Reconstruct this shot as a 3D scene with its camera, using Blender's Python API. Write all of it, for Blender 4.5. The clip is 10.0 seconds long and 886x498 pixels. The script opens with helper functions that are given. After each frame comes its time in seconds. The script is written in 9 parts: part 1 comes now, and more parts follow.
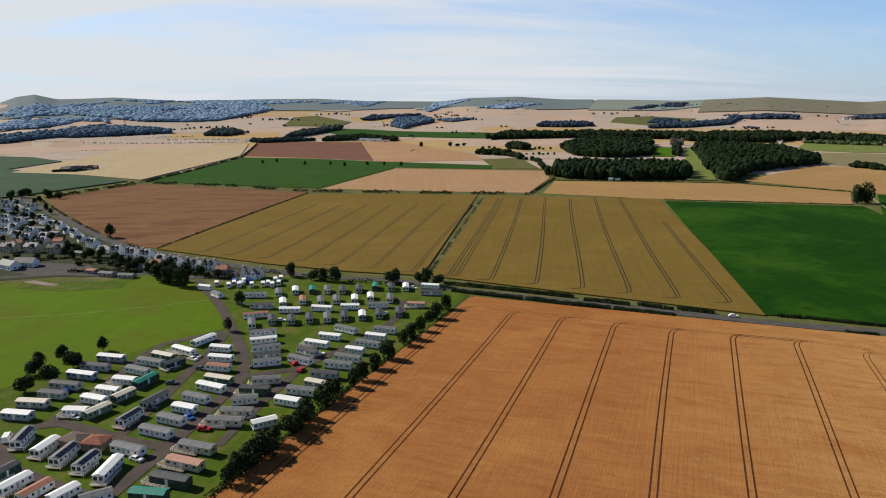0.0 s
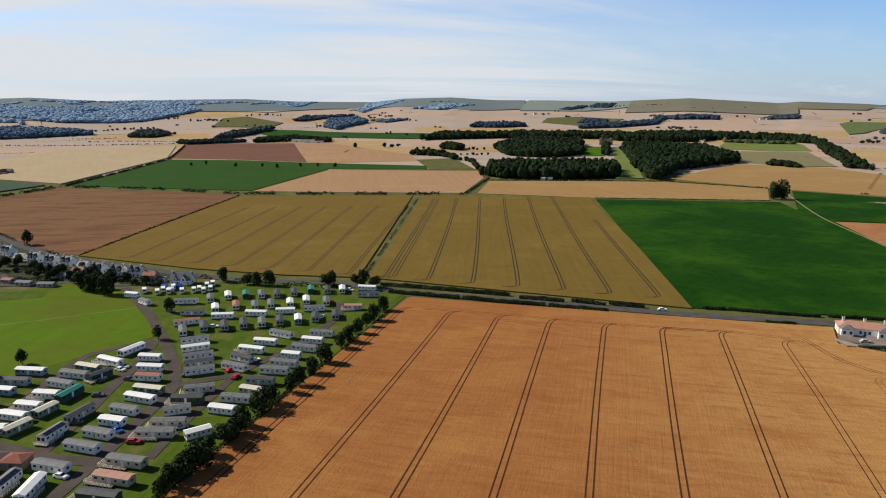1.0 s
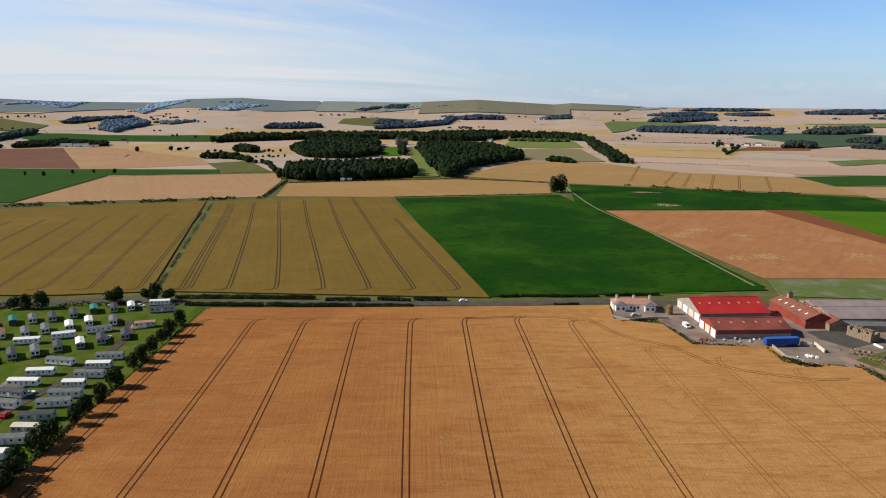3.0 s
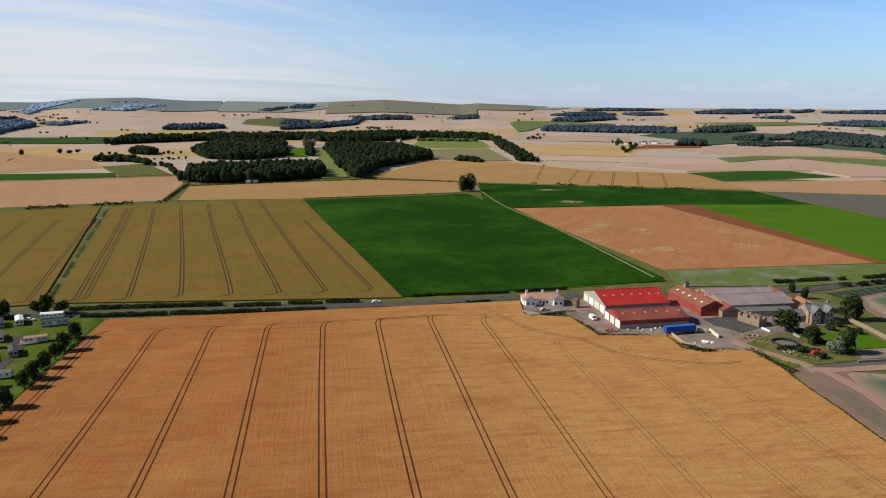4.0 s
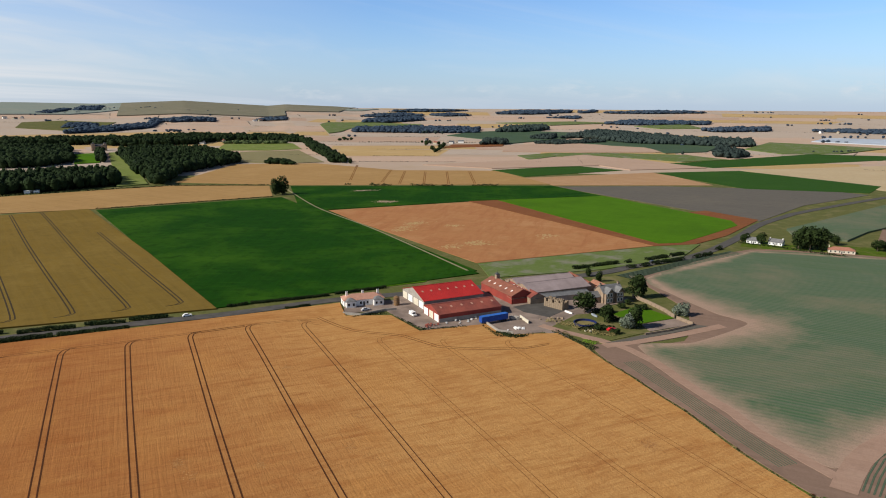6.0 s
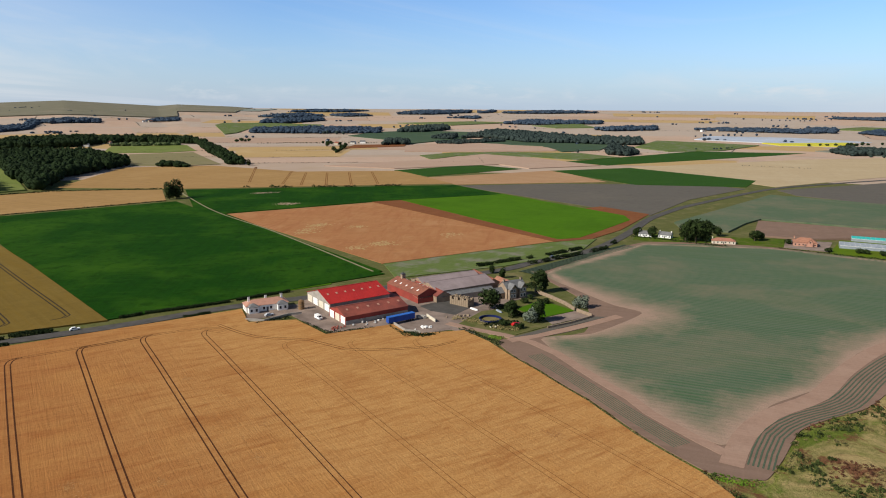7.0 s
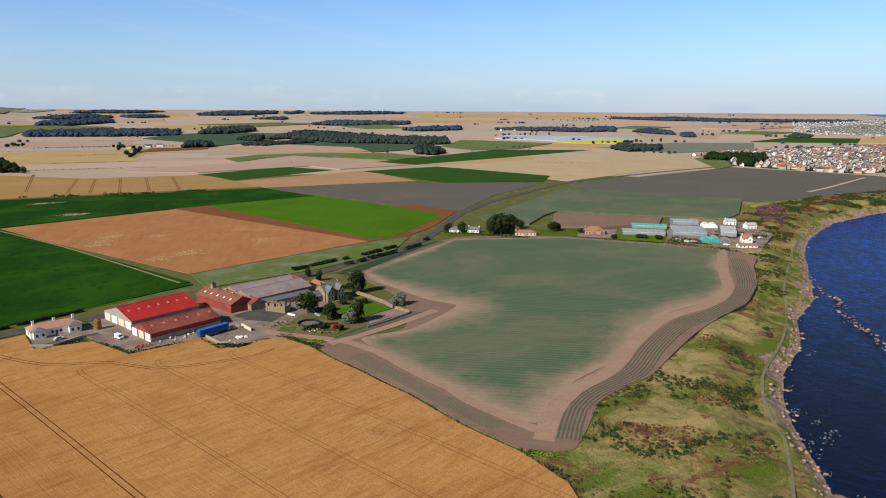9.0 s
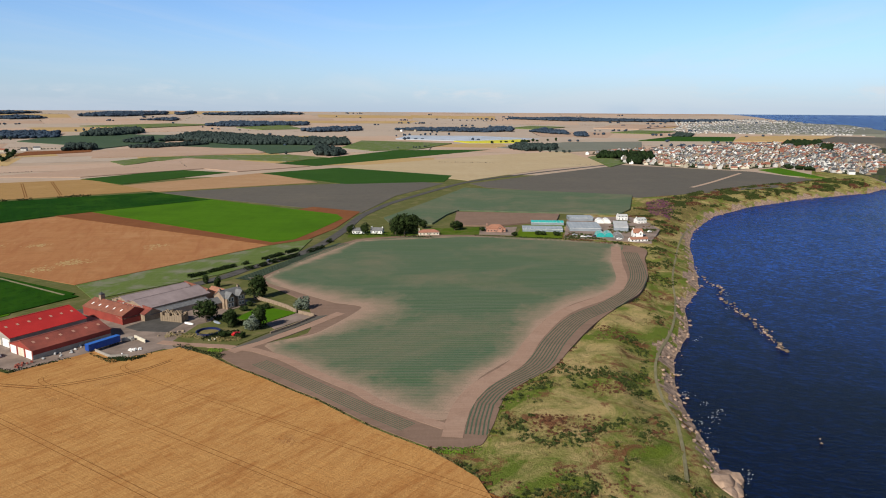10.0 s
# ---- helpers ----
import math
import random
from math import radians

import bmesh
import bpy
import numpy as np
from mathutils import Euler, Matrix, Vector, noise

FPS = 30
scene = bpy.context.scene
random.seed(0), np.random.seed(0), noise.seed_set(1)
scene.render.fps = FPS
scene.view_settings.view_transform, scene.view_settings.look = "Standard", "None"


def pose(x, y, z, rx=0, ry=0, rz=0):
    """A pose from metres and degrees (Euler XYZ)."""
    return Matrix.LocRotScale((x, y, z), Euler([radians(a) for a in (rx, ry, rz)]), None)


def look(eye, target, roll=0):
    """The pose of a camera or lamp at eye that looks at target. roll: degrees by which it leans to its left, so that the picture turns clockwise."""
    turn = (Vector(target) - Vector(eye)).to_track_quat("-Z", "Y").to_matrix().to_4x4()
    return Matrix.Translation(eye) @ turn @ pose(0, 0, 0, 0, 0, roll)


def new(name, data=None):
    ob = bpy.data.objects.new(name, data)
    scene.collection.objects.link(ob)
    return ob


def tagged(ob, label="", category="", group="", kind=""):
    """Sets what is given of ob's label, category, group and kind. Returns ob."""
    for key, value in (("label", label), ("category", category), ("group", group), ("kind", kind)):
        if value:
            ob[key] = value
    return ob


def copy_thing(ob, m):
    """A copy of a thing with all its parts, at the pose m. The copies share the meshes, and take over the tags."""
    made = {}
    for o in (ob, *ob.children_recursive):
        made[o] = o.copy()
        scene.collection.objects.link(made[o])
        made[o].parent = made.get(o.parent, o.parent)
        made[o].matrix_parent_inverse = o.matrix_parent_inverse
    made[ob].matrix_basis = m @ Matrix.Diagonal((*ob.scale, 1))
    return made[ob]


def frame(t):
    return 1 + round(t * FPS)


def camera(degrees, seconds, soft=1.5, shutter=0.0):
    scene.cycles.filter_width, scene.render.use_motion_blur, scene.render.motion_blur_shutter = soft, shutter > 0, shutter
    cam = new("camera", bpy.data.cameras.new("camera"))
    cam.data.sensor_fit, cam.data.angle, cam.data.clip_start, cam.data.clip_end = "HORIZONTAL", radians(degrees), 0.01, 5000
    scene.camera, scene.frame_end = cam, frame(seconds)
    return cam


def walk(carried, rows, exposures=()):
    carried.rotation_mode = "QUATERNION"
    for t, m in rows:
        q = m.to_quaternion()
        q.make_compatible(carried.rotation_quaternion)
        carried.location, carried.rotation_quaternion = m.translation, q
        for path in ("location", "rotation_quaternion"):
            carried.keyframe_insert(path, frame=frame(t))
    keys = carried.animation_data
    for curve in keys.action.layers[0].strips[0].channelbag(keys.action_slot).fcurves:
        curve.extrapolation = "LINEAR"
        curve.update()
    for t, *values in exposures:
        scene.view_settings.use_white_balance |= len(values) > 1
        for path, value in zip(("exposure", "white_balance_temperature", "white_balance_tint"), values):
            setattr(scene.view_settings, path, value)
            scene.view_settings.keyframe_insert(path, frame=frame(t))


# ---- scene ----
EYE = 98.0
cam = camera(65.56, 10.0, soft=1.05)
ROWS = [
    (0.0, 77.921, 0.020, 18.118),
    (0.5, 77.945, 0.000, 15.809),
    (1.0, 77.974, -0.035, 12.711),
    (1.5, 77.998, -0.063, 8.827),
    (2.0, 78.037, -0.109, 4.468),
    (2.5, 78.071, -0.160, 0.098),
    (4.0, 78.104, -0.185, -11.388),
    (4.5, 78.131, -0.170, -15.447),
    (5.0, 78.163, -0.164, -19.481),
    (5.5, 78.208, -0.155, -23.105),
    (7.0, 78.268, -0.144, -34.897),
    (7.5, 78.293, -0.135, -39.011),
    (8.0, 78.331, -0.145, -42.724),
    (8.5, 78.353, -0.170, -46.807),
    (9.0, 78.370, -0.185, -50.483),
    (9.5, 78.410, -0.210, -54.551),
    (10.0, 78.435, -0.210, -58.643),
]
walk(cam, [(t, pose(0, 0, EYE, rx, ry, rz)) for t, rx, ry, rz in ROWS])

# ---- world, sun, exposure ----
SUN_AZ, SUN_EL = 84.0, 35.0   # degrees left of +y, and above the horizon
world = bpy.data.worlds.new("sky")
scene.world = world
world.use_nodes = True


def build_sky():
    nt = world.node_tree
    N, K = nt.nodes, nt.links
    N.clear()
    out = N.new("ShaderNodeOutputWorld")
    bg = N.new("ShaderNodeBackground")
    sky = N.new("ShaderNodeTexSky")
    sky.sky_type, sky.sun_disc = "NISHITA", False
    sky.sun_elevation, sky.sun_rotation = radians(SUN_EL), radians(-SUN_AZ)
    sky.air_density, sky.dust_density, sky.ozone_density = 1.0, 0.25, 2.5
    bg.inputs["Strength"].default_value = 0.085
    # clouds: thin streaks on a high flat layer, and low banks near the horizon
    geo = N.new("ShaderNodeTexCoord")
    sep = N.new("ShaderNodeSeparateXYZ")
    K.new(geo.outputs["Generated"], sep.inputs[0])

    def m(op, a, b=None, clamp=False):
        n = N.new("ShaderNodeMath")
        n.operation, n.use_clamp = op, clamp
        for i, v in enumerate((a, b)):
            if v is None:
                continue
            if isinstance(v, (int, float)):
                n.inputs[i].default_value = v
            else:
                K.new(v, n.inputs[i])
        return n.outputs[0]

    up = m("MAXIMUM", sep.outputs[2], 0.0)
    lift = m("ADD", up, 0.09)
    px, py = m("DIVIDE", sep.outputs[0], lift), m("DIVIDE", sep.outputs[1], lift)
    comb = N.new("ShaderNodeCombineXYZ")
    K.new(m("MULTIPLY", m("ADD", m("MULTIPLY", px, 0.94), m("MULTIPLY", py, 0.34)), 0.26), comb.inputs[0])
    K.new(m("MULTIPLY", m("SUBTRACT", m("MULTIPLY", py, 0.94), m("MULTIPLY", px, 0.34)), 0.5), comb.inputs[1])

    def noise_tex(scale, detail, rough, dist, where=None):
        n = N.new("ShaderNodeTexNoise")
        n.inputs["Scale"].default_value, n.inputs["Detail"].default_value = scale, detail
        n.inputs["Roughness"].default_value, n.inputs["Distortion"].default_value = rough, dist
        K.new((where or comb).outputs[0], n.inputs["Vector"])
        return n.outputs[0]

    wisps = m("MULTIPLY", m("SUBTRACT", noise_tex(0.6, 9.0, 0.58, 1.1), 0.46), 6.0, True)
    # more cloud towards the sun's side, little on the other
    side = m("ADD", m("MULTIPLY", sep.outputs[0], -1.6), 0.58, True)
    veil = m("MULTIPLY", m("SUBTRACT", noise_tex(0.36, 6.0, 0.55, 0.6), 0.34), 3.6, True)
    cover = m("ADD", m("MULTIPLY", wisps, m("ADD", m("MULTIPLY", side, 0.6), 0.26)), m("MULTIPLY", m("MULTIPLY", side, veil), 0.95), True)
    # banks of small cloud above the horizon
    bank_at = m("SUBTRACT", 1.0, m("MULTIPLY", m("ABSOLUTE", m("SUBTRACT", up, 0.020)), 52.0), True)
    turn = m("ARCTAN2", sep.outputs[0], sep.outputs[1])
    low_at = N.new("ShaderNodeCombineXYZ")
    K.new(m("MULTIPLY", turn, 15.0), low_at.inputs[0])
    K.new(m("MULTIPLY", up, 46.0), low_at.inputs[1])
    puffs, groups = noise_tex(1.5, 6.0, 0.6, 0.2, low_at), noise_tex(0.34, 2.0, 0.5, 0.0, low_at)
    gather = m("MULTIPLY", m("SUBTRACT", groups, 0.40), 4.5, True)
    bank = m("MULTIPLY", m("MULTIPLY", m("SUBTRACT", m("SUBTRACT", puffs, m("MULTIPLY", up, 3.0)), 0.40), 5.0, True), m("MULTIPLY", m("MULTIPLY", bank_at, 0.8), gather), True)
    haze = m("MULTIPLY", m("POWER", m("SUBTRACT", 1.0, m("MULTIPLY", up, 5.5), True), 2.0), 0.7, True)
    low = m("SUBTRACT", 1.0, m("MULTIPLY", m("SUBTRACT", up, 0.16), 3.5, True), True)
    total = m("MULTIPLY", m("MAXIMUM", cover, bank), low)

    def blend(f, a, b, mode="MIX"):
        n = N.new("ShaderNodeMix")
        n.data_type, n.blend_type = "RGBA", mode
        for v, s in ((f, n.inputs["Factor"]), (a, n.inputs["A"]), (b, n.inputs["B"])):
            if isinstance(v, (tuple, float)):
                s.default_value = v
            else:
                K.new(v, s)
        return n.outputs["Result"]

    # bluer low down, deep and dim overhead, pale haze at the horizon, white cloud over all
    high = m("MULTIPLY", m("SUBTRACT", up, 0.14), 3.0, True)
    shade = blend(high, (0.92, 1.19, 1.62, 1), (0.46, 0.51, 0.60, 1))
    colour = blend(1.0, sky.outputs[0], shade, "MULTIPLY")
    colour = blend(haze, colour, (4.7, 5.75, 7.7, 1))
    mix = N.new("ShaderNodeMix")
    mix.data_type = "RGBA"
    K.new(total, mix.inputs["Factor"])
    K.new(colour, mix.inputs["A"])
    mix.inputs["B"].default_value = (7.7, 8.1, 8.6, 1)
    K.new(mix.outputs["Result"], bg.inputs["Color"])
    K.new(bg.outputs[0], out.inputs[0])


build_sky()
sun_data = bpy.data.lights.new("sun", "SUN")
sun_data.energy, sun_data.angle, sun_data.color = 5.3, radians(0.6), (1.0, 0.935, 0.83)
sun = new("sun", sun_data)
_s = Vector((-math.sin(radians(SUN_AZ)) * math.cos(radians(SUN_EL)), math.cos(radians(SUN_AZ)) * math.cos(radians(SUN_EL)), math.sin(radians(SUN_EL))))
sun.matrix_world = look(_s * 300, (0, 0, 0))
scene.view_settings.exposure = 0.12


# ---- materials ----
class Graph:
    """A node material and short ways to wire it."""

    def __init__(self, name, rough=0.9, metal=0.0, spec=0.3):
        self.mat = bpy.data.materials.new(name)
        self.mat.use_nodes = True
        self.nt = self.mat.node_tree
        self.bsdf = self.nt.nodes["Principled BSDF"]
        self.bsdf.inputs["Roughness"].default_value = rough
        self.bsdf.inputs["Metallic"].default_value = metal
        self.bsdf.inputs["Specular IOR Level"].default_value = spec
        self.pos = self.nt.nodes.new("ShaderNodeTexCoord").outputs["Object"]

    def put(self, value, socket):
        if isinstance(value, (int, float)):
            socket.default_value = value
        elif isinstance(value, tuple):
            socket.default_value = (*value, 1) if len(value) == 3 and len(socket.default_value) == 4 else value
        else:
            self.nt.links.new(value, socket)

    def turned(self, angle=0.0, scale=(1, 1, 1)):
        n = self.nt.nodes.new("ShaderNodeMapping")
        n.vector_type = "TEXTURE"
        n.inputs["Rotation"].default_value = (0, 0, radians(angle))
        n.inputs["Scale"].default_value = scale
        self.nt.links.new(self.pos, n.inputs["Vector"])
        return n.outputs[0]

    def noise(self, scale, detail=4.0, rough=0.55, vec=None, dist=0.0):
        n = self.nt.nodes.new("ShaderNodeTexNoise")
        n.inputs["Scale"].default_value, n.inputs["Detail"].default_value = scale, detail
        n.inputs["Roughness"].default_value, n.inputs["Distortion"].default_value = rough, dist
        self.nt.links.new(vec or self.pos, n.inputs["Vector"])
        return n.outputs[0]

    def math(self, op, a, b=0.0, clamp=False):
        n = self.nt.nodes.new("ShaderNodeMath")
        n.operation, n.use_clamp = op, clamp
        self.put(a, n.inputs[0]), self.put(b, n.inputs[1])
        return n.outputs[0]

    def step(self, value, lo, hi):
        n = self.nt.nodes.new("ShaderNodeMapRange")
        n.inputs["From Min"].default_value, n.inputs["From Max"].default_value = lo, hi
        n.clamp = True
        self.put(value, n.inputs["Value"])
        return n.outputs["Result"]

    def mix(self, f, a, b, mode="MIX"):
        n = self.nt.nodes.new("ShaderNodeMix")
        n.data_type, n.blend_type = "RGBA", mode
        self.put(f, n.inputs["Factor"]), self.put(a, n.inputs["A"]), self.put(b, n.inputs["B"])
        return n.outputs["Result"]

    def bump(self, height, strength=0.5, distance=0.1):
        n = self.nt.nodes.new("ShaderNodeBump")
        n.inputs["Strength"].default_value, n.inputs["Distance"].default_value = strength, distance
        self.nt.links.new(height, n.inputs["Height"])
        self.nt.links.new(n.outputs[0], self.bsdf.inputs["Normal"])

    def done(self, colour):
        self.put(colour, self.bsdf.inputs["Base Color"])
        return self.mat


def crop(name, a, b, patch, angle=0.0, row=3.0, patch_size=60.0, patch_amount=0.6, bump=0.4, lo=0.5, hi=0.68, mottle=0.25):
    """A standing or cut crop: fine grain, streaks along the drilling, and broad patches."""
    g = Graph(name, 0.95, spec=0.03)
    streak = g.noise(1.0, 3.0, 0.6, g.turned(angle, (row, row * 28, 1)))
    cross = g.noise(1.0, 3.0, 0.6, g.turned(angle + 90, (row * 1.5, row * 14, 1)))
    grain = g.noise(1.1, 5.0, 0.7)
    broad = g.noise(1.0 / patch_size, 5.0, 0.6, dist=0.4)
    c = g.mix(g.step(g.math("ADD", g.math("MULTIPLY", streak, 0.6), g.math("MULTIPLY", grain, 0.4)), 0.36, 0.64), a, b)
    c = g.mix(g.math("MULTIPLY", g.step(broad, lo, hi), patch_amount), c, patch)
    c = g.mix(g.math("MULTIPLY", g.step(cross, 0.52, 0.72), 0.22), c, patch)
    c = g.mix(g.math("MULTIPLY", g.step(g.noise(0.13, 7.0, 0.68, dist=0.5), 0.50, 0.66), mottle), c, tuple(v * 0.62 for v in b))
    g.bump(grain, bump, 0.25)
    return g.done(c)


def plain(name, a, b=None, scale=0.6, rough=0.7, metal=0.0, bump=0.15, spec=0.2):
    """A surface of one colour, worn and stained at two scales."""
    g = Graph(name, rough, metal, spec)
    b = b or tuple(v * 0.72 for v in a)
    big, fine = g.noise(scale, 5.0, 0.6), g.noise(scale * 9, 4.0, 0.6)
    c = g.mix(g.step(big, 0.38, 0.68), a, b)
    c = g.mix(g.math("MULTIPLY", g.step(fine, 0.45, 0.75), 0.3), c, b)
    g.bump(fine, bump, 0.03)
    return g.done(c)


M = {}


def wheat_material():
    """Ripe wheat: paler and more golden on one side, redder lodged bands across the drilling, fine ears."""
    g = Graph("ripe_wheat", 0.95, spec=0.03)
    sep = g.nt.nodes.new("ShaderNodeSeparateXYZ")
    g.nt.links.new(g.pos, sep.inputs[0])
    broad = g.noise(0.012, 5, 0.6, dist=0.5)
    side = g.step(g.math("ADD", g.math("MULTIPLY", sep.outputs[0], 0.009), broad), 0.42, 1.30)
    streak = g.noise(1.0, 5.0, 0.7, g.turned(-2, (1.2, 34, 1)), 0.6)
    bands = g.noise(1.0, 6.0, 0.7, g.turned(-2, (16, 3.0, 1)), 1.2)
    grain = g.noise(1.4, 6.0, 0.75)
    mid, big = g.noise(0.06, 6.0, 0.7, dist=1.0), g.noise(0.022, 5.0, 0.6, dist=0.8)
    c = g.mix(side, (0.325, 0.137, 0.044), (0.46, 0.252, 0.088))
    c = g.mix(g.math("MULTIPLY", g.step(bands, 0.46, 0.70), 0.5), c, (0.25, 0.080, 0.020))
    wide = g.noise(1.0, 6.0, 0.72, g.turned(-2, (46, 7.0, 1)), 1.6)
    c = g.mix(g.math("MULTIPLY", g.step(wide, 0.50, 0.66), 0.5), c, (0.235, 0.076, 0.020))
    c = g.mix(g.math("MULTIPLY", g.step(wide, 0.44, 0.32), 0.3), c, (0.48, 0.245, 0.082))
    c = g.mix(g.math("MULTIPLY", g.step(streak, 0.44, 0.7), 0.16), c, (0.44, 0.205, 0.06))
    c = g.mix(g.math("MULTIPLY", g.step(mid, 0.5, 0.7), 0.38), c, (0.26, 0.09, 0.022))
    c = g.mix(g.math("MULTIPLY", g.step(big, 0.52, 0.66), 0.35), c, (0.46, 0.225, 0.065))
    c = g.mix(g.math("MULTIPLY", g.step(grain, 0.42, 0.68), 0.38), c, (0.20, 0.078, 0.026))
    comb = g.noise(1.0, 5.0, 0.75, g.turned(-2, (7, 1.1, 1)), 0.8)
    c = g.mix(g.math("MULTIPLY", g.step(comb, 0.5, 0.66), 0.22), c, (0.20, 0.066, 0.022))
    g.bump(g.math("ADD", grain, streak), 0.6, 0.3)
    return g.done(c)


M["wheat"] = wheat_material()
M["olive"] = crop("ripening_barley", (0.168, 0.112, 0.027), (0.140, 0.092, 0.021), (0.205, 0.137, 0.034), 9, 2.2, 70, 0.6)
M["brown"] = crop("brown_stubble", (0.205, 0.110, 0.053), (0.172, 0.090, 0.043), (0.12, 0.055, 0.03), -66, 3.0, 60, 0.35)


def smeared(mat, dark, angle, size):
    """Uneven darker smears along the working direction of a cut field."""
    nt = mat.node_tree
    bsdf = nt.nodes["Principled BSDF"]
    src = bsdf.inputs["Base Color"].links[0].from_socket
    co, mp, nz, rg, mx = (nt.nodes.new(k) for k in ("ShaderNodeTexCoord", "ShaderNodeMapping", "ShaderNodeTexNoise", "ShaderNodeMapRange", "ShaderNodeMix"))
    mp.vector_type = "TEXTURE"
    mp.inputs["Rotation"].default_value = (0, 0, radians(angle))
    mp.inputs["Scale"].default_value = (size, size * 6, 1)
    nz.inputs["Scale"].default_value, nz.inputs["Detail"].default_value = 1.0, 7.0
    nz.inputs["Roughness"].default_value, nz.inputs["Distortion"].default_value = 0.68, 1.2
    rg.inputs["From Min"].default_value, rg.inputs["From Max"].default_value, rg.inputs["To Max"].default_value = 0.47, 0.68, 0.85
    mx.data_type = "RGBA"
    mx.inputs["B"].default_value = (*dark, 1)
    for a, b in ((co.outputs["Object"], mp.inputs["Vector"]), (mp.outputs[0], nz.inputs["Vector"]), (nz.outputs[0], rg.inputs["Value"]), (rg.outputs[0], mx.inputs["Factor"]), (src, mx.inputs["A"]), (mx.outputs["Result"], bsdf.inputs["Base Color"])):
        nt.links.new(a, b)


smeared(M["brown"], (0.085, 0.038, 0.022), -66, 11.0)
M["mauve"] = crop("bare_red_soil", (0.187, 0.0936, 0.0612), (0.158, 0.0792, 0.054), (0.137, 0.0648, 0.0432), 60, 4, 80, 0.4)
M["orange"] = crop("cut_straw_field", (0.37, 0.175, 0.075), (0.30, 0.135, 0.055), (0.42, 0.235, 0.11), 40, 3, 50, 0.45)
M["buff"] = crop("buff_stubble", (0.37, 0.225, 0.122), (0.325, 0.195, 0.10), (0.40, 0.25, 0.145), 20, 5, 90, 0.6)
M["gold"] = crop("gold_stubble", (0.335, 0.205, 0.083), (0.29, 0.175, 0.068), (0.38, 0.24, 0.10), 30, 5, 90, 0.6)
M["straw_pale"] = crop("bleached_stubble", (0.43, 0.335, 0.205), (0.385, 0.295, 0.175), (0.46, 0.37, 0.24), 40, 5, 100, 0.5)
# straw colour, with the pinkish paleness of distance haze mixed in
M["tan"] = crop("pale_stubble", (0.46, 0.3358, 0.253), (0.414, 0.299, 0.2208), (0.4232, 0.2806, 0.1886), 20, 5, 120, 0.6)
M["straw"] = crop("golden_stubble", (0.423, 0.2925, 0.135), (0.378, 0.2565, 0.1125), (0.468, 0.342, 0.18), 40, 5, 100, 0.5)
M["dark_green"] = crop("potato_crop", (0.00968, 0.04928, 0.002464), (0.00704, 0.03696, 0.001936), (0.03696, 0.09856, 0.00528), -28, 1.6, 80, 0.7, lo=0.45, hi=0.66, mottle=0.6)
M["green"] = crop("green_crop", (0.0288, 0.0765, 0.0108), (0.0234, 0.063, 0.009), (0.0405, 0.09, 0.0144), 20, 3, 70, 0.5)
M["lime"] = crop("bright_grass_ley", (0.066, 0.15, 0.006), (0.054, 0.13, 0.005), (0.04, 0.10, 0.005), 30, 4, 60, 0.5)
M["soil"] = crop("bare_earth", (0.216, 0.144, 0.108), (0.18, 0.119, 0.0864), (0.259, 0.169, 0.122), 35, 2, 30, 0.5)
M["red_soil"] = crop("red_ploughed_earth", (0.194, 0.0756, 0.0324), (0.158, 0.0612, 0.0252), (0.23, 0.101, 0.0432), 35, 2, 30, 0.5)
M["track"] = crop("trodden_track", (0.325, 0.213, 0.155), (0.285, 0.182, 0.132), (0.355, 0.242, 0.178), 35, 1, 15, 0.5)
M["grey_soil"] = crop("ploughed_grey_earth", (0.119, 0.108, 0.09), (0.104, 0.0936, 0.0792), (0.137, 0.119, 0.0936), 30, 3, 80, 0.5)


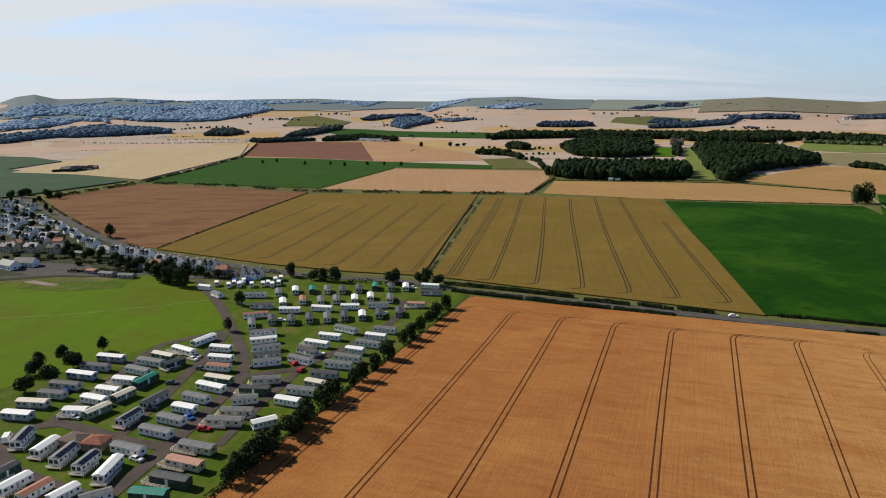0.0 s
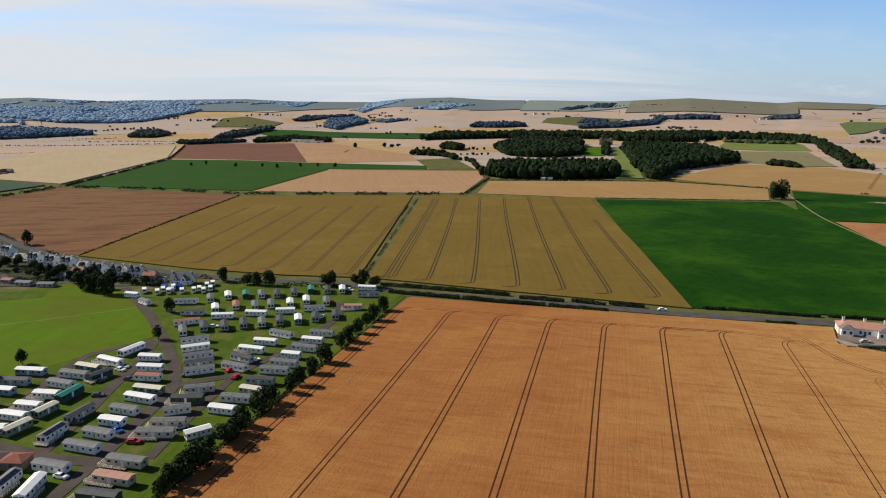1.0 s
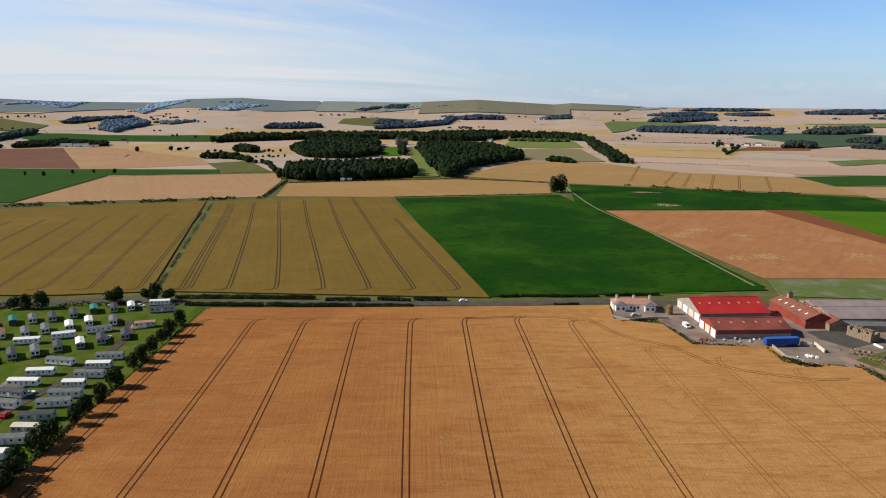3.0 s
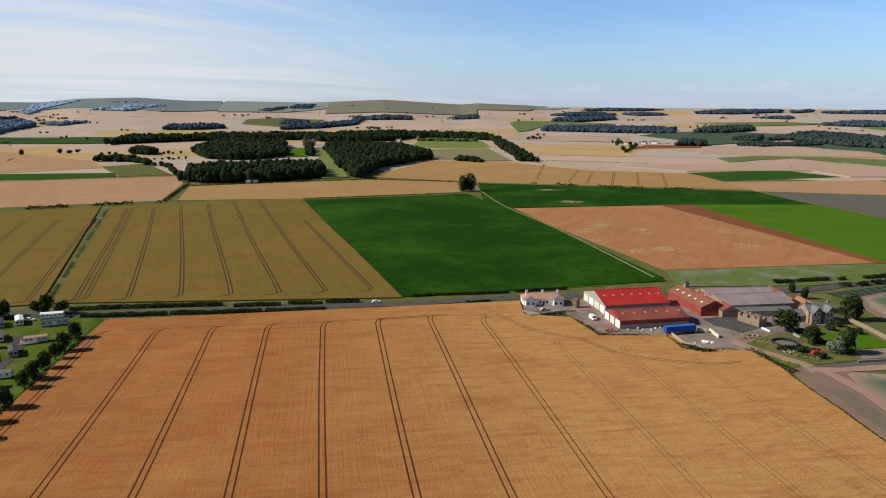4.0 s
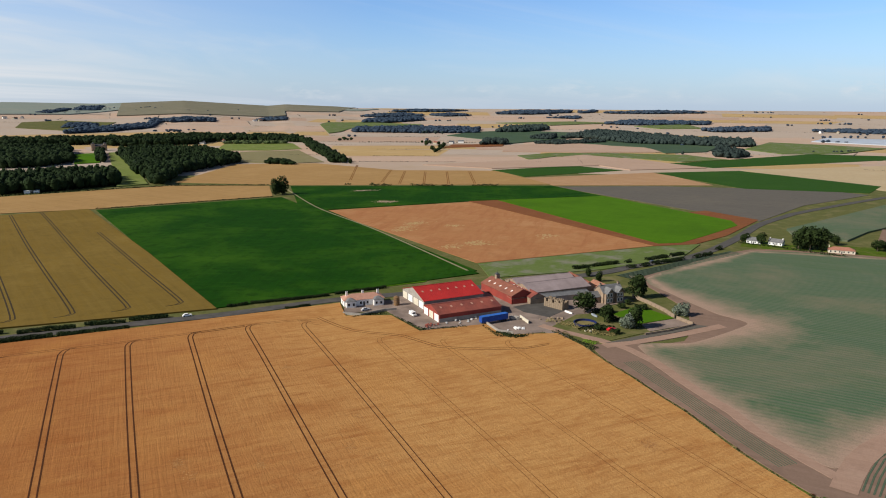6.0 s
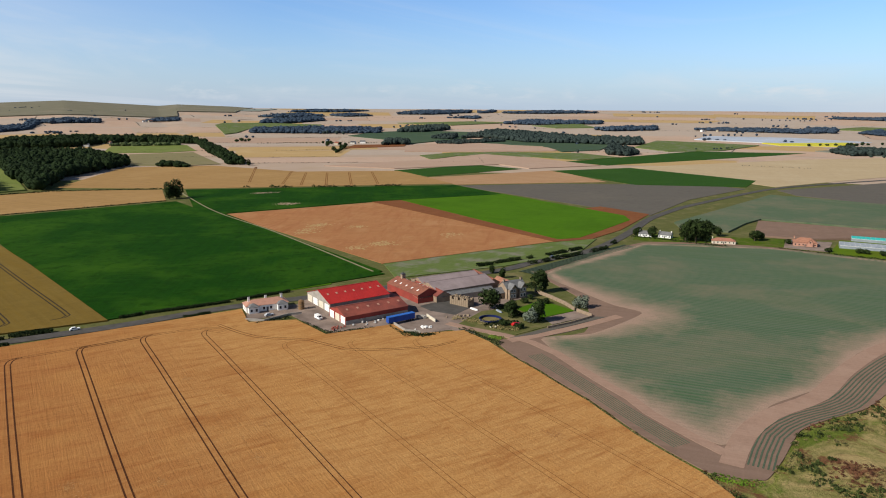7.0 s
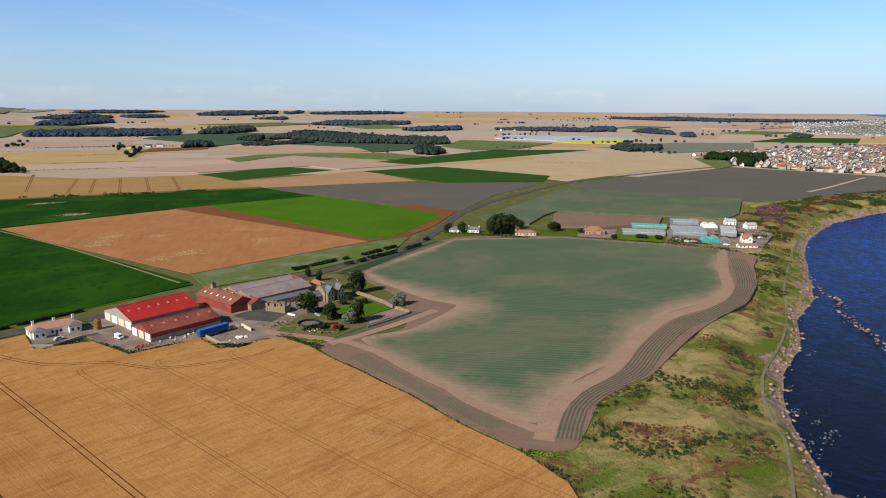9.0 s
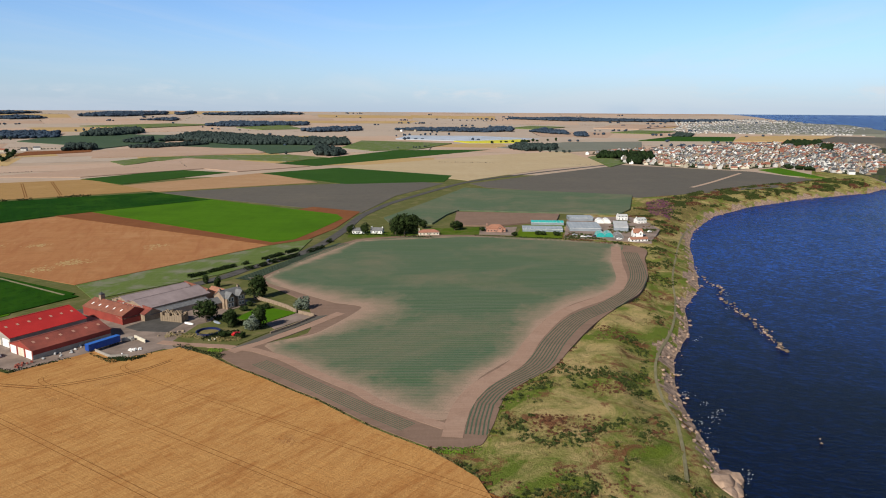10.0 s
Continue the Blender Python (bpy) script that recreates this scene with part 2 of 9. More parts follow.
def brassica_material():
    """Young brassicas in fine rows over dry soil, thin in patches and towards the edges."""
    g = Graph("blue_green_brassica", 0.95, spec=0.03)
    along = g.nt.nodes.new("ShaderNodeSeparateXYZ")
    g.nt.links.new(g.turned(31, (1, 1, 1)), along.inputs[0])
    wave = g.math("SINE", g.math("ADD", g.math("MULTIPLY", along.outputs[0], 2.3), g.math("MULTIPLY", g.noise(0.02, 3), 9.0)))
    rows = g.math("ADD", g.math("MULTIPLY", g.noise(1.0, 3.0, 0.6, g.turned(31, (1.0, 40, 1))), 0.72), g.math("MULTIPLY", g.math("ADD", wave, 1.0), 0.14))
    wide = g.noise(1.0, 4.0, 0.6, g.turned(40, (9, 120, 1)))
    grain = g.noise(1.6, 5.0, 0.75)
    bare, soft = g.noise(0.014, 6.0, 0.62, dist=0.8), g.noise(0.07, 6.0, 0.7)
    thin = g.nt.nodes.new("ShaderNodeAttribute")
    thin.attribute_name = "thin"
    c = g.mix(g.step(rows, 0.36, 0.64), (0.064, 0.112, 0.060), (0.112, 0.134, 0.086))
    c = g.mix(g.math("MULTIPLY", g.step(wide, 0.42, 0.66), 0.22), c, (0.075, 0.116, 0.048))
    dry = g.math("ADD", g.math("MULTIPLY", bare, 0.75), g.math("MULTIPLY", soft, 0.25))
    c = g.mix(g.math("MULTIPLY", g.step(dry, 0.47, 0.68), 0.5), c, (0.23, 0.172, 0.12))
    edge = g.math("ADD", thin.outputs["Fac"], g.math("MULTIPLY", g.math("SUBTRACT", soft, 0.5), 0.9))
    c = g.mix(g.math("MULTIPLY", g.step(edge, 0.12, 0.85), 0.95), c, (0.33, 0.225, 0.165))
    c = g.mix(g.math("MULTIPLY", g.step(grain, 0.5, 0.75), 0.3), c, (0.07, 0.09, 0.05))
    g.bump(g.math("ADD", rows, grain), 0.5, 0.25)
    return g.done(c)


M["cabbage"] = brassica_material()
M["grass"] = crop("mown_grass", (0.078, 0.122, 0.011), (0.052, 0.086, 0.008), (0.130, 0.115, 0.040), 5, 4, 8, 0.85, mottle=0.5)
M["pitch"] = crop("playing_field_grass", (0.092, 0.158, 0.008), (0.078, 0.135, 0.007), (0.098, 0.118, 0.012), 8, 7, 45, 0.9, lo=0.42, hi=0.62, mottle=0.3)
M["weeds"] = crop("weedy_set_aside", (0.12, 0.155, 0.05), (0.09, 0.13, 0.03), (0.20, 0.185, 0.15), 30, 1.5, 16, 0.8)
M["avenue"] = crop("striped_pasture", (0.17, 0.20, 0.055), (0.115, 0.155, 0.035), (0.20, 0.20, 0.08), 9, 5, 60, 0.5)
M["thin_crop"] = crop("thin_brassica_on_soil", (0.20, 0.185, 0.125), (0.16, 0.165, 0.10), (0.27, 0.205, 0.145), 40, 1.5, 14, 0.8)
M["rock_dark"] = plain("wet_reef_rock", (0.17, 0.125, 0.085), (0.05, 0.04, 0.032), 0.5, 0.8, bump=0.8)
M["verge"] = crop("rough_verge", (0.115, 0.115, 0.040), (0.080, 0.092, 0.026), (0.19, 0.155, 0.075), 0, 1, 14, 0.7)
M["asphalt"] = plain("asphalt", (0.095, 0.088, 0.08), (0.062, 0.058, 0.053), 0.2, 0.95, bump=0.3, spec=0.08)
M["park_road"] = plain("worn_tarmac", (0.092, 0.074, 0.063), (0.062, 0.05, 0.043), 0.15, 0.95, bump=0.3, spec=0.08)
M["yard"] = plain("dusty_concrete_yard", (0.27, 0.205, 0.165), (0.14, 0.105, 0.085), 0.1, 0.9, bump=0.3)
M["leaf"] = plain("leaves", (0.030, 0.047, 0.012), (0.012, 0.022, 0.007), 0.5, 0.85, spec=0.1)
M["leaf_dark"] = plain("wood_leaves", (0.019, 0.034, 0.011), (0.011, 0.020, 0.008), 0.05, 0.9, spec=0.08)
# distance haze is painted into these four far leaf colours as blue-grey
M["leaf_far"] = plain("hazed_far_woodland", (0.040, 0.056, 0.050), (0.024, 0.036, 0.034), 0.01, 0.9, spec=0.05)
M["leaf_hill"] = plain("hazed_plantation", (0.22, 0.31, 0.41), (0.175, 0.255, 0.345), 0.004, 0.95, spec=0.02)
M["leaf_hill2"] = plain("hazed_woodland", (0.046, 0.068, 0.098), (0.030, 0.046, 0.070), 0.006, 0.95, spec=0.03)
M["leaf_hill3"] = plain("hazed_dark_woodland", (0.10, 0.15, 0.205), (0.07, 0.11, 0.155), 0.006, 0.95, spec=0.03)
M["leaf_round"] = plain("pale_green_leaves", (0.10, 0.13, 0.055), (0.06, 0.08, 0.03), 0.05, 0.9, spec=0.05)
M["pink"] = crop("pinkish_stubble", (0.40, 0.28, 0.205), (0.36, 0.25, 0.18), (0.43, 0.31, 0.235), 30, 5, 110, 0.5)
M["upland"] = crop("heathy_upland", (0.185, 0.17, 0.115), (0.15, 0.145, 0.10), (0.235, 0.20, 0.145), 20, 9, 120, 0.6)
M["dull_green"] = crop("dull_green_crop", (0.060, 0.095, 0.056), (0.048, 0.078, 0.046), (0.085, 0.115, 0.065), 20, 4, 90, 0.5)
M["grey_green"] = crop("grey_green_fallow", (0.175, 0.18, 0.145), (0.15, 0.155, 0.125), (0.21, 0.20, 0.16), 20, 4, 90, 0.5)
M["fallow"] = crop("striped_fallow", (0.23, 0.195, 0.10), (0.165, 0.155, 0.075), (0.26, 0.205, 0.13), 50, 4, 90, 0.5)
# hill ground colours have distance haze painted in: bluer and paler
M["hazed_pasture"] = crop("hazed_pasture", (0.21, 0.24, 0.20), (0.18, 0.21, 0.185), (0.26, 0.25, 0.20), 20, 9, 160, 0.6)
M["hazed_moor"] = crop("haze_tinted_moor", (0.15, 0.185, 0.185), (0.13, 0.165, 0.175), (0.19, 0.205, 0.18), 60, 9, 200, 0.6)
M["hazed_stubble"] = crop("hazed_stubble", (0.42, 0.34, 0.27), (0.37, 0.30, 0.24), (0.36, 0.27, 0.20), 20, 9, 160, 0.5)
M["path"] = plain("trodden_path", (0.24, 0.21, 0.12), (0.17, 0.155, 0.075), 0.3, 0.95)
M["hedge"] = plain("hedge_leaves", (0.022, 0.035, 0.010), (0.011, 0.019, 0.006), 0.2, 0.9, spec=0.1)
M["bracken"] = plain("rusty_bracken", (0.125, 0.052, 0.028), (0.08, 0.036, 0.02), 0.25, 0.9, spec=0.15)
M["heather"] = plain("purple_heather", (0.17, 0.06, 0.12), (0.10, 0.05, 0.06), 0.25, 0.95, spec=0.05)
M["scrub"] = plain("dry_scrub", (0.21, 0.17, 0.07), (0.13, 0.11, 0.04), 0.25, 0.9, spec=0.15)
M["leaf_silver"] = plain("silver_leaves", (0.16, 0.19, 0.14), (0.085, 0.105, 0.075), 0.5, 0.8, spec=0.2)
M["yellow"] = crop("flowering_mustard", (0.55, 0.50, 0.05), (0.48, 0.44, 0.05), (0.4, 0.4, 0.08), 0, 3, 60, 0.4)
M["polythene"] = plain("crop_polythene", (0.45, 0.48, 0.52), (0.34, 0.37, 0.40), 0.01, 0.5)
M["cabbage_row"] = plain("brassica_row", (0.085, 0.112, 0.072), (0.062, 0.086, 0.055), 0.8, 0.95, spec=0.05)
M["asphalt_field"] = M["asphalt"]
M["yard_field"] = M["yard"]
M["garden"] = crop("gardens_and_yards", (0.055, 0.058, 0.03), (0.065, 0.058, 0.048), (0.03, 0.05, 0.012), 20, 2, 9, 0.8, lo=0.45, hi=0.6)
M["gorse"] = plain("gorse_leaves", (0.050, 0.066, 0.018), (0.030, 0.042, 0.011), 0.4, 0.9, spec=0.1)
M["weed_leaf"] = plain("nettle_leaves", (0.11, 0.19, 0.015), (0.07, 0.13, 0.012), 0.5, 0.85, spec=0.1)
M["bark"] = plain("bark", (0.12, 0.09, 0.065), None, 3.0, 0.9)


def ground_material():
    g = Graph("countryside_ground", 0.95, spec=0.15)
    a = g.mix(g.step(g.noise(0.004, 5, 0.6), 0.4, 0.62), (0.41, 0.315, 0.24), (0.37, 0.275, 0.20))
    a = g.mix(g.math("MULTIPLY", g.step(g.noise(0.02, 4, 0.6), 0.5, 0.7), 0.35), a, (0.331, 0.245, 0.137))
    g.bump(g.noise(0.8, 4, 0.6), 0.3, 0.2)
    return g.done(a)


def coast_material():
    """Rough cliff-top grass: green, straw and heather-brown patches."""
    g = Graph("cliff_top_grass", 0.95, spec=0.03)
    n1, n2, n3 = g.noise(0.035, 9, 0.74, dist=1.0), g.noise(0.06, 9, 0.75, dist=0.9), g.noise(0.9, 6, 0.75)
    n4, n5 = g.noise(0.22, 7, 0.74, dist=0.6), g.noise(0.05, 8, 0.72, g.turned(70, (1, 2.2, 1)), 0.7)
    c = g.mix(g.step(n1, 0.42, 0.60), (0.115, 0.152, 0.024), (0.40, 0.30, 0.132))
    c = g.mix(g.math("MULTIPLY", g.step(n5, 0.55, 0.62), 0.75), c, (0.14, 0.185, 0.022))
    c = g.mix(g.math("MULTIPLY", g.step(n2, 0.535, 0.60), 0.88), c, (0.165, 0.062, 0.036))
    c = g.mix(g.math("MULTIPLY", g.step(n4, 0.50, 0.66), 0.55), c, (0.085, 0.108, 0.024))
    c = g.mix(g.math("MULTIPLY", g.step(n3, 0.48, 0.7), 0.25), c, (0.12, 0.115, 0.036))
    g.bump(g.math("ADD", n3, n4), 1.0, 0.8)
    return g.done(c)


def sea_material():
    """Deep blue water under a breeze: long low swell, ripples and wind streaks."""
    g = Graph("sea", 0.22, spec=0.035)
    g.bsdf.inputs["IOR"].default_value = 1.33
    deep = g.noise(0.008, 6, 0.65, dist=0.8)
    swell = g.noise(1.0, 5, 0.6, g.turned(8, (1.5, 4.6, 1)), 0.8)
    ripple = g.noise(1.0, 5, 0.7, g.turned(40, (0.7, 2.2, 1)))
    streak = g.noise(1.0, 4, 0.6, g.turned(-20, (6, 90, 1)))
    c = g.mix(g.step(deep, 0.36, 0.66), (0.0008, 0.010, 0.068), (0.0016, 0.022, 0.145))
    # bright crests and dark wave sides are painted into the colour
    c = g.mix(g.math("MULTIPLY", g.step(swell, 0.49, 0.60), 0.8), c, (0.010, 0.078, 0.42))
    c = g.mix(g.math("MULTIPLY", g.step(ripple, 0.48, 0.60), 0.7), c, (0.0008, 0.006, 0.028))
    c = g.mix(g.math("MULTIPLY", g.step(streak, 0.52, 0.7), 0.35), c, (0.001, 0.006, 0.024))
    # weed and rock under the shallows near the point, plus weaker reflection, painted dark
    away = g.nt.nodes.new("ShaderNodeVectorMath")
    away.operation = "DISTANCE"
    away.inputs[1].default_value = (225, -15, -10)
    g.nt.links.new(g.pos, away.inputs[0])
    near_dark = g.step(g.math("ADD", away.outputs["Value"], g.math("MULTIPLY", deep, 180.0)), 430.0, 150.0)
    c = g.mix(g.math("MULTIPLY", near_dark, 0.88), c, (0.0012, 0.0032, 0.009))
    g.bump(g.math("ADD", g.math("MULTIPLY", swell, 1.4), g.math("MULTIPLY", ripple, 0.6)), 0.9, 0.9)
    return g.done(c)


M["ground"], M["coast"], M["sea"] = ground_material(), coast_material(), sea_material()
M["rock"] = plain("pink_shore_rock", (0.39, 0.275, 0.20), (0.12, 0.08, 0.058), 0.45, 0.95, bump=0.8)


# ---- shape of the land ----
AZ = [-180, -88.6, -77.2, -64.0, -53.1, -50.2, -41.6, -37.4, -33.0, -23.8, -19.2, -18.4, -14.2, -12.9, -9.7, -6.6, -0.6, 4.0, 8.5, 12.1, 16.0, 18.3, 24.7, 28.3, 33.1, 38.2, 40.9, 43.2, 45.1, 46.9, 48.2, 49.3, 50.3, 180]
TOP = [69, 69, 66, 68, 71, 71, 73, 76, 77, 78, 81, 87, 101, 91, 107, 122, 101, 108, 110, 128, 119, 96, 100, 115, 111, 97, 111, 121, 114, 110, 137, 123, 91, 91]
SEA = -10.5
# the waterline, from behind the camera to the far headland, and round it
COAST = [(330, -900), (215, -300), (165, -120), (150, -40), (197.4, 20.8), (220.3, 31.6), (232.7, 37.9), (246.7, 45), (266, 53), (297.2, 61.4), (341, 64.2), (385.9, 75.8), (435.2, 78), (498.7, 94.4), (571.7, 112.9), (641.4, 124.7), (742.2, 126.6), (845.5, 103.9), (960.5, 54.5), (1072.4, -11.3), (1136.3, -26.1), (1150, -45), (1185, -40), (1212.1, -29.4), (1373.9, -31.8), (1420, -45), (1700, -50), (2559.1, -47.6), (2598.5, 8.4), (2801, 2), (2750, 0), (2929.7, -52), (3047.7, 67.6), (3286.9, 196.5), (3594.9, 332.3), (4135.4, 522.6), (4461.4, 656.8), (5200, 900)]
COAST_A = np.array(COAST, dtype=float)


def smooth(a, b, v):
    k = np.clip((v - a) / (b - a), 0, 1)
    return k * k * (3 - 2 * k)


def inland(x, y):
    """Signed distance from the waterline: positive over land."""
    x, y = np.asarray(x, float), np.asarray(y, float)
    best, sign = np.full(x.shape, 1e9), np.ones(x.shape)
    for (ax, ay), (bx, by) in zip(COAST_A[:-1], COAST_A[1:]):
        dx, dy = bx - ax, by - ay
        u = np.clip(((x - ax) * dx + (y - ay) * dy) / (dx * dx + dy * dy), 0, 1)
        ex, ey = x - ax - u * dx, y - ay - u * dy
        d = np.hypot(ex, ey)
        s = np.where(dx * (y - ay) - dy * (x - ax) >= 0, 1.0, -1.0)
        near = d < best - 1e-6
        sign, best = np.where(near, s, sign), np.where(near, d, best)
    return best * sign


def plateau(x, y):
    r, az = np.hypot(x, y), np.degrees(np.arctan2(-np.asarray(x, float), np.asarray(y, float)))
    return np.interp(az, AZ, TOP) * smooth(1300, 4850, r)


def sea_height(x, y):
    return SEA + (66 - SEA) * smooth(1900, 4850, np.hypot(x, y))


def land(x, y):
    """Height of the ground: a plateau that falls to the shore."""
    d = inland(x, y)
    z = plateau(x, y)
    drop = z - sea_height(x, y)
    k = 0.42 * smooth(0, 9, d) + 0.58 * smooth(5, 31, d)
    shore = sea_height(x, y) + drop * k
    wobble = -np.abs(np.sin(x * 0.11 + y * 0.07) * np.sin(y * 0.13 - x * 0.05)) * 1.6 * smooth(2, 20, d) * (1 - smooth(25, 60, d))
    return np.where(d < 0, sea_height(x, y) - np.clip(-d * 0.25, 0, 6), shore + wobble)


def height(x, y):
    return float(land(np.array([x]), np.array([y]))[0])


def mesh_object(name, verts, faces, material, smooth_shade=False):
    me = bpy.data.meshes.new(name)
    me.from_pydata([tuple(v) for v in verts], [], [tuple(f) for f in faces])
    me.materials.append(material)
    if smooth_shade:
        me.polygons.foreach_set("use_smooth", [True] * len(me.polygons))
    me.update()
    return new(name, me)


def polar_sheet(name, material, fn, step=0.4, grow=1.0135):
    """A ground sheet in rings round the origin, finest where it is seen."""
    az = np.concatenate([np.arange(-180, -100, 5.0), np.arange(-100, 60, step), np.arange(60, 180, 5.0)])
    r = np.concatenate([[0.5], 12 * grow ** np.arange(0, 450)])
    r = r[r < 4960]
    A, R = np.meshgrid(np.radians(az), r)
    X, Y = -np.sin(A) * R, np.cos(A) * R
    Zv = fn(X.ravel(), Y.ravel())
    n, k = len(az), len(r)
    i, j = np.meshgrid(np.arange(k - 1), np.arange(n), indexing="ij")
    j2 = (j + 1) % n
    f = np.stack([i * n + j, (i + 1) * n + j, (i + 1) * n + j2, i * n + j2], -1).reshape(-1, 4)[:, ::-1]
    me = bpy.data.meshes.new(name)
    me.vertices.add(n * k)
    me.vertices.foreach_set("co", np.stack([X.ravel(), Y.ravel(), Zv], -1).astype(np.float32).ravel())
    me.loops.add(len(f) * 4)
    me.loops.foreach_set("vertex_index", f.astype(np.int32).ravel())
    me.polygons.add(len(f))
    me.polygons.foreach_set("loop_start", np.arange(0, len(f) * 4, 4, dtype=np.int32))
    me.polygons.foreach_set("loop_total", np.full(len(f), 4, dtype=np.int32))
    me.polygons.foreach_set("use_smooth", np.ones(len(f), dtype=bool))
    me.materials.append(material)
    me.update(calc_edges=True)
    return new(name, me)


ground = tagged(polar_sheet("ground", M["ground"], lambda x, y: land(x, y) - 0.15), "rolling farmland of pale straw stubble reaching the hills", "ground", kind="structure")


def surface_ground():
    """Pale stubble far off, rough grass nearer, cliff-top grass and rock by the shore."""
    me = ground.data
    for key in ("verge", "coast", "rock"):
        me.materials.append(M[key])
    n = len(me.polygons)
    c = np.empty(n * 3, dtype=np.float32)
    me.polygons.foreach_get("center", c)
    c = c.reshape(-1, 3)
    r, d = np.hypot(c[:, 0], c[:, 1]), inland(c[:, 0], c[:, 1])
    index = np.where(r < 1050, 1, 0)
    index = np.where((d < 100) & (c[:, 0] > 60) & (r < 1500), 2, index)
    ragged = 2.2 + 6.0 * np.clip(np.sin(c[:, 0] * 0.085 + 1.3) * np.sin(c[:, 1] * 0.075 + c[:, 0] * 0.03), 0, 1) + 2.6 * np.sin(c[:, 0] * 0.21 + c[:, 1] * 0.4) * np.sin(c[:, 1] * 0.27 - c[:, 0] * 0.13) + 1.6 * np.sin(c[:, 0] * 0.9 + c[:, 1] * 0.7)
    index = np.where((d < ragged + 1.5) & (r < 2500), 3, index)
    me.polygons.foreach_set("material_index", index.astype(np.int32))


surface_ground()
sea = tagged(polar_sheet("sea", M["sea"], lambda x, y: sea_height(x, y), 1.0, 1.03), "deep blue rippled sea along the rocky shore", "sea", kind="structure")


# ---- fields ----
def rounded(pts, k=5):
    """An outline with its corners eased into curves."""
    n, out = len(pts), []
    for i in range(n):
        p0, p1, p2, p3 = (Vector(pts[(i + j) % n]) for j in (-1, 0, 1, 2))
        for q in range(k):
            u = q / k
            t = 0.62
            m1, m2 = (p2 - p0) * 0.5 * t, (p3 - p1) * 0.5 * t
            v = p1 * (2 * u ** 3 - 3 * u * u + 1) + m1 * (u ** 3 - 2 * u * u + u) + p2 * (3 * u * u - 2 * u ** 3) + m2 * (u ** 3 - u * u)
            out.append((v.x, v.y))
    return out


def outline_mesh(name, pts, h, material, lift=0.0, cell=70.0, fine=False):
    """A crop or surface as a low slab that follows the land."""
    bm = bmesh.new()
    vs = [bm.verts.new((x, y, 0)) for x, y in pts]
    bm.faces.new(vs)
    bm.normal_update()
    if bm.faces[:][0].normal.z < 0:
        bmesh.ops.reverse_faces(bm, faces=bm.faces[:])
    far = max(math.hypot(x, y) for x, y in pts) > 1250
    bmesh.ops.triangulate(bm, faces=bm.faces[:])
    for _ in range(9 if far or fine else 0):
        long = [e for e in bm.edges if e.calc_length() > cell]
        if not long:
            break
        bmesh.ops.subdivide_edges(bm, edges=long, cuts=1)
        bmesh.ops.triangulate(bm, faces=bm.faces[:])
    rim = [e for e in bm.edges if e.is_boundary]
    made = bmesh.ops.extrude_edge_only(bm, edges=rim)
    low = {v for v in made["geom"] if isinstance(v, bmesh.types.BMVert)}
    xy = np.array([(v.co.x, v.co.y) for v in bm.verts])
    z, bottom = plateau(xy[:, 0], xy[:, 1]), land(xy[:, 0], xy[:, 1])
    for v, zz, lo in zip(bm.verts, z, bottom):
        v.co.z = min(zz, lo) - 0.5 if v in low else zz + h + lift
    me = bpy.data.meshes.new(name)
    bm.to_mesh(me)
    bm.free()
    me.materials.append(material)
    return new(name, me)


def field(name, label, material, pts, h=0.35, lift=0.0, cell=70.0, fine=False):
    ob = outline_mesh(name, pts, h, M[material], lift, cell, fine)
    return tagged(ob, label, "field", kind="structure")


def ribbon(name, pts, width, material, lift=0.06, z_of=None):
    """A road, track or strip of even width along a line."""
    P = [Vector((x, y)) for x, y in pts]
    fine = [P[0]]
    for i in range(len(P) - 1):
        p0, p1, p2, p3 = P[max(i - 1, 0)], P[i], P[i + 1], P[min(i + 2, len(P) - 1)]
        k = max(1, int((p2 - p1).length / 8))
        for s in range(1, k + 1):
            u = s / k
            fine.append(0.5 * ((2 * p1) + (p2 - p0) * u + (2 * p0 - 5 * p1 + 4 * p2 - p3) * u * u + (3 * p1 - p0 - 3 * p2 + p3) * u ** 3))
    vs, fs = [], []
    for i, p in enumerate(fine):
        d = (fine[min(i + 1, len(fine) - 1)] - fine[max(i - 1, 0)]).normalized()
        nrm = Vector((-d.y, d.x)) * width / 2
        for q in (p + nrm, p - nrm):
            z = float(plateau(np.array([q.x]), np.array([q.y]))[0]) if z_of is None else z_of(q.x, q.y)
            vs += [(q.x, q.y, z + lift)]
        for q in (p + nrm, p - nrm):
            vs += [(q.x, q.y, vs[-2][2] - lift - 0.3)]
        if i:
            a, b = 4 * (i - 1), 4 * i
            fs += [(a, a + 1, b + 1, b), (a, b, b + 2, a + 2), (a + 1, a + 3, b + 3, b + 1)]
    return mesh_object(name, vs, fs, material)


WHEAT_LINE = [(-91.7, 327.8), (4.2, 324.4), (104.6, 321.8), (100.2, 299.6), (119.7, 290.7), (122.1, 263.7), (154, 259.2), (154.9, 242.2), (175, 233.9), (174.6, 215.5), (171.2, 197.5), (169.2, 180.4), (166.4, 163.6), (164.8, 150.7), (161.4, 136.5), (158.5, 124.1), (157, 112.8), (155.9, 100.3), (152.9, 89.8), (149.4, 79.6), (128, 55), (95, 0), (90, -160), (-180, -160), (-105.1, 130.7), (-100.7, 194.8)]
wheat_field = field("wheat_field", "ripe orange-gold wheat field with paired wheel tracks", "wheat", WHEAT_LINE, 0.6)
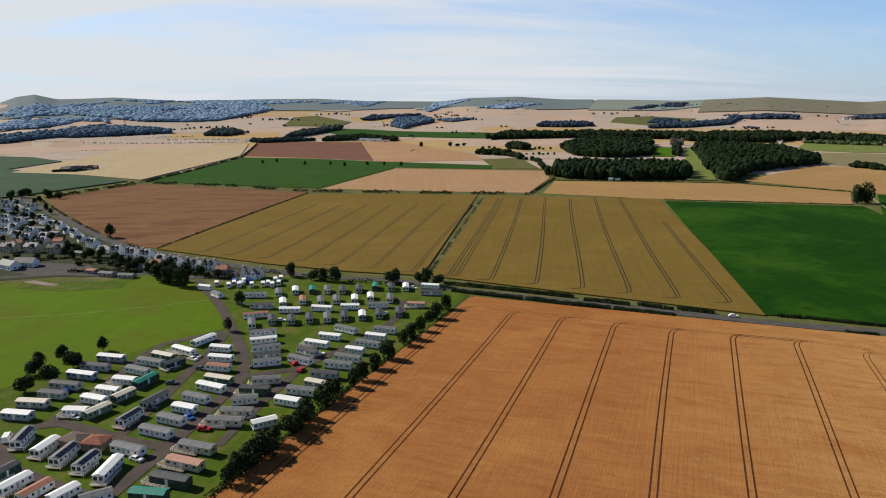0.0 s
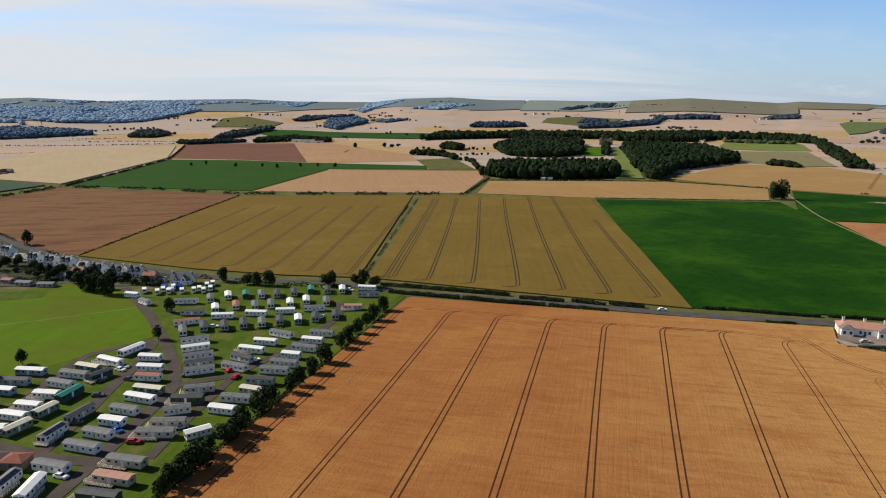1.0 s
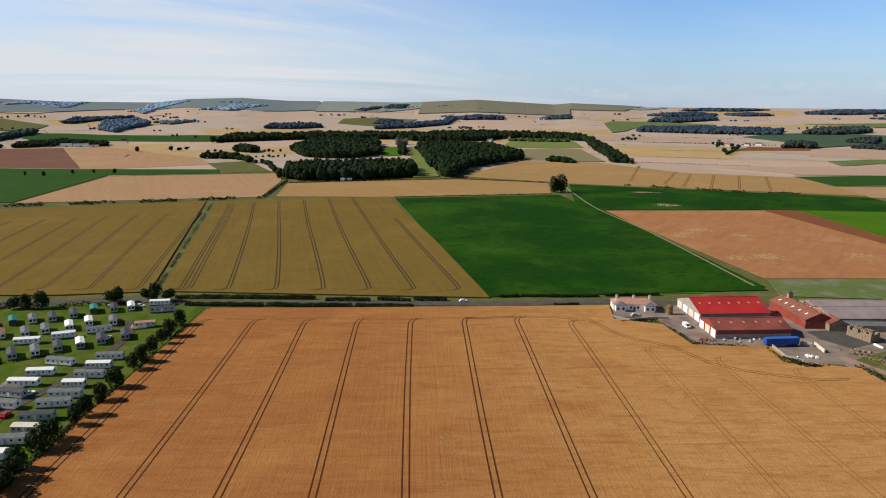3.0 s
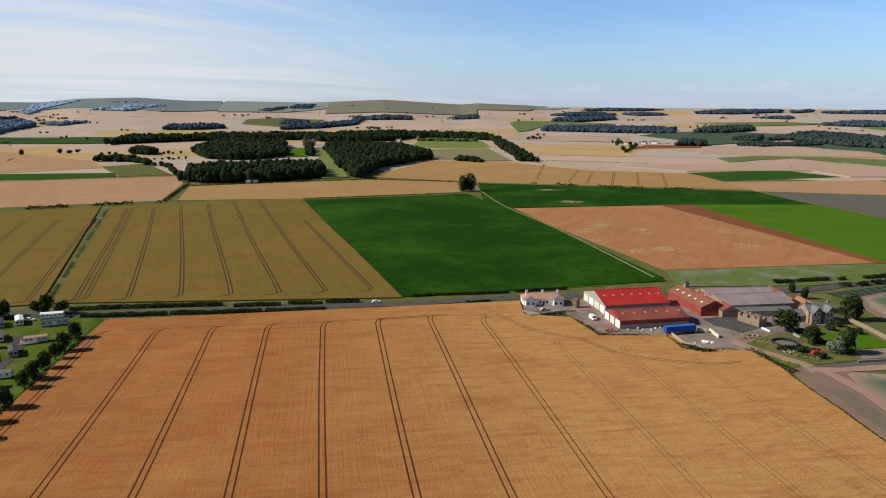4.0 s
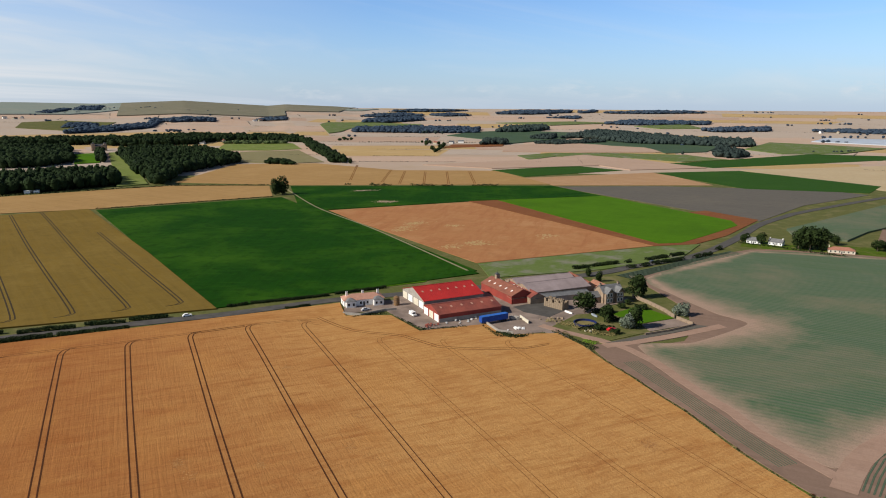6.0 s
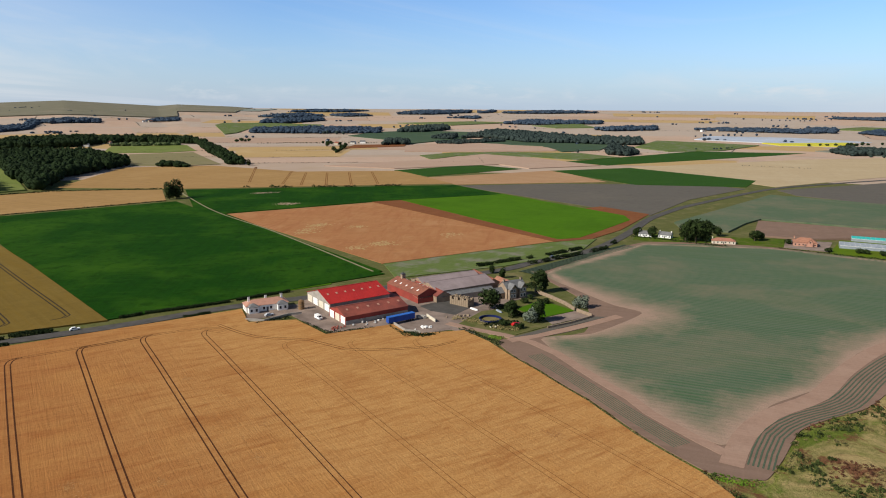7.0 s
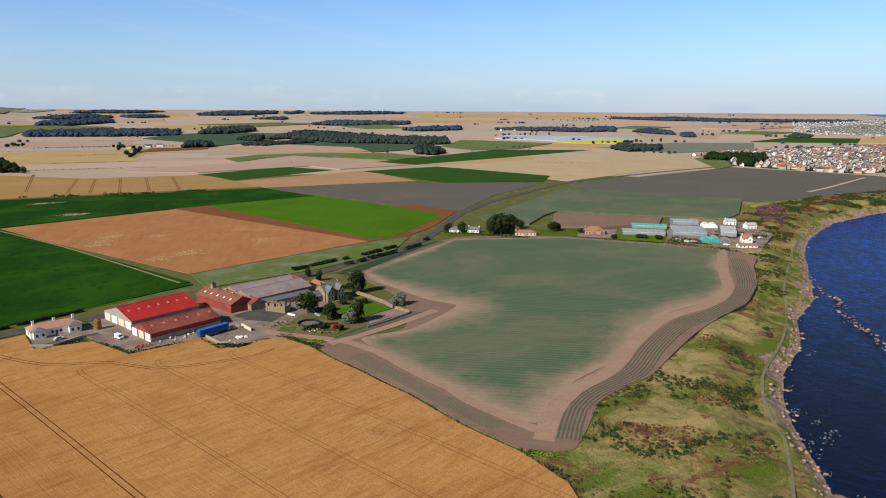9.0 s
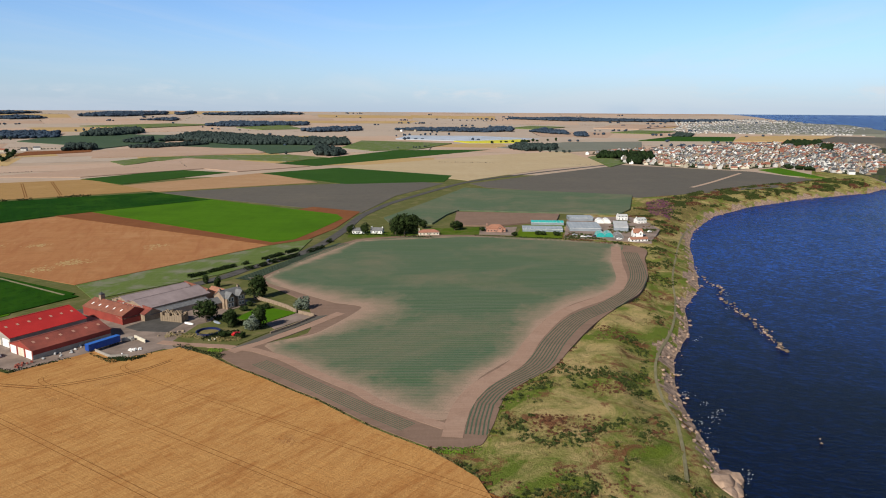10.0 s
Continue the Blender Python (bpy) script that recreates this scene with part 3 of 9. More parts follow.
barley_1 = field("barley_field", "olive-gold ripening barley field crossed by wheel tracks", "olive",
    [(-326.4, 373.5), (-370.2, 660), (-192.8, 707.9), (-130.7, 360.7), (-174, 356.5), (-232.6, 358.6)], 0.6)
barley_2 = field("barley_field", "olive-gold barley field with curving wheel tracks at its end", "olive",
    [(-181.9, 706.6), (-8.1, 735.6), (28, 492.6), (47.5, 339.2), (-32.7, 349.3), (-125, 361.2)], 0.6)
brown_field = field("stubble_field", "reddish brown cut field beside the village road", "brown",
    [(-606.9, 541.4), (-610.4, 681.5), (-472.5, 679.2), (-377.2, 672.7), (-329, 376.5), (-347, 376.5), (-441.7, 426.6), (-534.5, 489.4)], 0.1)
mid_green = field("green_field", "dark green crop field behind a hedge", "green",
    [(-622.5, 703.1), (-735.3, 1071.5), (-606.4, 1086.5), (-473.3, 1067.6), (-265.4, 1057.4), (-250.1, 1003.4), (-395.2, 975.5), (-382.3, 708.4), (-504.9, 703.4)], 0.4)
soil_field = field("bare_soil_field", "purplish brown bare soil field", "mauve", [(-745.6, 1095.5), (-934.6, 1434), (-704.5, 1524.9), (-476.1, 1078.6), (-612.6, 1097.7)], 0.2)
pale_1 = field("pale_field", "pale pink straw stubble field", "buff", [(-703.2, 1525.4), (-621.5, 1554.4), (-358.9, 1293.8), (-298.3, 1148.1), (-441.9, 1066.1), (-475.2, 1078.9)], 0.2)
pale_2 = field("pale_field", "pale orange straw stubble field beside the hedge", "buff", [(-377.9, 704.3), (-388.5, 958.7), (-165.5, 994.7), (-147.6, 897.8), (-144.6, 743.1), (-258.7, 721.5)], 0.3)
triangle = field("rough_field", "olive brown rough grass field", "verge", [(-311.8, 1168.7), (-253.1, 1213.5), (-183.3, 1025), (-246.9, 1004.5)], 0.3)
pale_3 = field("pale_field", "long pale gold stubble field below the wood", "gold", [(-129, 743.2), (-135.3, 867.4), (84.6, 912.8), (192.3, 857.4), (172.6, 756.7), (-3.4, 733.7)], 0.3)
potato_field = field("potato_field", "dense dark green potato crop field", "dark_green", [(-1.5, 724.7), (179.3, 742.7), (199.4, 345.9), (46.8, 340.9)], 0.35)
strip_green = field("green_field", "dark green crop strip along the field track", "dark_green", [(214.9, 841.6), (510.1, 704), (501.3, 598.6), (347.2, 626.7), (195.3, 632.2), (201.5, 352.6), (194.4, 350.9), (176.1, 660.5)], 0.4)
orange_field = field("cut_field", "orange cut straw field with pale patches", "orange", [(192.7, 629.3), (346.2, 622.5), (356.5, 363), (212.3, 371)], 0.08)
red_strip = field("bare_soil_strip", "red-brown ploughed earth strip", "red_soil", [(347.2, 626.7), (379.8, 627.8), (423.7, 467), (519.8, 469.7), (519.1, 408.9), (432.6, 367.8), (384, 353.8), (353.2, 362.2)], 0.2)
lime_field = field("grass_field", "bright green young grass field", "lime", [(379.1, 623.2), (504.7, 639.9), (493.3, 416.4), (477.7, 396.3), (416.8, 374.3), (379.3, 362.2), (361.7, 367.3)], 0.35)
verge_field = field("rough_verge_field", "grey-green rough weedy strip beside the road", "weeds", [(212.1, 369.3), (352.9, 360.3), (387.7, 352.3), (342.9, 325.9), (272.9, 321.5), (199.8, 333.8)], 0.3)
grey_field = field("ploughed_field", "grey ploughed earth field", "grey_soil", [(513, 696.4), (632.1, 642.5), (778.2, 524.5), (779.6, 473.8), (637, 451), (513.9, 403.5), (510.6, 457.2), (508.9, 648.5)], 0.15)
tracked_stubble = field("pale_field", "pale gold stubble with straight wheel tracks", "gold", [(91.5, 947.5), (212.9, 1202.1), (342.8, 1164.6), (417, 985.6), (554.7, 911.3), (534.2, 802.9), (517.9, 720.8), (220.8, 852.9)], 0.25)
field("green_field", "green wedge of young crop between stubble fields", "green", [(551.4, 922.6), (718.8, 932.7), (733.8, 831), (542.8, 815.9)], 0.3)
field("pale_field", "pinkish stubble field", "buff", [(534.2, 802.9), (757.7, 783.5), (698.6, 622.2), (515.1, 708.6)], 0.25)
field("green_field", "flat green crop field by the main road", "green", [(749.5, 782.1), (894.2, 747.8), (880, 520.1), (798.3, 484.3), (703.3, 577.5)], 0.3)
field("green_field", "long thin green crop field", "green", [(891.6, 901), (1324.2, 936.2), (1467.3, 761.7), (899.2, 802)], 0.3)
field("stubble_field", "broad golden stubble field before the town", "straw_pale", [(903.9, 753.5), (1302.3, 686.6), (1512, 591.4), (1217.1, 394.4), (1068.9, 446.7), (829.9, 463.3)], 0.25)
field("ploughed_field", "grey bare field above the shore", "grey_soil", [(798.9, 444.2), (1218.9, 369.2), (1202.2, 152.6), (1114.6, 58.9), (996.3, 80.9), (856.5, 162.2), (773.3, 212.8), (769.2, 404.7)], 0.15)
field("meadow", "bright green meadow by the town", "lime", [(1242.6, 147.7), (1311.1, 124.2), (1130.4, 34.8), (1168.3, 100.3)], 0.25, 0.1)
EARTH_LINE = rounded([(181, 216), (173.4, 198.2), (171.4, 181.1), (168.6, 164.3), (167, 151.4), (163.6, 137.2), (160.7, 124.8), (159.2, 113.5), (158.1, 101), (160, 94), (164.6, 90), (168.3, 88.1), (182.1, 91.5), (203.2, 98), (219.2, 97), (238, 94), (266.9, 96.8), (297.9, 99), (331.5, 98.5), (363.3, 96.3), (405, 103), (450.9, 117.5), (492.6, 135.5), (467.3, 260.3), (404.5, 323.5), (286, 298), (275.7, 301.2), (254.6, 237.8), (217.8, 202.5)])
earth = field("bare_soil_field", "dry brown earth headland round the blue-green crop", "soil",
    EARTH_LINE, 0.1)
brassica = field("brassica_field", "blue-green brassica field thinning to bare earth", "cabbage",
    rounded([(195.4, 206.3), (219.8, 199.3), (261.9, 206.8), (261.5, 224.8), (268.1, 258.3), (283.3, 294.3), (399.6, 318.6), (463, 257.9), (495.9, 150.3), (438.8, 135.1), (396.4, 114.6), (361, 110.2), (322.3, 119.8), (288.3, 120.7), (248.9, 111.3), (213.2, 113.3), (180.7, 106.2), (174.2, 108.7), (178.9, 142.1)]), 0.135, 0.0, 7.0, True)


def thin_edges(ob, pts):
    """The crop grows thin towards its edges: most beside the turning corner and the shore track."""
    me = ob.data
    n = len(me.vertices)
    co = np.empty(n * 3, dtype=np.float32)
    me.vertices.foreach_get("co", co)
    x, y = co.reshape(-1, 3)[:, 0].astype(float), co.reshape(-1, 3)[:, 1].astype(float)
    best = np.full(n, 1e9)
    for (ax, ay), (bx, by) in zip(pts, pts[1:] + pts[:1]):
        dx, dy = bx - ax, by - ay
        u = np.clip(((x - ax) * dx + (y - ay) * dy) / (dx * dx + dy * dy), 0, 1)
        best = np.minimum(best, np.hypot(x - ax - u * dx, y - ay - u * dy))
    reach = 3.2 + 1.6 * np.sin(x * 0.05 + y * 0.03)
    for kx, ky, size, more in THIN_SPOTS:
        reach += more * np.exp(-((x - kx) ** 2 + (y - ky) ** 2) / (2 * size * size))
    me.attributes.new("thin", "FLOAT", "POINT").data.foreach_set("value", np.exp(-best / reach).astype(np.float32))


BRASSICA = [(195.4, 206.3), (219.8, 199.3), (261.9, 206.8), (261.5, 224.8), (268.1, 258.3), (283.3, 294.3), (399.6, 318.6), (463, 257.9), (495.9, 150.3), (438.8, 135.1), (396.4, 114.6), (361, 110.2), (322.3, 119.8), (288.3, 120.7), (248.9, 111.3), (213.2, 113.3), (180.7, 106.2), (174.2, 108.7), (178.9, 142.1)]
THIN_SPOTS = [(*p, k, q) for p, k, q in zip([(259.5, 205), (185.6, 109.1), (284.3, 119), (360.2, 111.5), (274.6, 247.9)], (24, 22, 30, 30, 16), (20, 9, 7, 6, 10))]
thin_edges(brassica, BRASSICA)
playing_field = field("playing_field", "smooth bright green mown playing field", "pitch", [(-345.6, 272.2), (-331, 280.8), (-308.2, 281.9), (-293.9, 299.4), (-283.1, 313.8), (-245.9, 308.5), (-193.9, 260.5), (-182, 244.6), (-197.6, 212.1), (-216.3, 164.9), (-330, 150)], 0.08)
park_grass = field("park_grass", "mown grass of the caravan park", "grass", [(-182, 244.6), (-237.6, 304.9), (-212.5, 332.7), (-122.1, 348.9), (-94, 330.4), (-101.1, 195.6), (-105.6, 131.1), (-160, 90), (-330, 60), (-330, 150), (-216.3, 164.9), (-197.6, 212.1)], 0.04)

road = tagged(ribbon("road", [(-694.1, 575.2), (-570, 500), (-495.2, 455.4), (-421.9, 412.4), (-366.9, 382.3), (-306.4, 361.5), (-219.8, 344.5), (-174.4, 342.4), (-141.4, 346.5), (-105.9, 339.3), (-59.6, 336.1), (-17.5, 334.2), (33.4, 330.1), (54.8, 328.9), (105.5, 329.4), (175.5, 319.6), (259.3, 315), (292.7, 319.5), (316.6, 321.1), (341.7, 322.8), (378.2, 333.7), (433.1, 358.1), (497.2, 391.1), (558.1, 412.2), (597.5, 423.1), (727.3, 446.1), (816.9, 456), (918.6, 446), (1074.4, 419.1), (1204.6, 390.3)], 7.5, M["asphalt"], 0.12), "grey two-lane asphalt main road", "road", kind="structure")


# ---- builders ----
class Shape:
    """Collects simple solids into one mesh."""

    def __init__(self):
        self.v, self.f = [], []

    def add(self, verts, faces, m=None):
        k = len(self.v)
        self.v += [tuple(m @ Vector(p)) for p in verts] if m else [tuple(p) for p in verts]
        self.f += [tuple(i + k for i in f) for f in faces]
        return self

    def box(self, x0, y0, z0, x1, y1, z1, m=None, taper=0.0):
        t = taper
        vs = [(x0, y0, z0), (x1, y0, z0), (x1, y1, z0), (x0, y1, z0), (x0 + t, y0 + t, z1), (x1 - t, y0 + t, z1), (x1 - t, y1 - t, z1), (x0 + t, y1 - t, z1)]
        return self.add(vs, [(3, 2, 1, 0), (4, 5, 6, 7), (0, 1, 5, 4), (1, 2, 6, 5), (2, 3, 7, 6), (3, 0, 4, 7)], m)

    def gable_walls(self, L, W, e, r, z0=0.0, y_ridge=0.0):
        """Walls of a gabled building along x: L by W, eaves e, ridge r."""
        a, b = L / 2, W / 2
        vs = [(-a, -b, z0), (a, -b, z0), (a, b, z0), (-a, b, z0), (-a, -b, e), (a, -b, e), (a, b, e), (-a, b, e), (-a, y_ridge, r), (a, y_ridge, r)]
        return self.add(vs, [(0, 1, 5, 4), (2, 3, 7, 6), (1, 2, 6, 9, 5), (3, 0, 4, 8, 7)])

    def slope(self, x0, x1, y0, z0, y1, z1, thick=0.15):
        """A roof slope from the eaves (y0, z0) to the ridge (y1, z1)."""
        vs = [(x0, y0, z0), (x1, y0, z0), (x1, y1, z1), (x0, y1, z1)]
        vs += [(x, y, z + thick) for x, y, z in vs]
        return self.add(vs, [(3, 2, 1, 0), (4, 5, 6, 7), (0, 1, 5, 4), (1, 2, 6, 5), (2, 3, 7, 6), (3, 0, 4, 7)])

    def gable_roof(self, L, W, e, r, over=0.3, thick=0.15):
        a, b = L / 2 + over, W / 2
        k = (r - e) / b
        self.slope(-a, a, -b - over, e - k * over, 0, r, thick)
        return self.slope(-a, a, b + over, e - k * over, 0, r, thick)

    def hip_roof(self, L, W, e, r, over=0.4):
        a, b = L / 2 + over, W / 2 + over
        h = b * 0.95
        vs = [(-a, -b, e), (a, -b, e), (a, b, e), (-a, b, e), (-a, -b, e + 0.15), (a, -b, e + 0.15), (a, b, e + 0.15), (-a, b, e + 0.15), (-a + h, 0, r), (a - h, 0, r)]
        return self.add(vs, [(3, 2, 1, 0), (0, 1, 5, 4), (1, 2, 6, 5), (2, 3, 7, 6), (3, 0, 4, 7), (4, 5, 9, 8), (6, 7, 8, 9), (5, 6, 9), (7, 4, 8)])

    def tube(self, p0, p1, r0, r1, n=6):
        p0, p1 = Vector(p0), Vector(p1)
        q = (p1 - p0).to_track_quat("Z", "Y").to_matrix()
        vs = []
        for p, r in ((p0, r0), (p1, r1)):
            vs += [p + q @ Vector((r * math.cos(i * math.tau / n), r * math.sin(i * math.tau / n), 0)) for i in range(n)]
        return self.add(vs, [(i, (i + 1) % n, n + (i + 1) % n, n + i) for i in range(n)] + [tuple(range(n - 1, -1, -1)), tuple(range(n, 2 * n))])

    def ring(self, r0, r1, z0, z1, n=20, m=None):
        vs = []
        for r, z in ((r0, z0), (r1, z0), (r1, z1), (r0, z1)):
            vs += [(r * math.cos(i * math.tau / n), r * math.sin(i * math.tau / n), z) for i in range(n)]
        fs = []
        for k in range(4):
            a, b = k * n, ((k + 1) % 4) * n
            fs += [(a + i, a + (i + 1) % n, b + (i + 1) % n, b + i) for i in range(n)]
        return self.add(vs, fs, m)


def part(name, shape, material, parent, label=""):
    me = bpy.data.meshes.new(name)
    me.from_pydata(shape.v, [], shape.f)
    me.materials.append(material)
    me.update()
    ob = new(name, me)
    ob.parent = parent
    if label:
        ob["label"] = label
    return ob


def thing(name, label, category, group="", kind=""):
    return tagged(new(name), label, category, group, kind)


def at(x, y, yaw=0.0, z=None, scale=1.0):
    zz = height(x, y) if z is None else z
    return pose(x, y, zz, 0, 0, yaw) @ Matrix.Scale(scale, 4)


def cloud_mesh(name, V, material, tris=False):
    """One mesh from an array of separate four-cornered leaves (n, 4, 3)."""
    n, k = V.shape[0], V.shape[1]
    me = bpy.data.meshes.new(name)
    me.vertices.add(n * k)
    me.vertices.foreach_set("co", V.astype(np.float32).ravel())
    me.loops.add(n * k)
    me.loops.foreach_set("vertex_index", np.arange(n * k, dtype=np.int32))
    me.polygons.add(n)
    me.polygons.foreach_set("loop_start", np.arange(0, n * k, k, dtype=np.int32))
    me.polygons.foreach_set("loop_total", np.full(n, k, dtype=np.int32))
    me.materials.append(material)
    me.update(calc_edges=True)
    return me


def leaves(C, N, size, rng):
    """Leaf sprays as bent quads at C, facing roughly along N."""
    n = len(C)
    N = N + rng.normal(0, 0.36, (n, 3))
    N /= np.linalg.norm(N, axis=1)[:, None] + 1e-9
    U = np.cross(N, rng.normal(0, 1, (n, 3)))
    U /= np.linalg.norm(U, axis=1)[:, None] + 1e-9
    W = np.cross(N, U)
    s = (size * rng.uniform(0.6, 1.35, n))[:, None]
    t = s * rng.uniform(0.55, 1.0, n)[:, None]
    V = np.stack([C - U * s * 0.5 - W * t * 0.25, C + W * t * -0.55, C + U * s * 0.5 + W * t * 0.2, C + W * t * 0.5], 1)
    return V


def crown_points(rng, r, h, n, lobes=7):
    """Points and outward directions over a lumpy crown of radius r and height h, standing on z = 0."""
    L = rng.normal(0, 1, (lobes, 3))
    L /= np.linalg.norm(L, axis=1)[:, None]
    c = L * np.array([r * 0.5, r * 0.5, h * 0.27]) + np.array([0, 0, h * 0.5])
    lr = rng.uniform(0.42, 0.66, lobes)
    k = rng.integers(0, lobes, n)
    D = rng.normal(0, 1, (n, 3))
    D /= np.linalg.norm(D, axis=1)[:, None]
    rad = (rng.uniform(0.55, 1.0, n) ** 0.5)[:, None]
    P = c[k] + D * rad * lr[k][:, None] * np.array([r, r, h * 0.62])
    P[:, 2] = np.maximum(P[:, 2], 0.02 * h)
    return P, D


def tree_model(name, label, h, r, seed, leaf="leaf", n=900, size=0.8, clear=0.22):
    rng = np.random.default_rng(seed)
    root = thing(name, label, "tree")
    s = Shape()
    s.tube((0, 0, -0.3), (0.1, 0, h * 0.5), 0.035 * h, 0.016 * h, 7)
    for i in range(6):
        a = i * 1.05 + rng.uniform(0, 0.6)
        z = h * rng.uniform(0.22, 0.42)
        s.tube((0.05, 0, z), (math.cos(a) * r * 0.6, math.sin(a) * r * 0.6, h * rng.uniform(0.5, 0.75)), 0.013 * h, 0.004 * h, 5)
    part("trunk", s, M["bark"], root)
    P, D = crown_points(rng, r, h * (1 - clear), n, 9)
    P[:, 2] += h * clear
    me = cloud_mesh("crown", leaves(P, D, size, rng), M[leaf])
    c = new("crown", me)
    c.parent = root
    return root


def grove(name, label, Q, h, n, size, leaf, rng, kind="stuff", category="wood", r0=5.0):
    out = []
    n, size = int(n * 0.6), size * 1.27
    if len(Q) == 0:
        Q = np.array([[0, 900.0]])
    Z = land(Q[:, 0], Q[:, 1])
    for (x, y), z in zip(Q, Z):
        k = rng.uniform(0.68, 1.2)
        Pp, D = crown_points(rng, r0 * rng.uniform(0.85, 1.35), h * k * 0.9, n, 5)
        Pp += np.array([x, y, z + 0.06 * h])
        out.append(leaves(Pp, D, size, rng))
    me = cloud_mesh(name, np.concatenate(out), M[leaf])
    return tagged(new(name, me), label, category, kind=kind)


def hedge(name, label, pts, w=1.6, h=1.8, size=0.75, per_m=9.0, gaps=0.0, leaf="hedge", seed=3, lumps=0.5, kind="", category="hedge"):
    """A hedge or bank of scrub along a line, lumpy and broken."""
    rng = np.random.default_rng(seed)
    out = []
    for (ax, ay), (bx, by) in zip(pts[:-1], pts[1:]):
        L = math.hypot(bx - ax, by - ay)
        n = int(L * per_m)
        u = rng.uniform(0, 1, n)
        s = u * L
        lump = 0.5 + 0.5 * np.sin(s * 0.55 + ax) * np.sin(s * 0.23 + ay * 0.7)
        keep = np.sin(s * 0.11 + ax * 0.3) * 0.5 + 0.5 + rng.uniform(-0.1, 0.1, n) >= gaps
        hh = h * (1 - lumps + 2 * lumps * lump * 0.75)
        a = rng.uniform(0, math.pi, n)
        q = rng.uniform(0.6, 1.0, n)
        off, z = np.cos(a) * w * 0.5 * q, np.sin(a) ** 0.7 * hh * q
        dx, dy = (bx - ax) / L, (by - ay) / L
        X, Y = ax + (bx - ax) * u - dy * off, ay + (by - ay) * u + dx * off
        D = np.stack([-dy * np.cos(a), dx * np.cos(a), np.sin(a)], 1)
        C = np.stack([X, Y, land(X, Y) + z], 1)
        out.append(leaves(C[keep], D[keep], size, rng))
    me = cloud_mesh(name, np.concatenate(out), M[leaf])
    return tagged(new(name, me), label, category, kind=kind)


# ---- wheel tracks in the crops ----
# flat strips: bare soil and the trench's shade put in one dark colour
M["wheel"] = plain("soil_and_shade_track", (0.078, 0.030, 0.013), (0.055, 0.021, 0.010), 0.3, 0.95, spec=0.05)
M["wheel_olive"] = plain("soil_and_shade_track_olive", (0.040, 0.026, 0.009), (0.028, 0.018, 0.006), 0.3, 0.95)


def wheel_pair(parent, pts, material, z=0.62, gap=1.9, w=0.55, name="wheel_track"):
    for side in (-0.5, 0.5):
        (ax, ay), (bx, by) = pts[0], pts[-1]
        d = Vector((bx - ax, by - ay)).normalized()
        o = Vector((-d.y, d.x)) * side * gap
        ob = ribbon(name, [(x + o.x, y + o.y) for x, y in pts], w, material, z)
        ob.parent = parent


def wheat_tracks():
    rng = random.Random(5)
    for k in range(-4, 7):
        x = lambda y: 1.4 + 24.0 * k + 0.0314 * (y - 155) + 0.5 * math.sin(y * 0.02 + k)
        top = 304 - 0.045 * (k * 24) * (1 if k < 0 else 0) - (7 if k > 2 else 0)
        if k >= 4:
            top = 262 - (k - 4) * 14
        low = -140 if k < 3 else -60
        pts = [(x(y), y) for y in np.linspace(low, top - 5, 18)]
        pts += [(x(top) + 0.7, top - 1.5), (x(top) + 2.0, top + 0.6), (x(top) + 4.2, top + 1.4)]
        w = 0.48 if k < 2 else (0.42 if k < 3 else (0.3 if k == 3 else 0.2))
        wheel_pair(wheat_field, pts, M["wheel"] if k < 4 else M["wheel_faint"], w=w)
    # headland pass along the road
    wheel_pair(wheat_field, [(-78.9, 309.3), (-41.3, 308.5), (6.2, 305.2), (54.4, 304.8), (31, 304.5), (58.7, 305.1), (79.9, 302.2), (86.9, 297.6)], M["wheel_mid"], w=0.34)


# the same painted soil and shade in lighter tones
M["wheel_mid"] = plain("half_dark_wheel_track", (0.15, 0.062, 0.02), (0.12, 0.05, 0.017), 0.3, 0.95, spec=0.05)
M["wheel_faint"] = plain("faint_wheel_track", (0.195, 0.085, 0.027), (0.155, 0.068, 0.022), 0.3, 0.95, spec=0.05)
wheat_tracks()


def lodged_patches():
    """Small flattened patches in the wheat, paler than the standing crop."""
    rng = np.random.default_rng(6)
    for x, y in [(12.3, 163.2), (34.1, 178.3), (59.2, 177.1), (12.6, 188.6), (137.4, 137.9), (139.8, 138.5), (68.5, 194.8), (58.4, 246.6), (-84, 219.7), (-81.9, 218.2), (13.8, 189.3), (15.6, 180.6), (139.2, 137.8), (136.5, 138.7), (127.4, 204.2), (117.6, 226.5), (134.4, 224.8), (149.3, 223.4), (155.9, 217.2)]:
        C = np.stack([x + rng.normal(0, 1.0, 46), y + rng.normal(0, 1.6, 46), 0.625 + rng.uniform(0, 0.02, 46)], 1)
        me = cloud_mesh("lodged_patch", leaves(C, np.tile([0, 0, 30.0], (46, 1)), 0.55, rng), M["lodged"])
        ob = new("lodged_patch", me)
        ob.parent = wheat_field
        ob["label"] = "pale flattened patch of wheat"


smeared(M["orange"], (0.29, 0.12, 0.05), -40, 9.0)
smeared(M["olive"], (0.165, 0.105, 0.020), 9, 7.0)
smeared(M["mauve"], (0.13, 0.06, 0.042), 60, 14.0)
M["lodged"] = plain("flattened_straw", (0.42, 0.225, 0.08), (0.22, 0.085, 0.024), 0.9, 0.95)
lodged_patches()


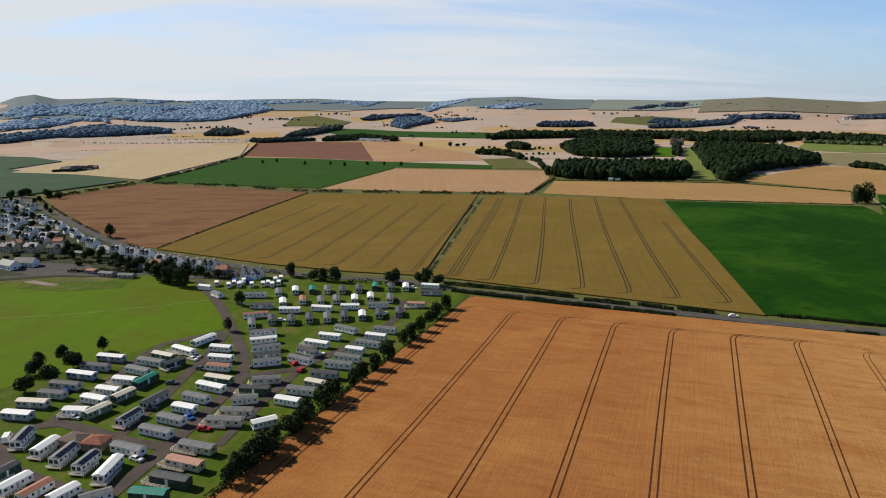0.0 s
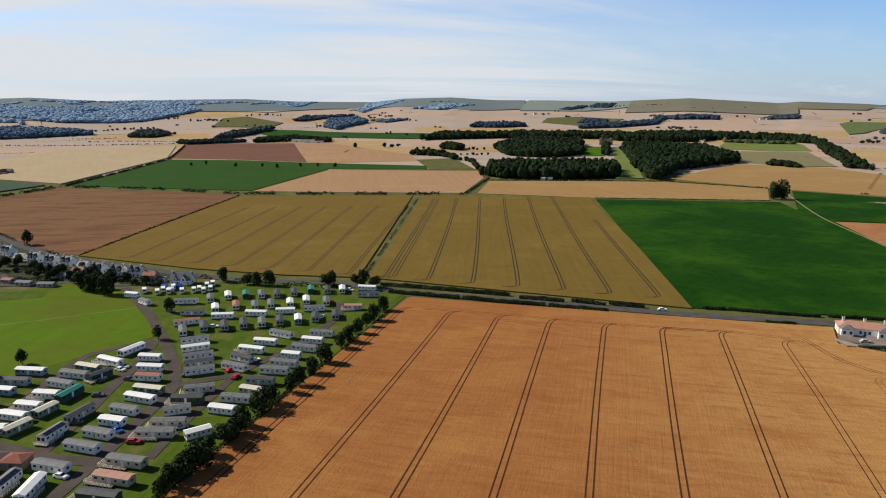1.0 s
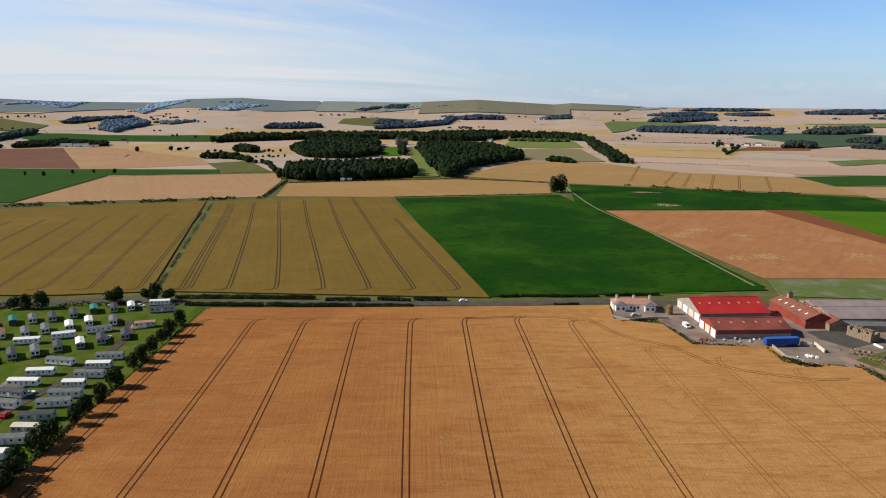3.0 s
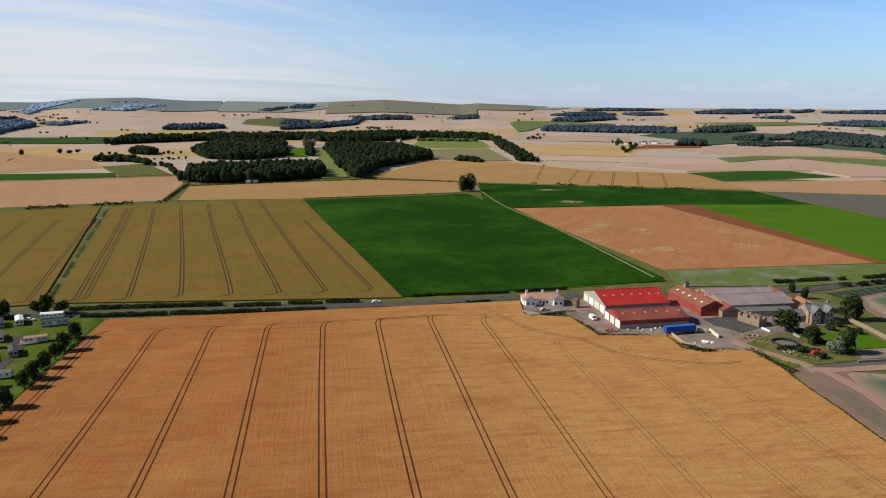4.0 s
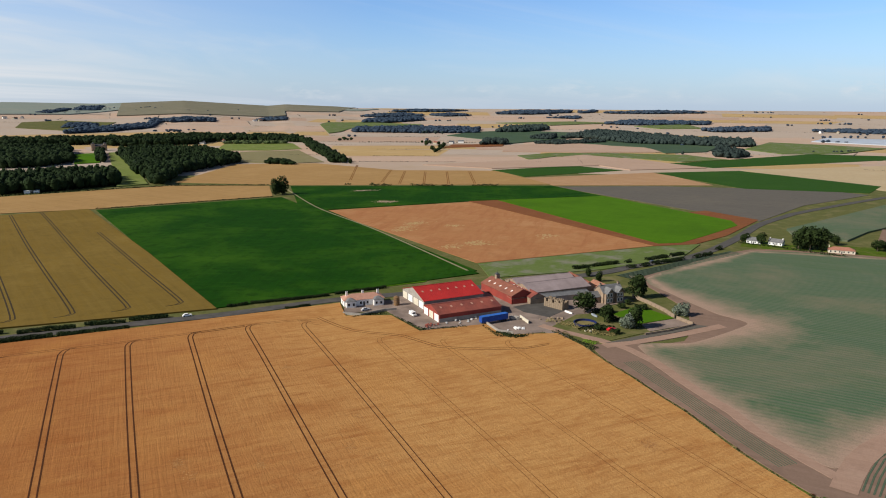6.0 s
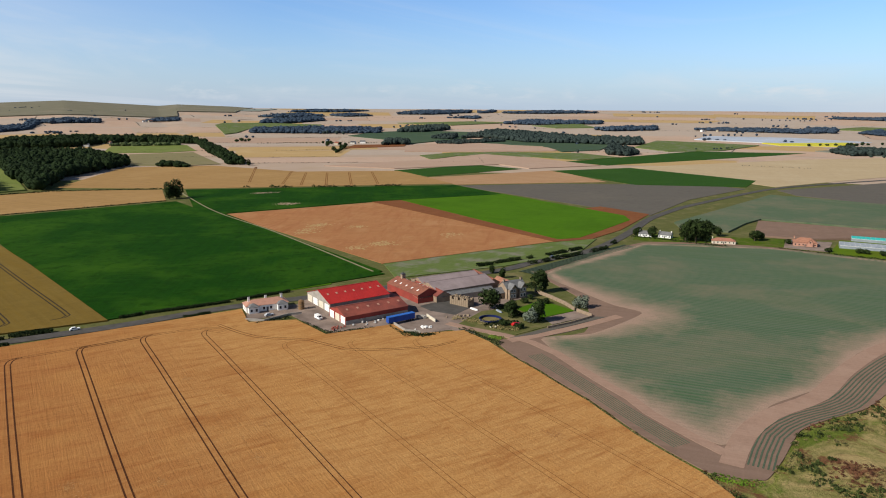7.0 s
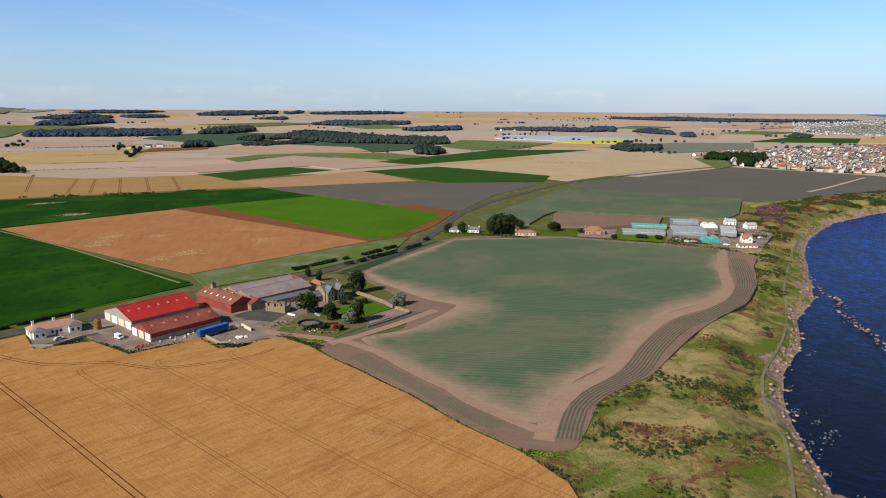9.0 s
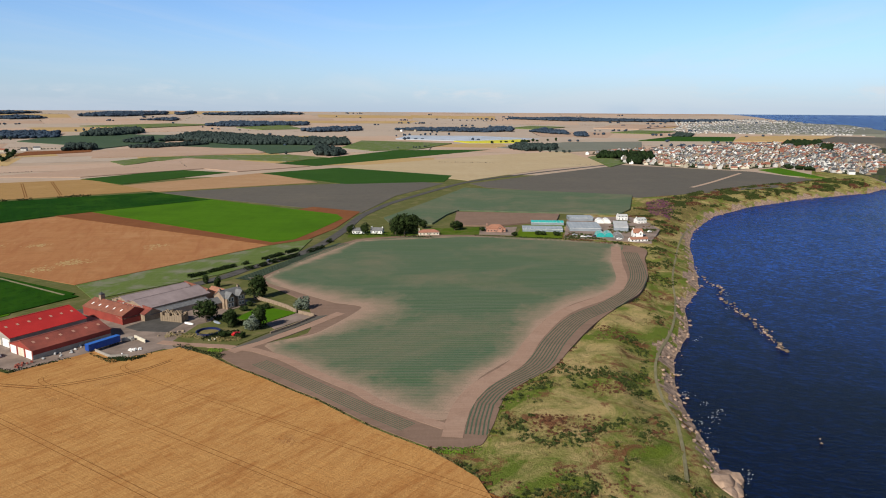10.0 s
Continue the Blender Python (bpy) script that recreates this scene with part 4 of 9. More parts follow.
def pale_spots():
    """Pale scattered straw on the cut field, and bare spots in the green strip."""
    rng = np.random.default_rng(66)
    for parent, z, mat, name, lab, spots in (
            (orange_field, 0.10, "straw", "straw_patch", "pale patch of spread straw", [(222.4, 424.6), (243.9, 431.2), (245.7, 423.7), (236.9, 524.1), (244.2, 527.3), (216.7, 500.2), (224, 511.4), (307.8, 428.8), (263.2, 501.3)]),
            (strip_green, 0.43, "tan", "bare_patch", "pale bare patch in the green crop", [(265.9, 663.3), (268.3, 658.3), (276.7, 760.4), (284.4, 758.5)])):
        for i, (x, y) in enumerate(spots):
            n = 60
            C = np.stack([x + rng.normal(0, 5.0, n), y + rng.normal(0, 3.2, n), z + rng.uniform(0, 0.03, n)], 1)
            ob = new(name, cloud_mesh(name, leaves(C, np.tile([0, 0, 40.0], (n, 1)), 1.9, rng), M[mat]))
            ob.parent = parent
            ob["label"] = lab


pale_spots()
wheel_pair(wheat_field, [(87.5, 302.8), (95.7, 277.6), (113, 260.4), (120.3, 242), (135.5, 231.3), (152.5, 224.2), (163.4, 224)], M["wheel_mid"], w=0.45)
wheel_pair(wheat_field, [(78.9, 301.6), (84.6, 292.8), (94.1, 297.2)], M["wheel_faint"], w=0.28)

for pair in ([(393.1, 1095), (305.2, 877.9)], [(414.1, 997), (333.8, 836.3)], [(422.5, 963.2), (347.2, 809.5)], [(447.5, 943.6), (373.4, 792.1)], [(477.8, 931.6), (402.9, 780.3)], [(509.8, 919.1), (434.5, 767.7)]):
    wheel_pair(tracked_stubble, pair, M["wheel_faint"], 0.3, 2.2, 1.0)


def barley_tracks():
    for k in range(-7, 7):
        x0 = -114.1 + 24.7 * k
        if k == -1 + 0:
            x0 = -137.0
        parent = barley_1 if k < 0 else barley_2
        north = 690 + 0.3 * x0 if k < 0 else 700 + 0.35 * (x0 + 114)
        pts = [(x0 - (y - 361) * 0.156 + 0.8 * math.sin(y * 0.013 + k), y) for y in np.linspace(366 - 0.06 * (x0 + 114), north - 12, 14)]
        if k == 6:
            pts = [(x, y) for x, y in pts if y < 610]
        fx, fy = pts[0]
        pts = [(fx - 7.5, fy - 3.2), (fx - 3.0, fy - 2.6), (fx - 0.6, fy + 0.6)] + pts[1:]
        wheel_pair(parent, pts, M["wheel_olive"], w=0.72 if k >= 0 else 0.62)
        if k == 0:
            wheel_pair(parent, [(x + 4.5, y) for x, y in pts], M["wheel_olive"], w=0.62)


barley_tracks()

# ---- hedges, verges and field edges ----
hedge("hedge", "dark hedgerow with small trees between fields", [(-610.4, 544.7), (-615.9, 616.3), (-614.7, 686.3), (-656.2, 836), (-732.4, 1072.4), (-896.4, 1375)], 3.4, 3.6, 1.3, 12, gaps=0.1, seed=11)
hedge("hedge", "low broken hedge of bushes between fields", [(-614.7, 686.3), (-498.1, 693.7), (-379.6, 677.1), (-283.3, 698.1), (-141.9, 729.2)], 3.4, 3.6, 1.3, 10, gaps=0.35, seed=12)
hedge("hedge", "thin dark field boundary", [(-326.9, 375.2), (-343.5, 475), (-372.5, 664.2)], 2.0, 1.6, 0.9, 9, seed=13)
hedge("hedge", "scrubby strip between two barley fields", [(-128.7, 360), (-184.7, 701)], 2.4, 1.2, 0.7, 9, gaps=0.2, seed=14, leaf="scrub")
hedge("hedge", "dark scrubby hedge beside the ditch", [(-141, 734.3), (-140.8, 809.5), (-140.6, 900.1)], 3.0, 2.2, 1.2, 8, seed=15)
hedge("hedge", "low dark hedge behind the stubble", [(-134.3, 874.4), (-21.3, 897.7), (84, 906.4), (193.4, 862.9)], 2.0, 1.8, 1.3, 5, seed=16)
hedge("hedge", "thin green hedge along the potato field", [(-1.6, 733.7), (171.6, 751.9)], 1.6, 1.1, 1.0, 5, seed=17)
hedge("hedge", "broken hedge of bushes by the stubble", [(280.6, 829), (322.5, 798.7), (383, 761.3), (461.3, 730)], 3.0, 3.2, 1.4, 6, gaps=0.4, seed=23)
WHEAT_BANK = [(179.4, 235.4), (175.2, 215.8), (171.8, 197.8), (169.8, 180.7), (167, 163.9), (165.4, 151), (162, 136.8), (159.1, 124.4), (157.6, 113.1), (156.5, 100.6), (153.5, 90.1), (150, 79.9)]
hedge("hedge", "dry grassy bank along the wheat's edge", WHEAT_BANK, 2.0, 0.7, 0.5, 16, gaps=0.1, seed=24, leaf="scrub")
hedge("hedge", "dark green weeds along the wheat's edge", WHEAT_BANK, 1.4, 0.8, 0.5, 14, gaps=0.35, seed=25, leaf="gorse")
hedge("hedge", "bright green nettles at the field corner", [(157.5, 97), (161, 91), (165, 87.5)], 4.0, 0.8, 0.5, 26, seed=26, leaf="weed_leaf", lumps=0.2)
hedge("hedge", "bright green weeds beside the farm track", [(180, 222), (183, 217)], 4.0, 0.6, 0.5, 26, seed=27, leaf="weed_leaf", lumps=0.2)

HEDGE_RUNS = [
    ("thick dark clipped hedge between road and barley", 2.6, 2.2, [[(-113.2, 347.9), (-89.3, 347.1), (-64.2, 344.7), (-42, 343)], [(-36.7, 339.3), (-13.7, 337.5)], [(-10.2, 338.6), (6.7, 336.2)], [(8.2, 337.7), (25, 336.5)]]),
    ("thick dark clipped hedge between road and wheat", 2.8, 2.0, [[(-104.6, 335), (-66.1, 331.9)], [(-64.7, 332.3), (-41.5, 329.4), (-22.4, 328.7)], [(-20.8, 328.2), (7.7, 325.3)]]),
    ("low dark hedge between road and potato field", 2.0, 1.5, [[(52.7, 341), (63, 341.2)], [(64.3, 341.8), (86.2, 339.6), (104.5, 339.1)], [(77.6, 324.2), (90.3, 324.3)], [(108, 340.1), (137.4, 340.5)]]),
    ("clipped rounded dark bushes beside the road", 3.2, 2.6, [[(256.4, 329.8), (268.4, 329.6)], [(270.7, 330.3), (291.9, 329.7)], [(296.9, 329.3), (301.3, 329.1)], [(313.9, 329), (333.4, 329.8)], [(336.7, 330.2), (350.1, 332)], [(381.7, 332.3), (387.6, 333.8)]]),
    ("clipped rounded dark bushes between road and crop", 3.4, 2.6, [[(288.5, 318.1), (294.6, 317.2)], [(299.2, 316.9), (305.8, 317.4)], [(310.6, 318.6), (315.6, 318.2)], [(318.1, 318.8), (337.3, 319.4)], [(347.8, 320.3), (366.7, 323.3)]]),
]
for k, (lab, w, h, runs) in enumerate(HEDGE_RUNS):
    for i, run in enumerate(runs):
        hedge("hedge", lab, run, w, h, 0.65, 70, leaf="hedge", seed=100 + 10 * k + i, lumps=0.22)
field("grass_verge", "bright green grass strip below the potato crop", "lime", [(55, 344.5), (63.8, 345.4), (118.6, 343.2), (162.4, 342.3), (167.2, 348.8), (122.2, 353.5), (59.6, 354.1)], 0.12)

# ---- woods ----
def ico():
    """Corners and triangles of a small round lump."""
    bm = bmesh.new()
    bmesh.ops.create_icosphere(bm, subdivisions=2, radius=1.0)
    V, T = np.array([v.co[:] for v in bm.verts]), np.array([[v.index for v in f.verts] for f in bm.faces])
    bm.free()
    return V, T


LUMP_V, LUMP_T = ico()


def canopy(name, label, Q, h, leaf, r0, rng, lumps=3, sprays=26, category="wood"):
    """Many rounded crowns at the places Q: each of a few uneven lumps, with leaf sprays round them."""
    n = len(Q)
    Z = land(Q[:, 0], Q[:, 1])
    base = np.column_stack([Q, Z])
    k, wide = rng.uniform(0.6, 1.25, n), rng.uniform(0.75, 1.3, n)
    V, T, used_v = [], [], 0
    for j in range(lumps):
        off = rng.normal(0, 0.36, (n, 2)) * r0 if j else np.zeros((n, 2))
        R = np.column_stack([wide * r0 * (0.95 if j == 0 else 0.62)] * 2 + [h * k * (0.46 if j == 0 else 0.30)])
        C = base + np.column_stack([off, h * k * (0.50 if j == 0 else rng.uniform(0.52, 0.74, n))])
        bumps = rng.uniform(0.68, 1.22, (n, len(LUMP_V), 1))
        P = C[:, None, :] + LUMP_V[None] * R[:, None, :] * bumps
        V.append(P.reshape(-1, 3))
        T.append((LUMP_T[None] + (np.arange(n) * len(LUMP_V))[:, None, None]).reshape(-1, 3) + used_v)
        used_v += n * len(LUMP_V)
    if sprays:
        D = rng.normal(0, 1, (n * sprays, 3))
        D[:, 2] = np.abs(D[:, 2]) * 0.8
        D /= np.linalg.norm(D, axis=1)[:, None]
        i = np.repeat(np.arange(n), sprays)
        C = base[i] + np.column_stack([np.zeros((len(i), 2)), h * k[i] * 0.52]) + D * np.column_stack([wide[i] * r0 * 1.04] * 2 + [h * k[i] * 0.47])
        S = leaves(C, D, r0 * 0.42, rng)
        V.append(S.reshape(-1, 3))
        q = np.arange(len(S))[:, None] * 4 + used_v
        T += [q + np.array([[0, 1, 2]]), q + np.array([[0, 2, 3]])]
    V, T = np.concatenate(V), np.concatenate(T)
    me = bpy.data.meshes.new(name)
    me.vertices.add(len(V))
    me.vertices.foreach_set("co", V.astype(np.float32).ravel())
    me.loops.add(len(T) * 3)
    me.loops.foreach_set("vertex_index", T.astype(np.int32).ravel())
    me.polygons.add(len(T))
    me.polygons.foreach_set("loop_start", np.arange(0, len(T) * 3, 3, dtype=np.int32))
    me.polygons.foreach_set("loop_total", np.full(len(T), 3, dtype=np.int32))
    me.polygons.foreach_set("use_smooth", np.ones(len(T), dtype=bool))
    me.materials.append(M[leaf])
    me.update(calc_edges=True)
    return tagged(new(name, me), label, category, kind="stuff")


def inside_of(pts, Q):
    P = np.array(pts)
    ins, j = np.zeros(len(Q), bool), len(P) - 1
    for i in range(len(P)):
        (xi, yi), (xj, yj) = P[i], P[j]
        ins ^= ((yi > Q[:, 1]) != (yj > Q[:, 1])) & (Q[:, 0] < (xj - xi) * (Q[:, 1] - yi) / (yj - yi + 1e-12) + xi)
        j = i
    return ins


CLEARINGS = []


def wood(label, leaf, h, spacing, pts):
    rng = np.random.default_rng(int(abs(pts[0][0]) * 7 + abs(pts[0][1])))
    P = np.array(pts)
    lo, hi = P.min(0), P.max(0)
    gx, gy = np.meshgrid(np.arange(lo[0], hi[0] + spacing, spacing), np.arange(lo[1], hi[1] + spacing, spacing))
    Q = np.stack([gx.ravel(), gy.ravel()], 1) + rng.uniform(-0.42, 0.42, (gx.size, 2)) * spacing
    keep = inside_of(pts, Q)
    for c in CLEARINGS:
        keep &= ~inside_of(c, Q)
    Q = Q[keep]
    if len(Q):
        near = math.hypot(*P.mean(0)) < 1900
        canopy("wood", label, Q, h, leaf, spacing * (0.66 if near else 0.8), rng, 3 if near else 1 if leaf == "leaf_hill" else 2, 70 if near else 0 if leaf == "leaf_hill" else 10)


def tree_row(label, leaf, h, gap, pts):
    rng = np.random.default_rng(int(abs(pts[0][0]) * 5 + abs(pts[0][1])))
    Q = []
    for (ax, ay), (bx, by) in zip(pts[:-1], pts[1:]):
        n = max(1, int(math.hypot(bx - ax, by - ay) / gap))
        for u in (np.arange(n) + rng.uniform(0.1, 0.9, n)) / n:
            if rng.uniform() < 0.82:
                Q.append((ax + (bx - ax) * u + rng.normal(0, 1.2), ay + (by - ay) * u + rng.normal(0, 1.2)))
    if Q:
        canopy("tree_row", label, np.array(Q), h, leaf, h * 0.48, rng, 3, 30, "trees")


far_lift = 0.10


def far_field(label, material, pts):
    global far_lift
    far_lift += 0.02
    reach = max(math.hypot(x, y) for x, y in pts)
    field("field", label, material, pts, 0.3, far_lift + (0.0009 * (reach - 1200) if reach > 1800 else 0))
    return pts

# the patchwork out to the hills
far_field("moor and rough grazing on the far hill, tinted blue with painted haze", "hazed_moor", [(-2171.8, 1792.6), (-3713.5, 3088.5), (-3601.3, 3218.7), (-3522, 3305.2), (-3304.6, 3522.5), (-2980.6, 3800.7), (-2576.5, 4085.4), (-2289.2, 4253.1), (-1647.2, 2437.7), (-1555, 2061.3), (-1709.3, 1935.2), (-1818.2, 1925.1), (-1945.2, 1811.4)])
CLEARINGS.append(far_field("green pasture high on the hill, paled with painted haze", "hazed_pasture", [(-2428.5, 2447.7), (-2678.9, 2848.1), (-2600.2, 2976.1), (-2319.5, 2634.4), (-2258.7, 2397.7)]))
CLEARINGS.append(far_field("pale stubble field between hill plantations", "hazed_stubble", [(-2470.4, 2905.8), (-2778.1, 3435.3), (-2462.2, 3250.8), (-2317.6, 2904.8)]))
CLEARINGS.append(far_field("pale stubble field between hill plantations", "hazed_stubble", [(-1931.9, 2573.6), (-1990.4, 2684.6), (-1955.1, 2727.7), (-1843.5, 2546.8)]))
CLEARINGS.append(far_field("pale stubble field between hill plantations", "hazed_stubble", [(-2007.4, 2314.8), (-2061, 2507.7), (-2049.4, 2573.7), (-1924.9, 2381.3)]))
CLEARINGS.append(far_field("pale field below the hill woods", "hazed_stubble", [(-1927, 1667.1), (-1964.6, 1742.5), (-2049.9, 1910.3), (-1965.5, 1830.7), (-1860.6, 1648.7)]))
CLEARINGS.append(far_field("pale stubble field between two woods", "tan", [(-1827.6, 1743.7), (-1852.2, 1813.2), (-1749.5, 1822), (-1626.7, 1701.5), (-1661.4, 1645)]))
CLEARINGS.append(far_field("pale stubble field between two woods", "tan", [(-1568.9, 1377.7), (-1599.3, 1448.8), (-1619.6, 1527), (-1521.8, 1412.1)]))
far_field("moor along the skyline, tinted blue with painted haze", "hazed_moor", [(-2576.5, 4085.4), (-2289.2, 4253.1), (-1806.8, 4479.3), (-1369, 4631.9), (-1070.8, 4709.8), (-512.3, 4802.8), (-349.2, 3303.6), (-569.6, 3071.6), (-1049.7, 3353.6), (-1289.4, 3193.5), (-1470.9, 2726.6), (-1676.2, 2650.4)])
CLEARINGS.append(far_field("green hill pasture between plantations", "hazed_pasture", [(-1513, 3413.7), (-1625.8, 4028.3), (-1322.1, 3305.4), (-1341.1, 3104.7)]))
CLEARINGS.append(far_field("pale stubble on the hill slope", "hazed_stubble", [(-1562.8, 2693.5), (-1691.8, 2970), (-1729.5, 3464.3), (-1385.9, 3139.7), (-1374.1, 2749.8)]))
CLEARINGS.append(far_field("pale stubble on the hill slope", "hazed_stubble", [(-1301.4, 3461.4), (-1334.8, 3929.5), (-1135.3, 3272.7), (-1165.8, 3138.5)]))
far_field("olive rough grazing on the plain", "verge", [(-1181.5, 1961.7), (-1354, 2331.4), (-1319.6, 2444.6), (-1073.3, 2242.4), (-1011.5, 2021)])
far_field("long bright green crop field on the plain", "green", [(-964.7, 1824.7), (-967.8, 1933.3), (-884.4, 1957.5), (-777.4, 1922.8), (-549.1, 1916.9), (-373.6, 1897.6), (-432.4, 1718.4), (-666.5, 1727.9), (-858.2, 1713.1)])
far_field("green upland grazing below the ridge", "hazed_pasture", [(-359, 3165.7), (-475.5, 4806.5), (-149.7, 4827.7), (198.4, 4825.9), (124.7, 3523.8), (-71.1, 3207.2)])
far_field("brown-green heathy dome of the hill", "upland", [(99.8, 3082.4), (198.4, 4825.9), (398.5, 4813.5), (591.1, 4793.7), (745.7, 4772.1), (981.2, 4729.3), (1169.6, 4686.2), (765.5, 3030.8), (543.3, 3047.9)])
far_field("olive rough field on the plain", "verge", [(-202, 2475.8), (-201.7, 2716.5), (-82.1, 2820.8), (83.4, 2704.7), (42.6, 2535.6), (-66.7, 2349.1)])
far_field("brown-green heathy slope running down from the hill", "upland", [(929.3, 4739.8), (1301.2, 4651.4), (1632.4, 4545.8), (1142.4, 3439.2), (775.3, 3394.6), (664.5, 3401.7)])
far_field("thin green fields along the ridge", "hazed_pasture", [(934.9, 4090.5), (1181.6, 3980.3), (1582.4, 3996.1), (1356.3, 3682.2), (1022.3, 3657.8)])
far_field("pale green pasture beyond the wood", "avenue", [(238.8, 1559.8), (289.6, 1750.2), (447.9, 1712.4), (419.7, 1529.4), (344.3, 1515.4)])
far_field("striped olive-brown fallow beyond the wood", "fallow", [(224, 1237.9), (278, 1498.4), (404.1, 1496.4), (362.6, 1181.6), (287.6, 1179.4)])
far_field("grey-green crop field on the plain", "weeds", [(760.5, 2511.4), (821.6, 2613.9), (970.8, 2634.9), (1139.9, 2436.5), (1038.5, 2219), (799.9, 2284), (701.6, 2112.5), (652.7, 2065.3)])
far_field("narrow red-brown ploughed strip", "red_soil", [(727.3, 1438.6), (802.5, 1532.6), (927.4, 1488.8), (879.8, 1424.2)])
far_field("dull dark green fields before the long wood", "dull_green", [(953.9, 1859.6), (1111.9, 1972.1), (1276.7, 1968.2), (1391.6, 1773.1), (1194.6, 1591.5), (934.2, 1486.9), (971.3, 1674.7)])
far_field("dull green field under the long wood", "dull_green", [(1102.7, 1468), (1278.6, 1511.8), (1308, 1344.8), (1366.7, 1201.9), (1176.4, 1072.6), (1069.9, 1082.5), (1165.1, 1246.2), (1104.1, 1403.8)])
far_field("pinkish stubble field on a low rise", "pink", [(787.7, 1274.1), (913, 1452.9), (1128.7, 1435.4), (1118.4, 1301.5), (1153.1, 1129.3), (1070.4, 1112.8), (928.3, 1178.2)])
far_field("pale green strip of young grass", "weeds", [(760, 1171), (862.1, 1200.5), (972.9, 1147), (1078.1, 1034.2), (1057.1, 908.7), (940.2, 912.2), (916.7, 1034.2), (819.6, 1122.7), (720.9, 1069.8)])
far_field("long pinkish stubble field", "pink", [(494.7, 1053.7), (720.9, 1069.8), (888.9, 1127.8), (908.3, 996), (895.3, 903.6), (884.1, 802.6), (745.9, 827.4), (755.3, 914.4), (564.7, 944)])
far_field("grey-green strip on the coastal plain", "weeds", [(1451.5, 2399.1), (1779.8, 2342.6), (1872, 2183.3), (1545.4, 2162.6)])
far_field("grey-green field on the coastal plain", "weeds", [(1797, 1985.6), (2041.8, 1974), (1900, 1754.3), (1766.5, 1822.3)])
far_field("dull green field beyond the long wood", "weeds", [(1314.5, 1090.6), (1553.6, 1214.6), (1589, 1084.9), (1601, 946.9), (1374.2, 906), (1267.9, 959.4)])
far_field("pale grey-blue polythene-covered field", "polythene", [(1670.9, 1180.8), (1825.2, 1246), (1937.3, 1042.4), (1913.8, 829.9), (1709.1, 955.4)])
far_field("yellow flowering crop on the plain", "yellow", [(1684.3, 990.6), (1798.1, 1005.3), (1888, 919.5), (1825.7, 826.4), (1716.7, 818.8), (1646.2, 920.3)])
far_field("grey-green bare fields before the town", "grey_green", [(1534.2, 777.6), (1813.8, 710.5), (1947.2, 537.4), (1689.1, 465.2), (1482.6, 579.9)])
far_field("green verge by the edge of town", "weeds", [(1364.6, 484.3), (1425, 481.1), (1282.1, 375.7), (1152.6, 368.3)])
far_field("pale straw field behind the town", "straw", [(2093.7, 319.8), (2318.3, 332.4), (2407.5, 202.1), (2428.7, 80.4), (2181.5, 139.4)])
far_field("purplish bare field behind the town", "grey_soil", [(2107.7, 134.3), (2428.7, 80.4), (2423.5, -47.4), (2145.6, -43.7)])
far_field("green crop strip behind the town", "green", [(1991.3, 557.8), (2226.4, 518.8), (2282.4, 343.1), (2093.5, 321.2)])
far_field("grey streets and gardens of the far town", "grey_green", [(2780.6, 597.3), (3062.3, 468.8), (3276.1, 280), (3147.2, 70.3), (2761.5, -51.7), (2569.5, -49.2), (2528.6, 131.6), (2491.3, 379.1)])
far_field("blue-green crop field beyond the nursery", "cabbage", [(744.7, 422), (786.8, 223.8), (672.9, 192.8), (635.8, 191.5), (605.6, 257.3), (575.1, 332), (543.2, 326.9), (494, 311.4), (478.6, 345.1), (496.7, 364.4), (597.5, 387.2)])
far_field("brown bare earth strip beside the nursery", "soil", [(496.7, 291.6), (563.6, 327.8), (604.3, 239.5), (568.1, 227.6), (514.4, 259.3)])
far_field("thin green strip far along the coast", "weeds", [(2403.6, 1171.7), (2598.5, 1165.6), (2593.3, 1018.2), (2405.6, 1033)])
far_field("thin green strip far along the coast", "weeds", [(2335.7, 752.6), (2514.6, 706.6), (2512.7, 567.4), (2337.5, 618.6)])
far_field("long pinkish stubble field far along the coast", "pink", [(2576.2, 897.2), (2916.4, 892.8), (2901.4, 634.7), (2585.8, 726.9)])
far_field("green grass avenue between the woods", "avenue", [(22.6, 925.2), (58.7, 936.9), (58.6, 1574.7), (30, 1568)])
far_field("small bright green paddock in the wood", "lime", [(-29, 1312.7), (10, 1325.1), (12.9, 1563.7), (-31.9, 1551.1)])
far_field("dark green crop field on the plain", "dull_green", [(-656.1, 529.8), (-652.7, 540), (-644.8, 695.9), (-756.2, 730.4), (-945.1, 769.6)])
far_field("dark green crop field on the plain", "dull_green", [(-921.8, 750.2), (-962.5, 898), (-1073.5, 942.5), (-1151.7, 941.1)])
far_field("pale straw field on the plain", "straw_pale", [(-877.2, 730.7), (-1073.5, 1151.5), (-914.6, 1368.6), (-750.6, 1093.9), (-637, 711.7), (-762.1, 736.1)])

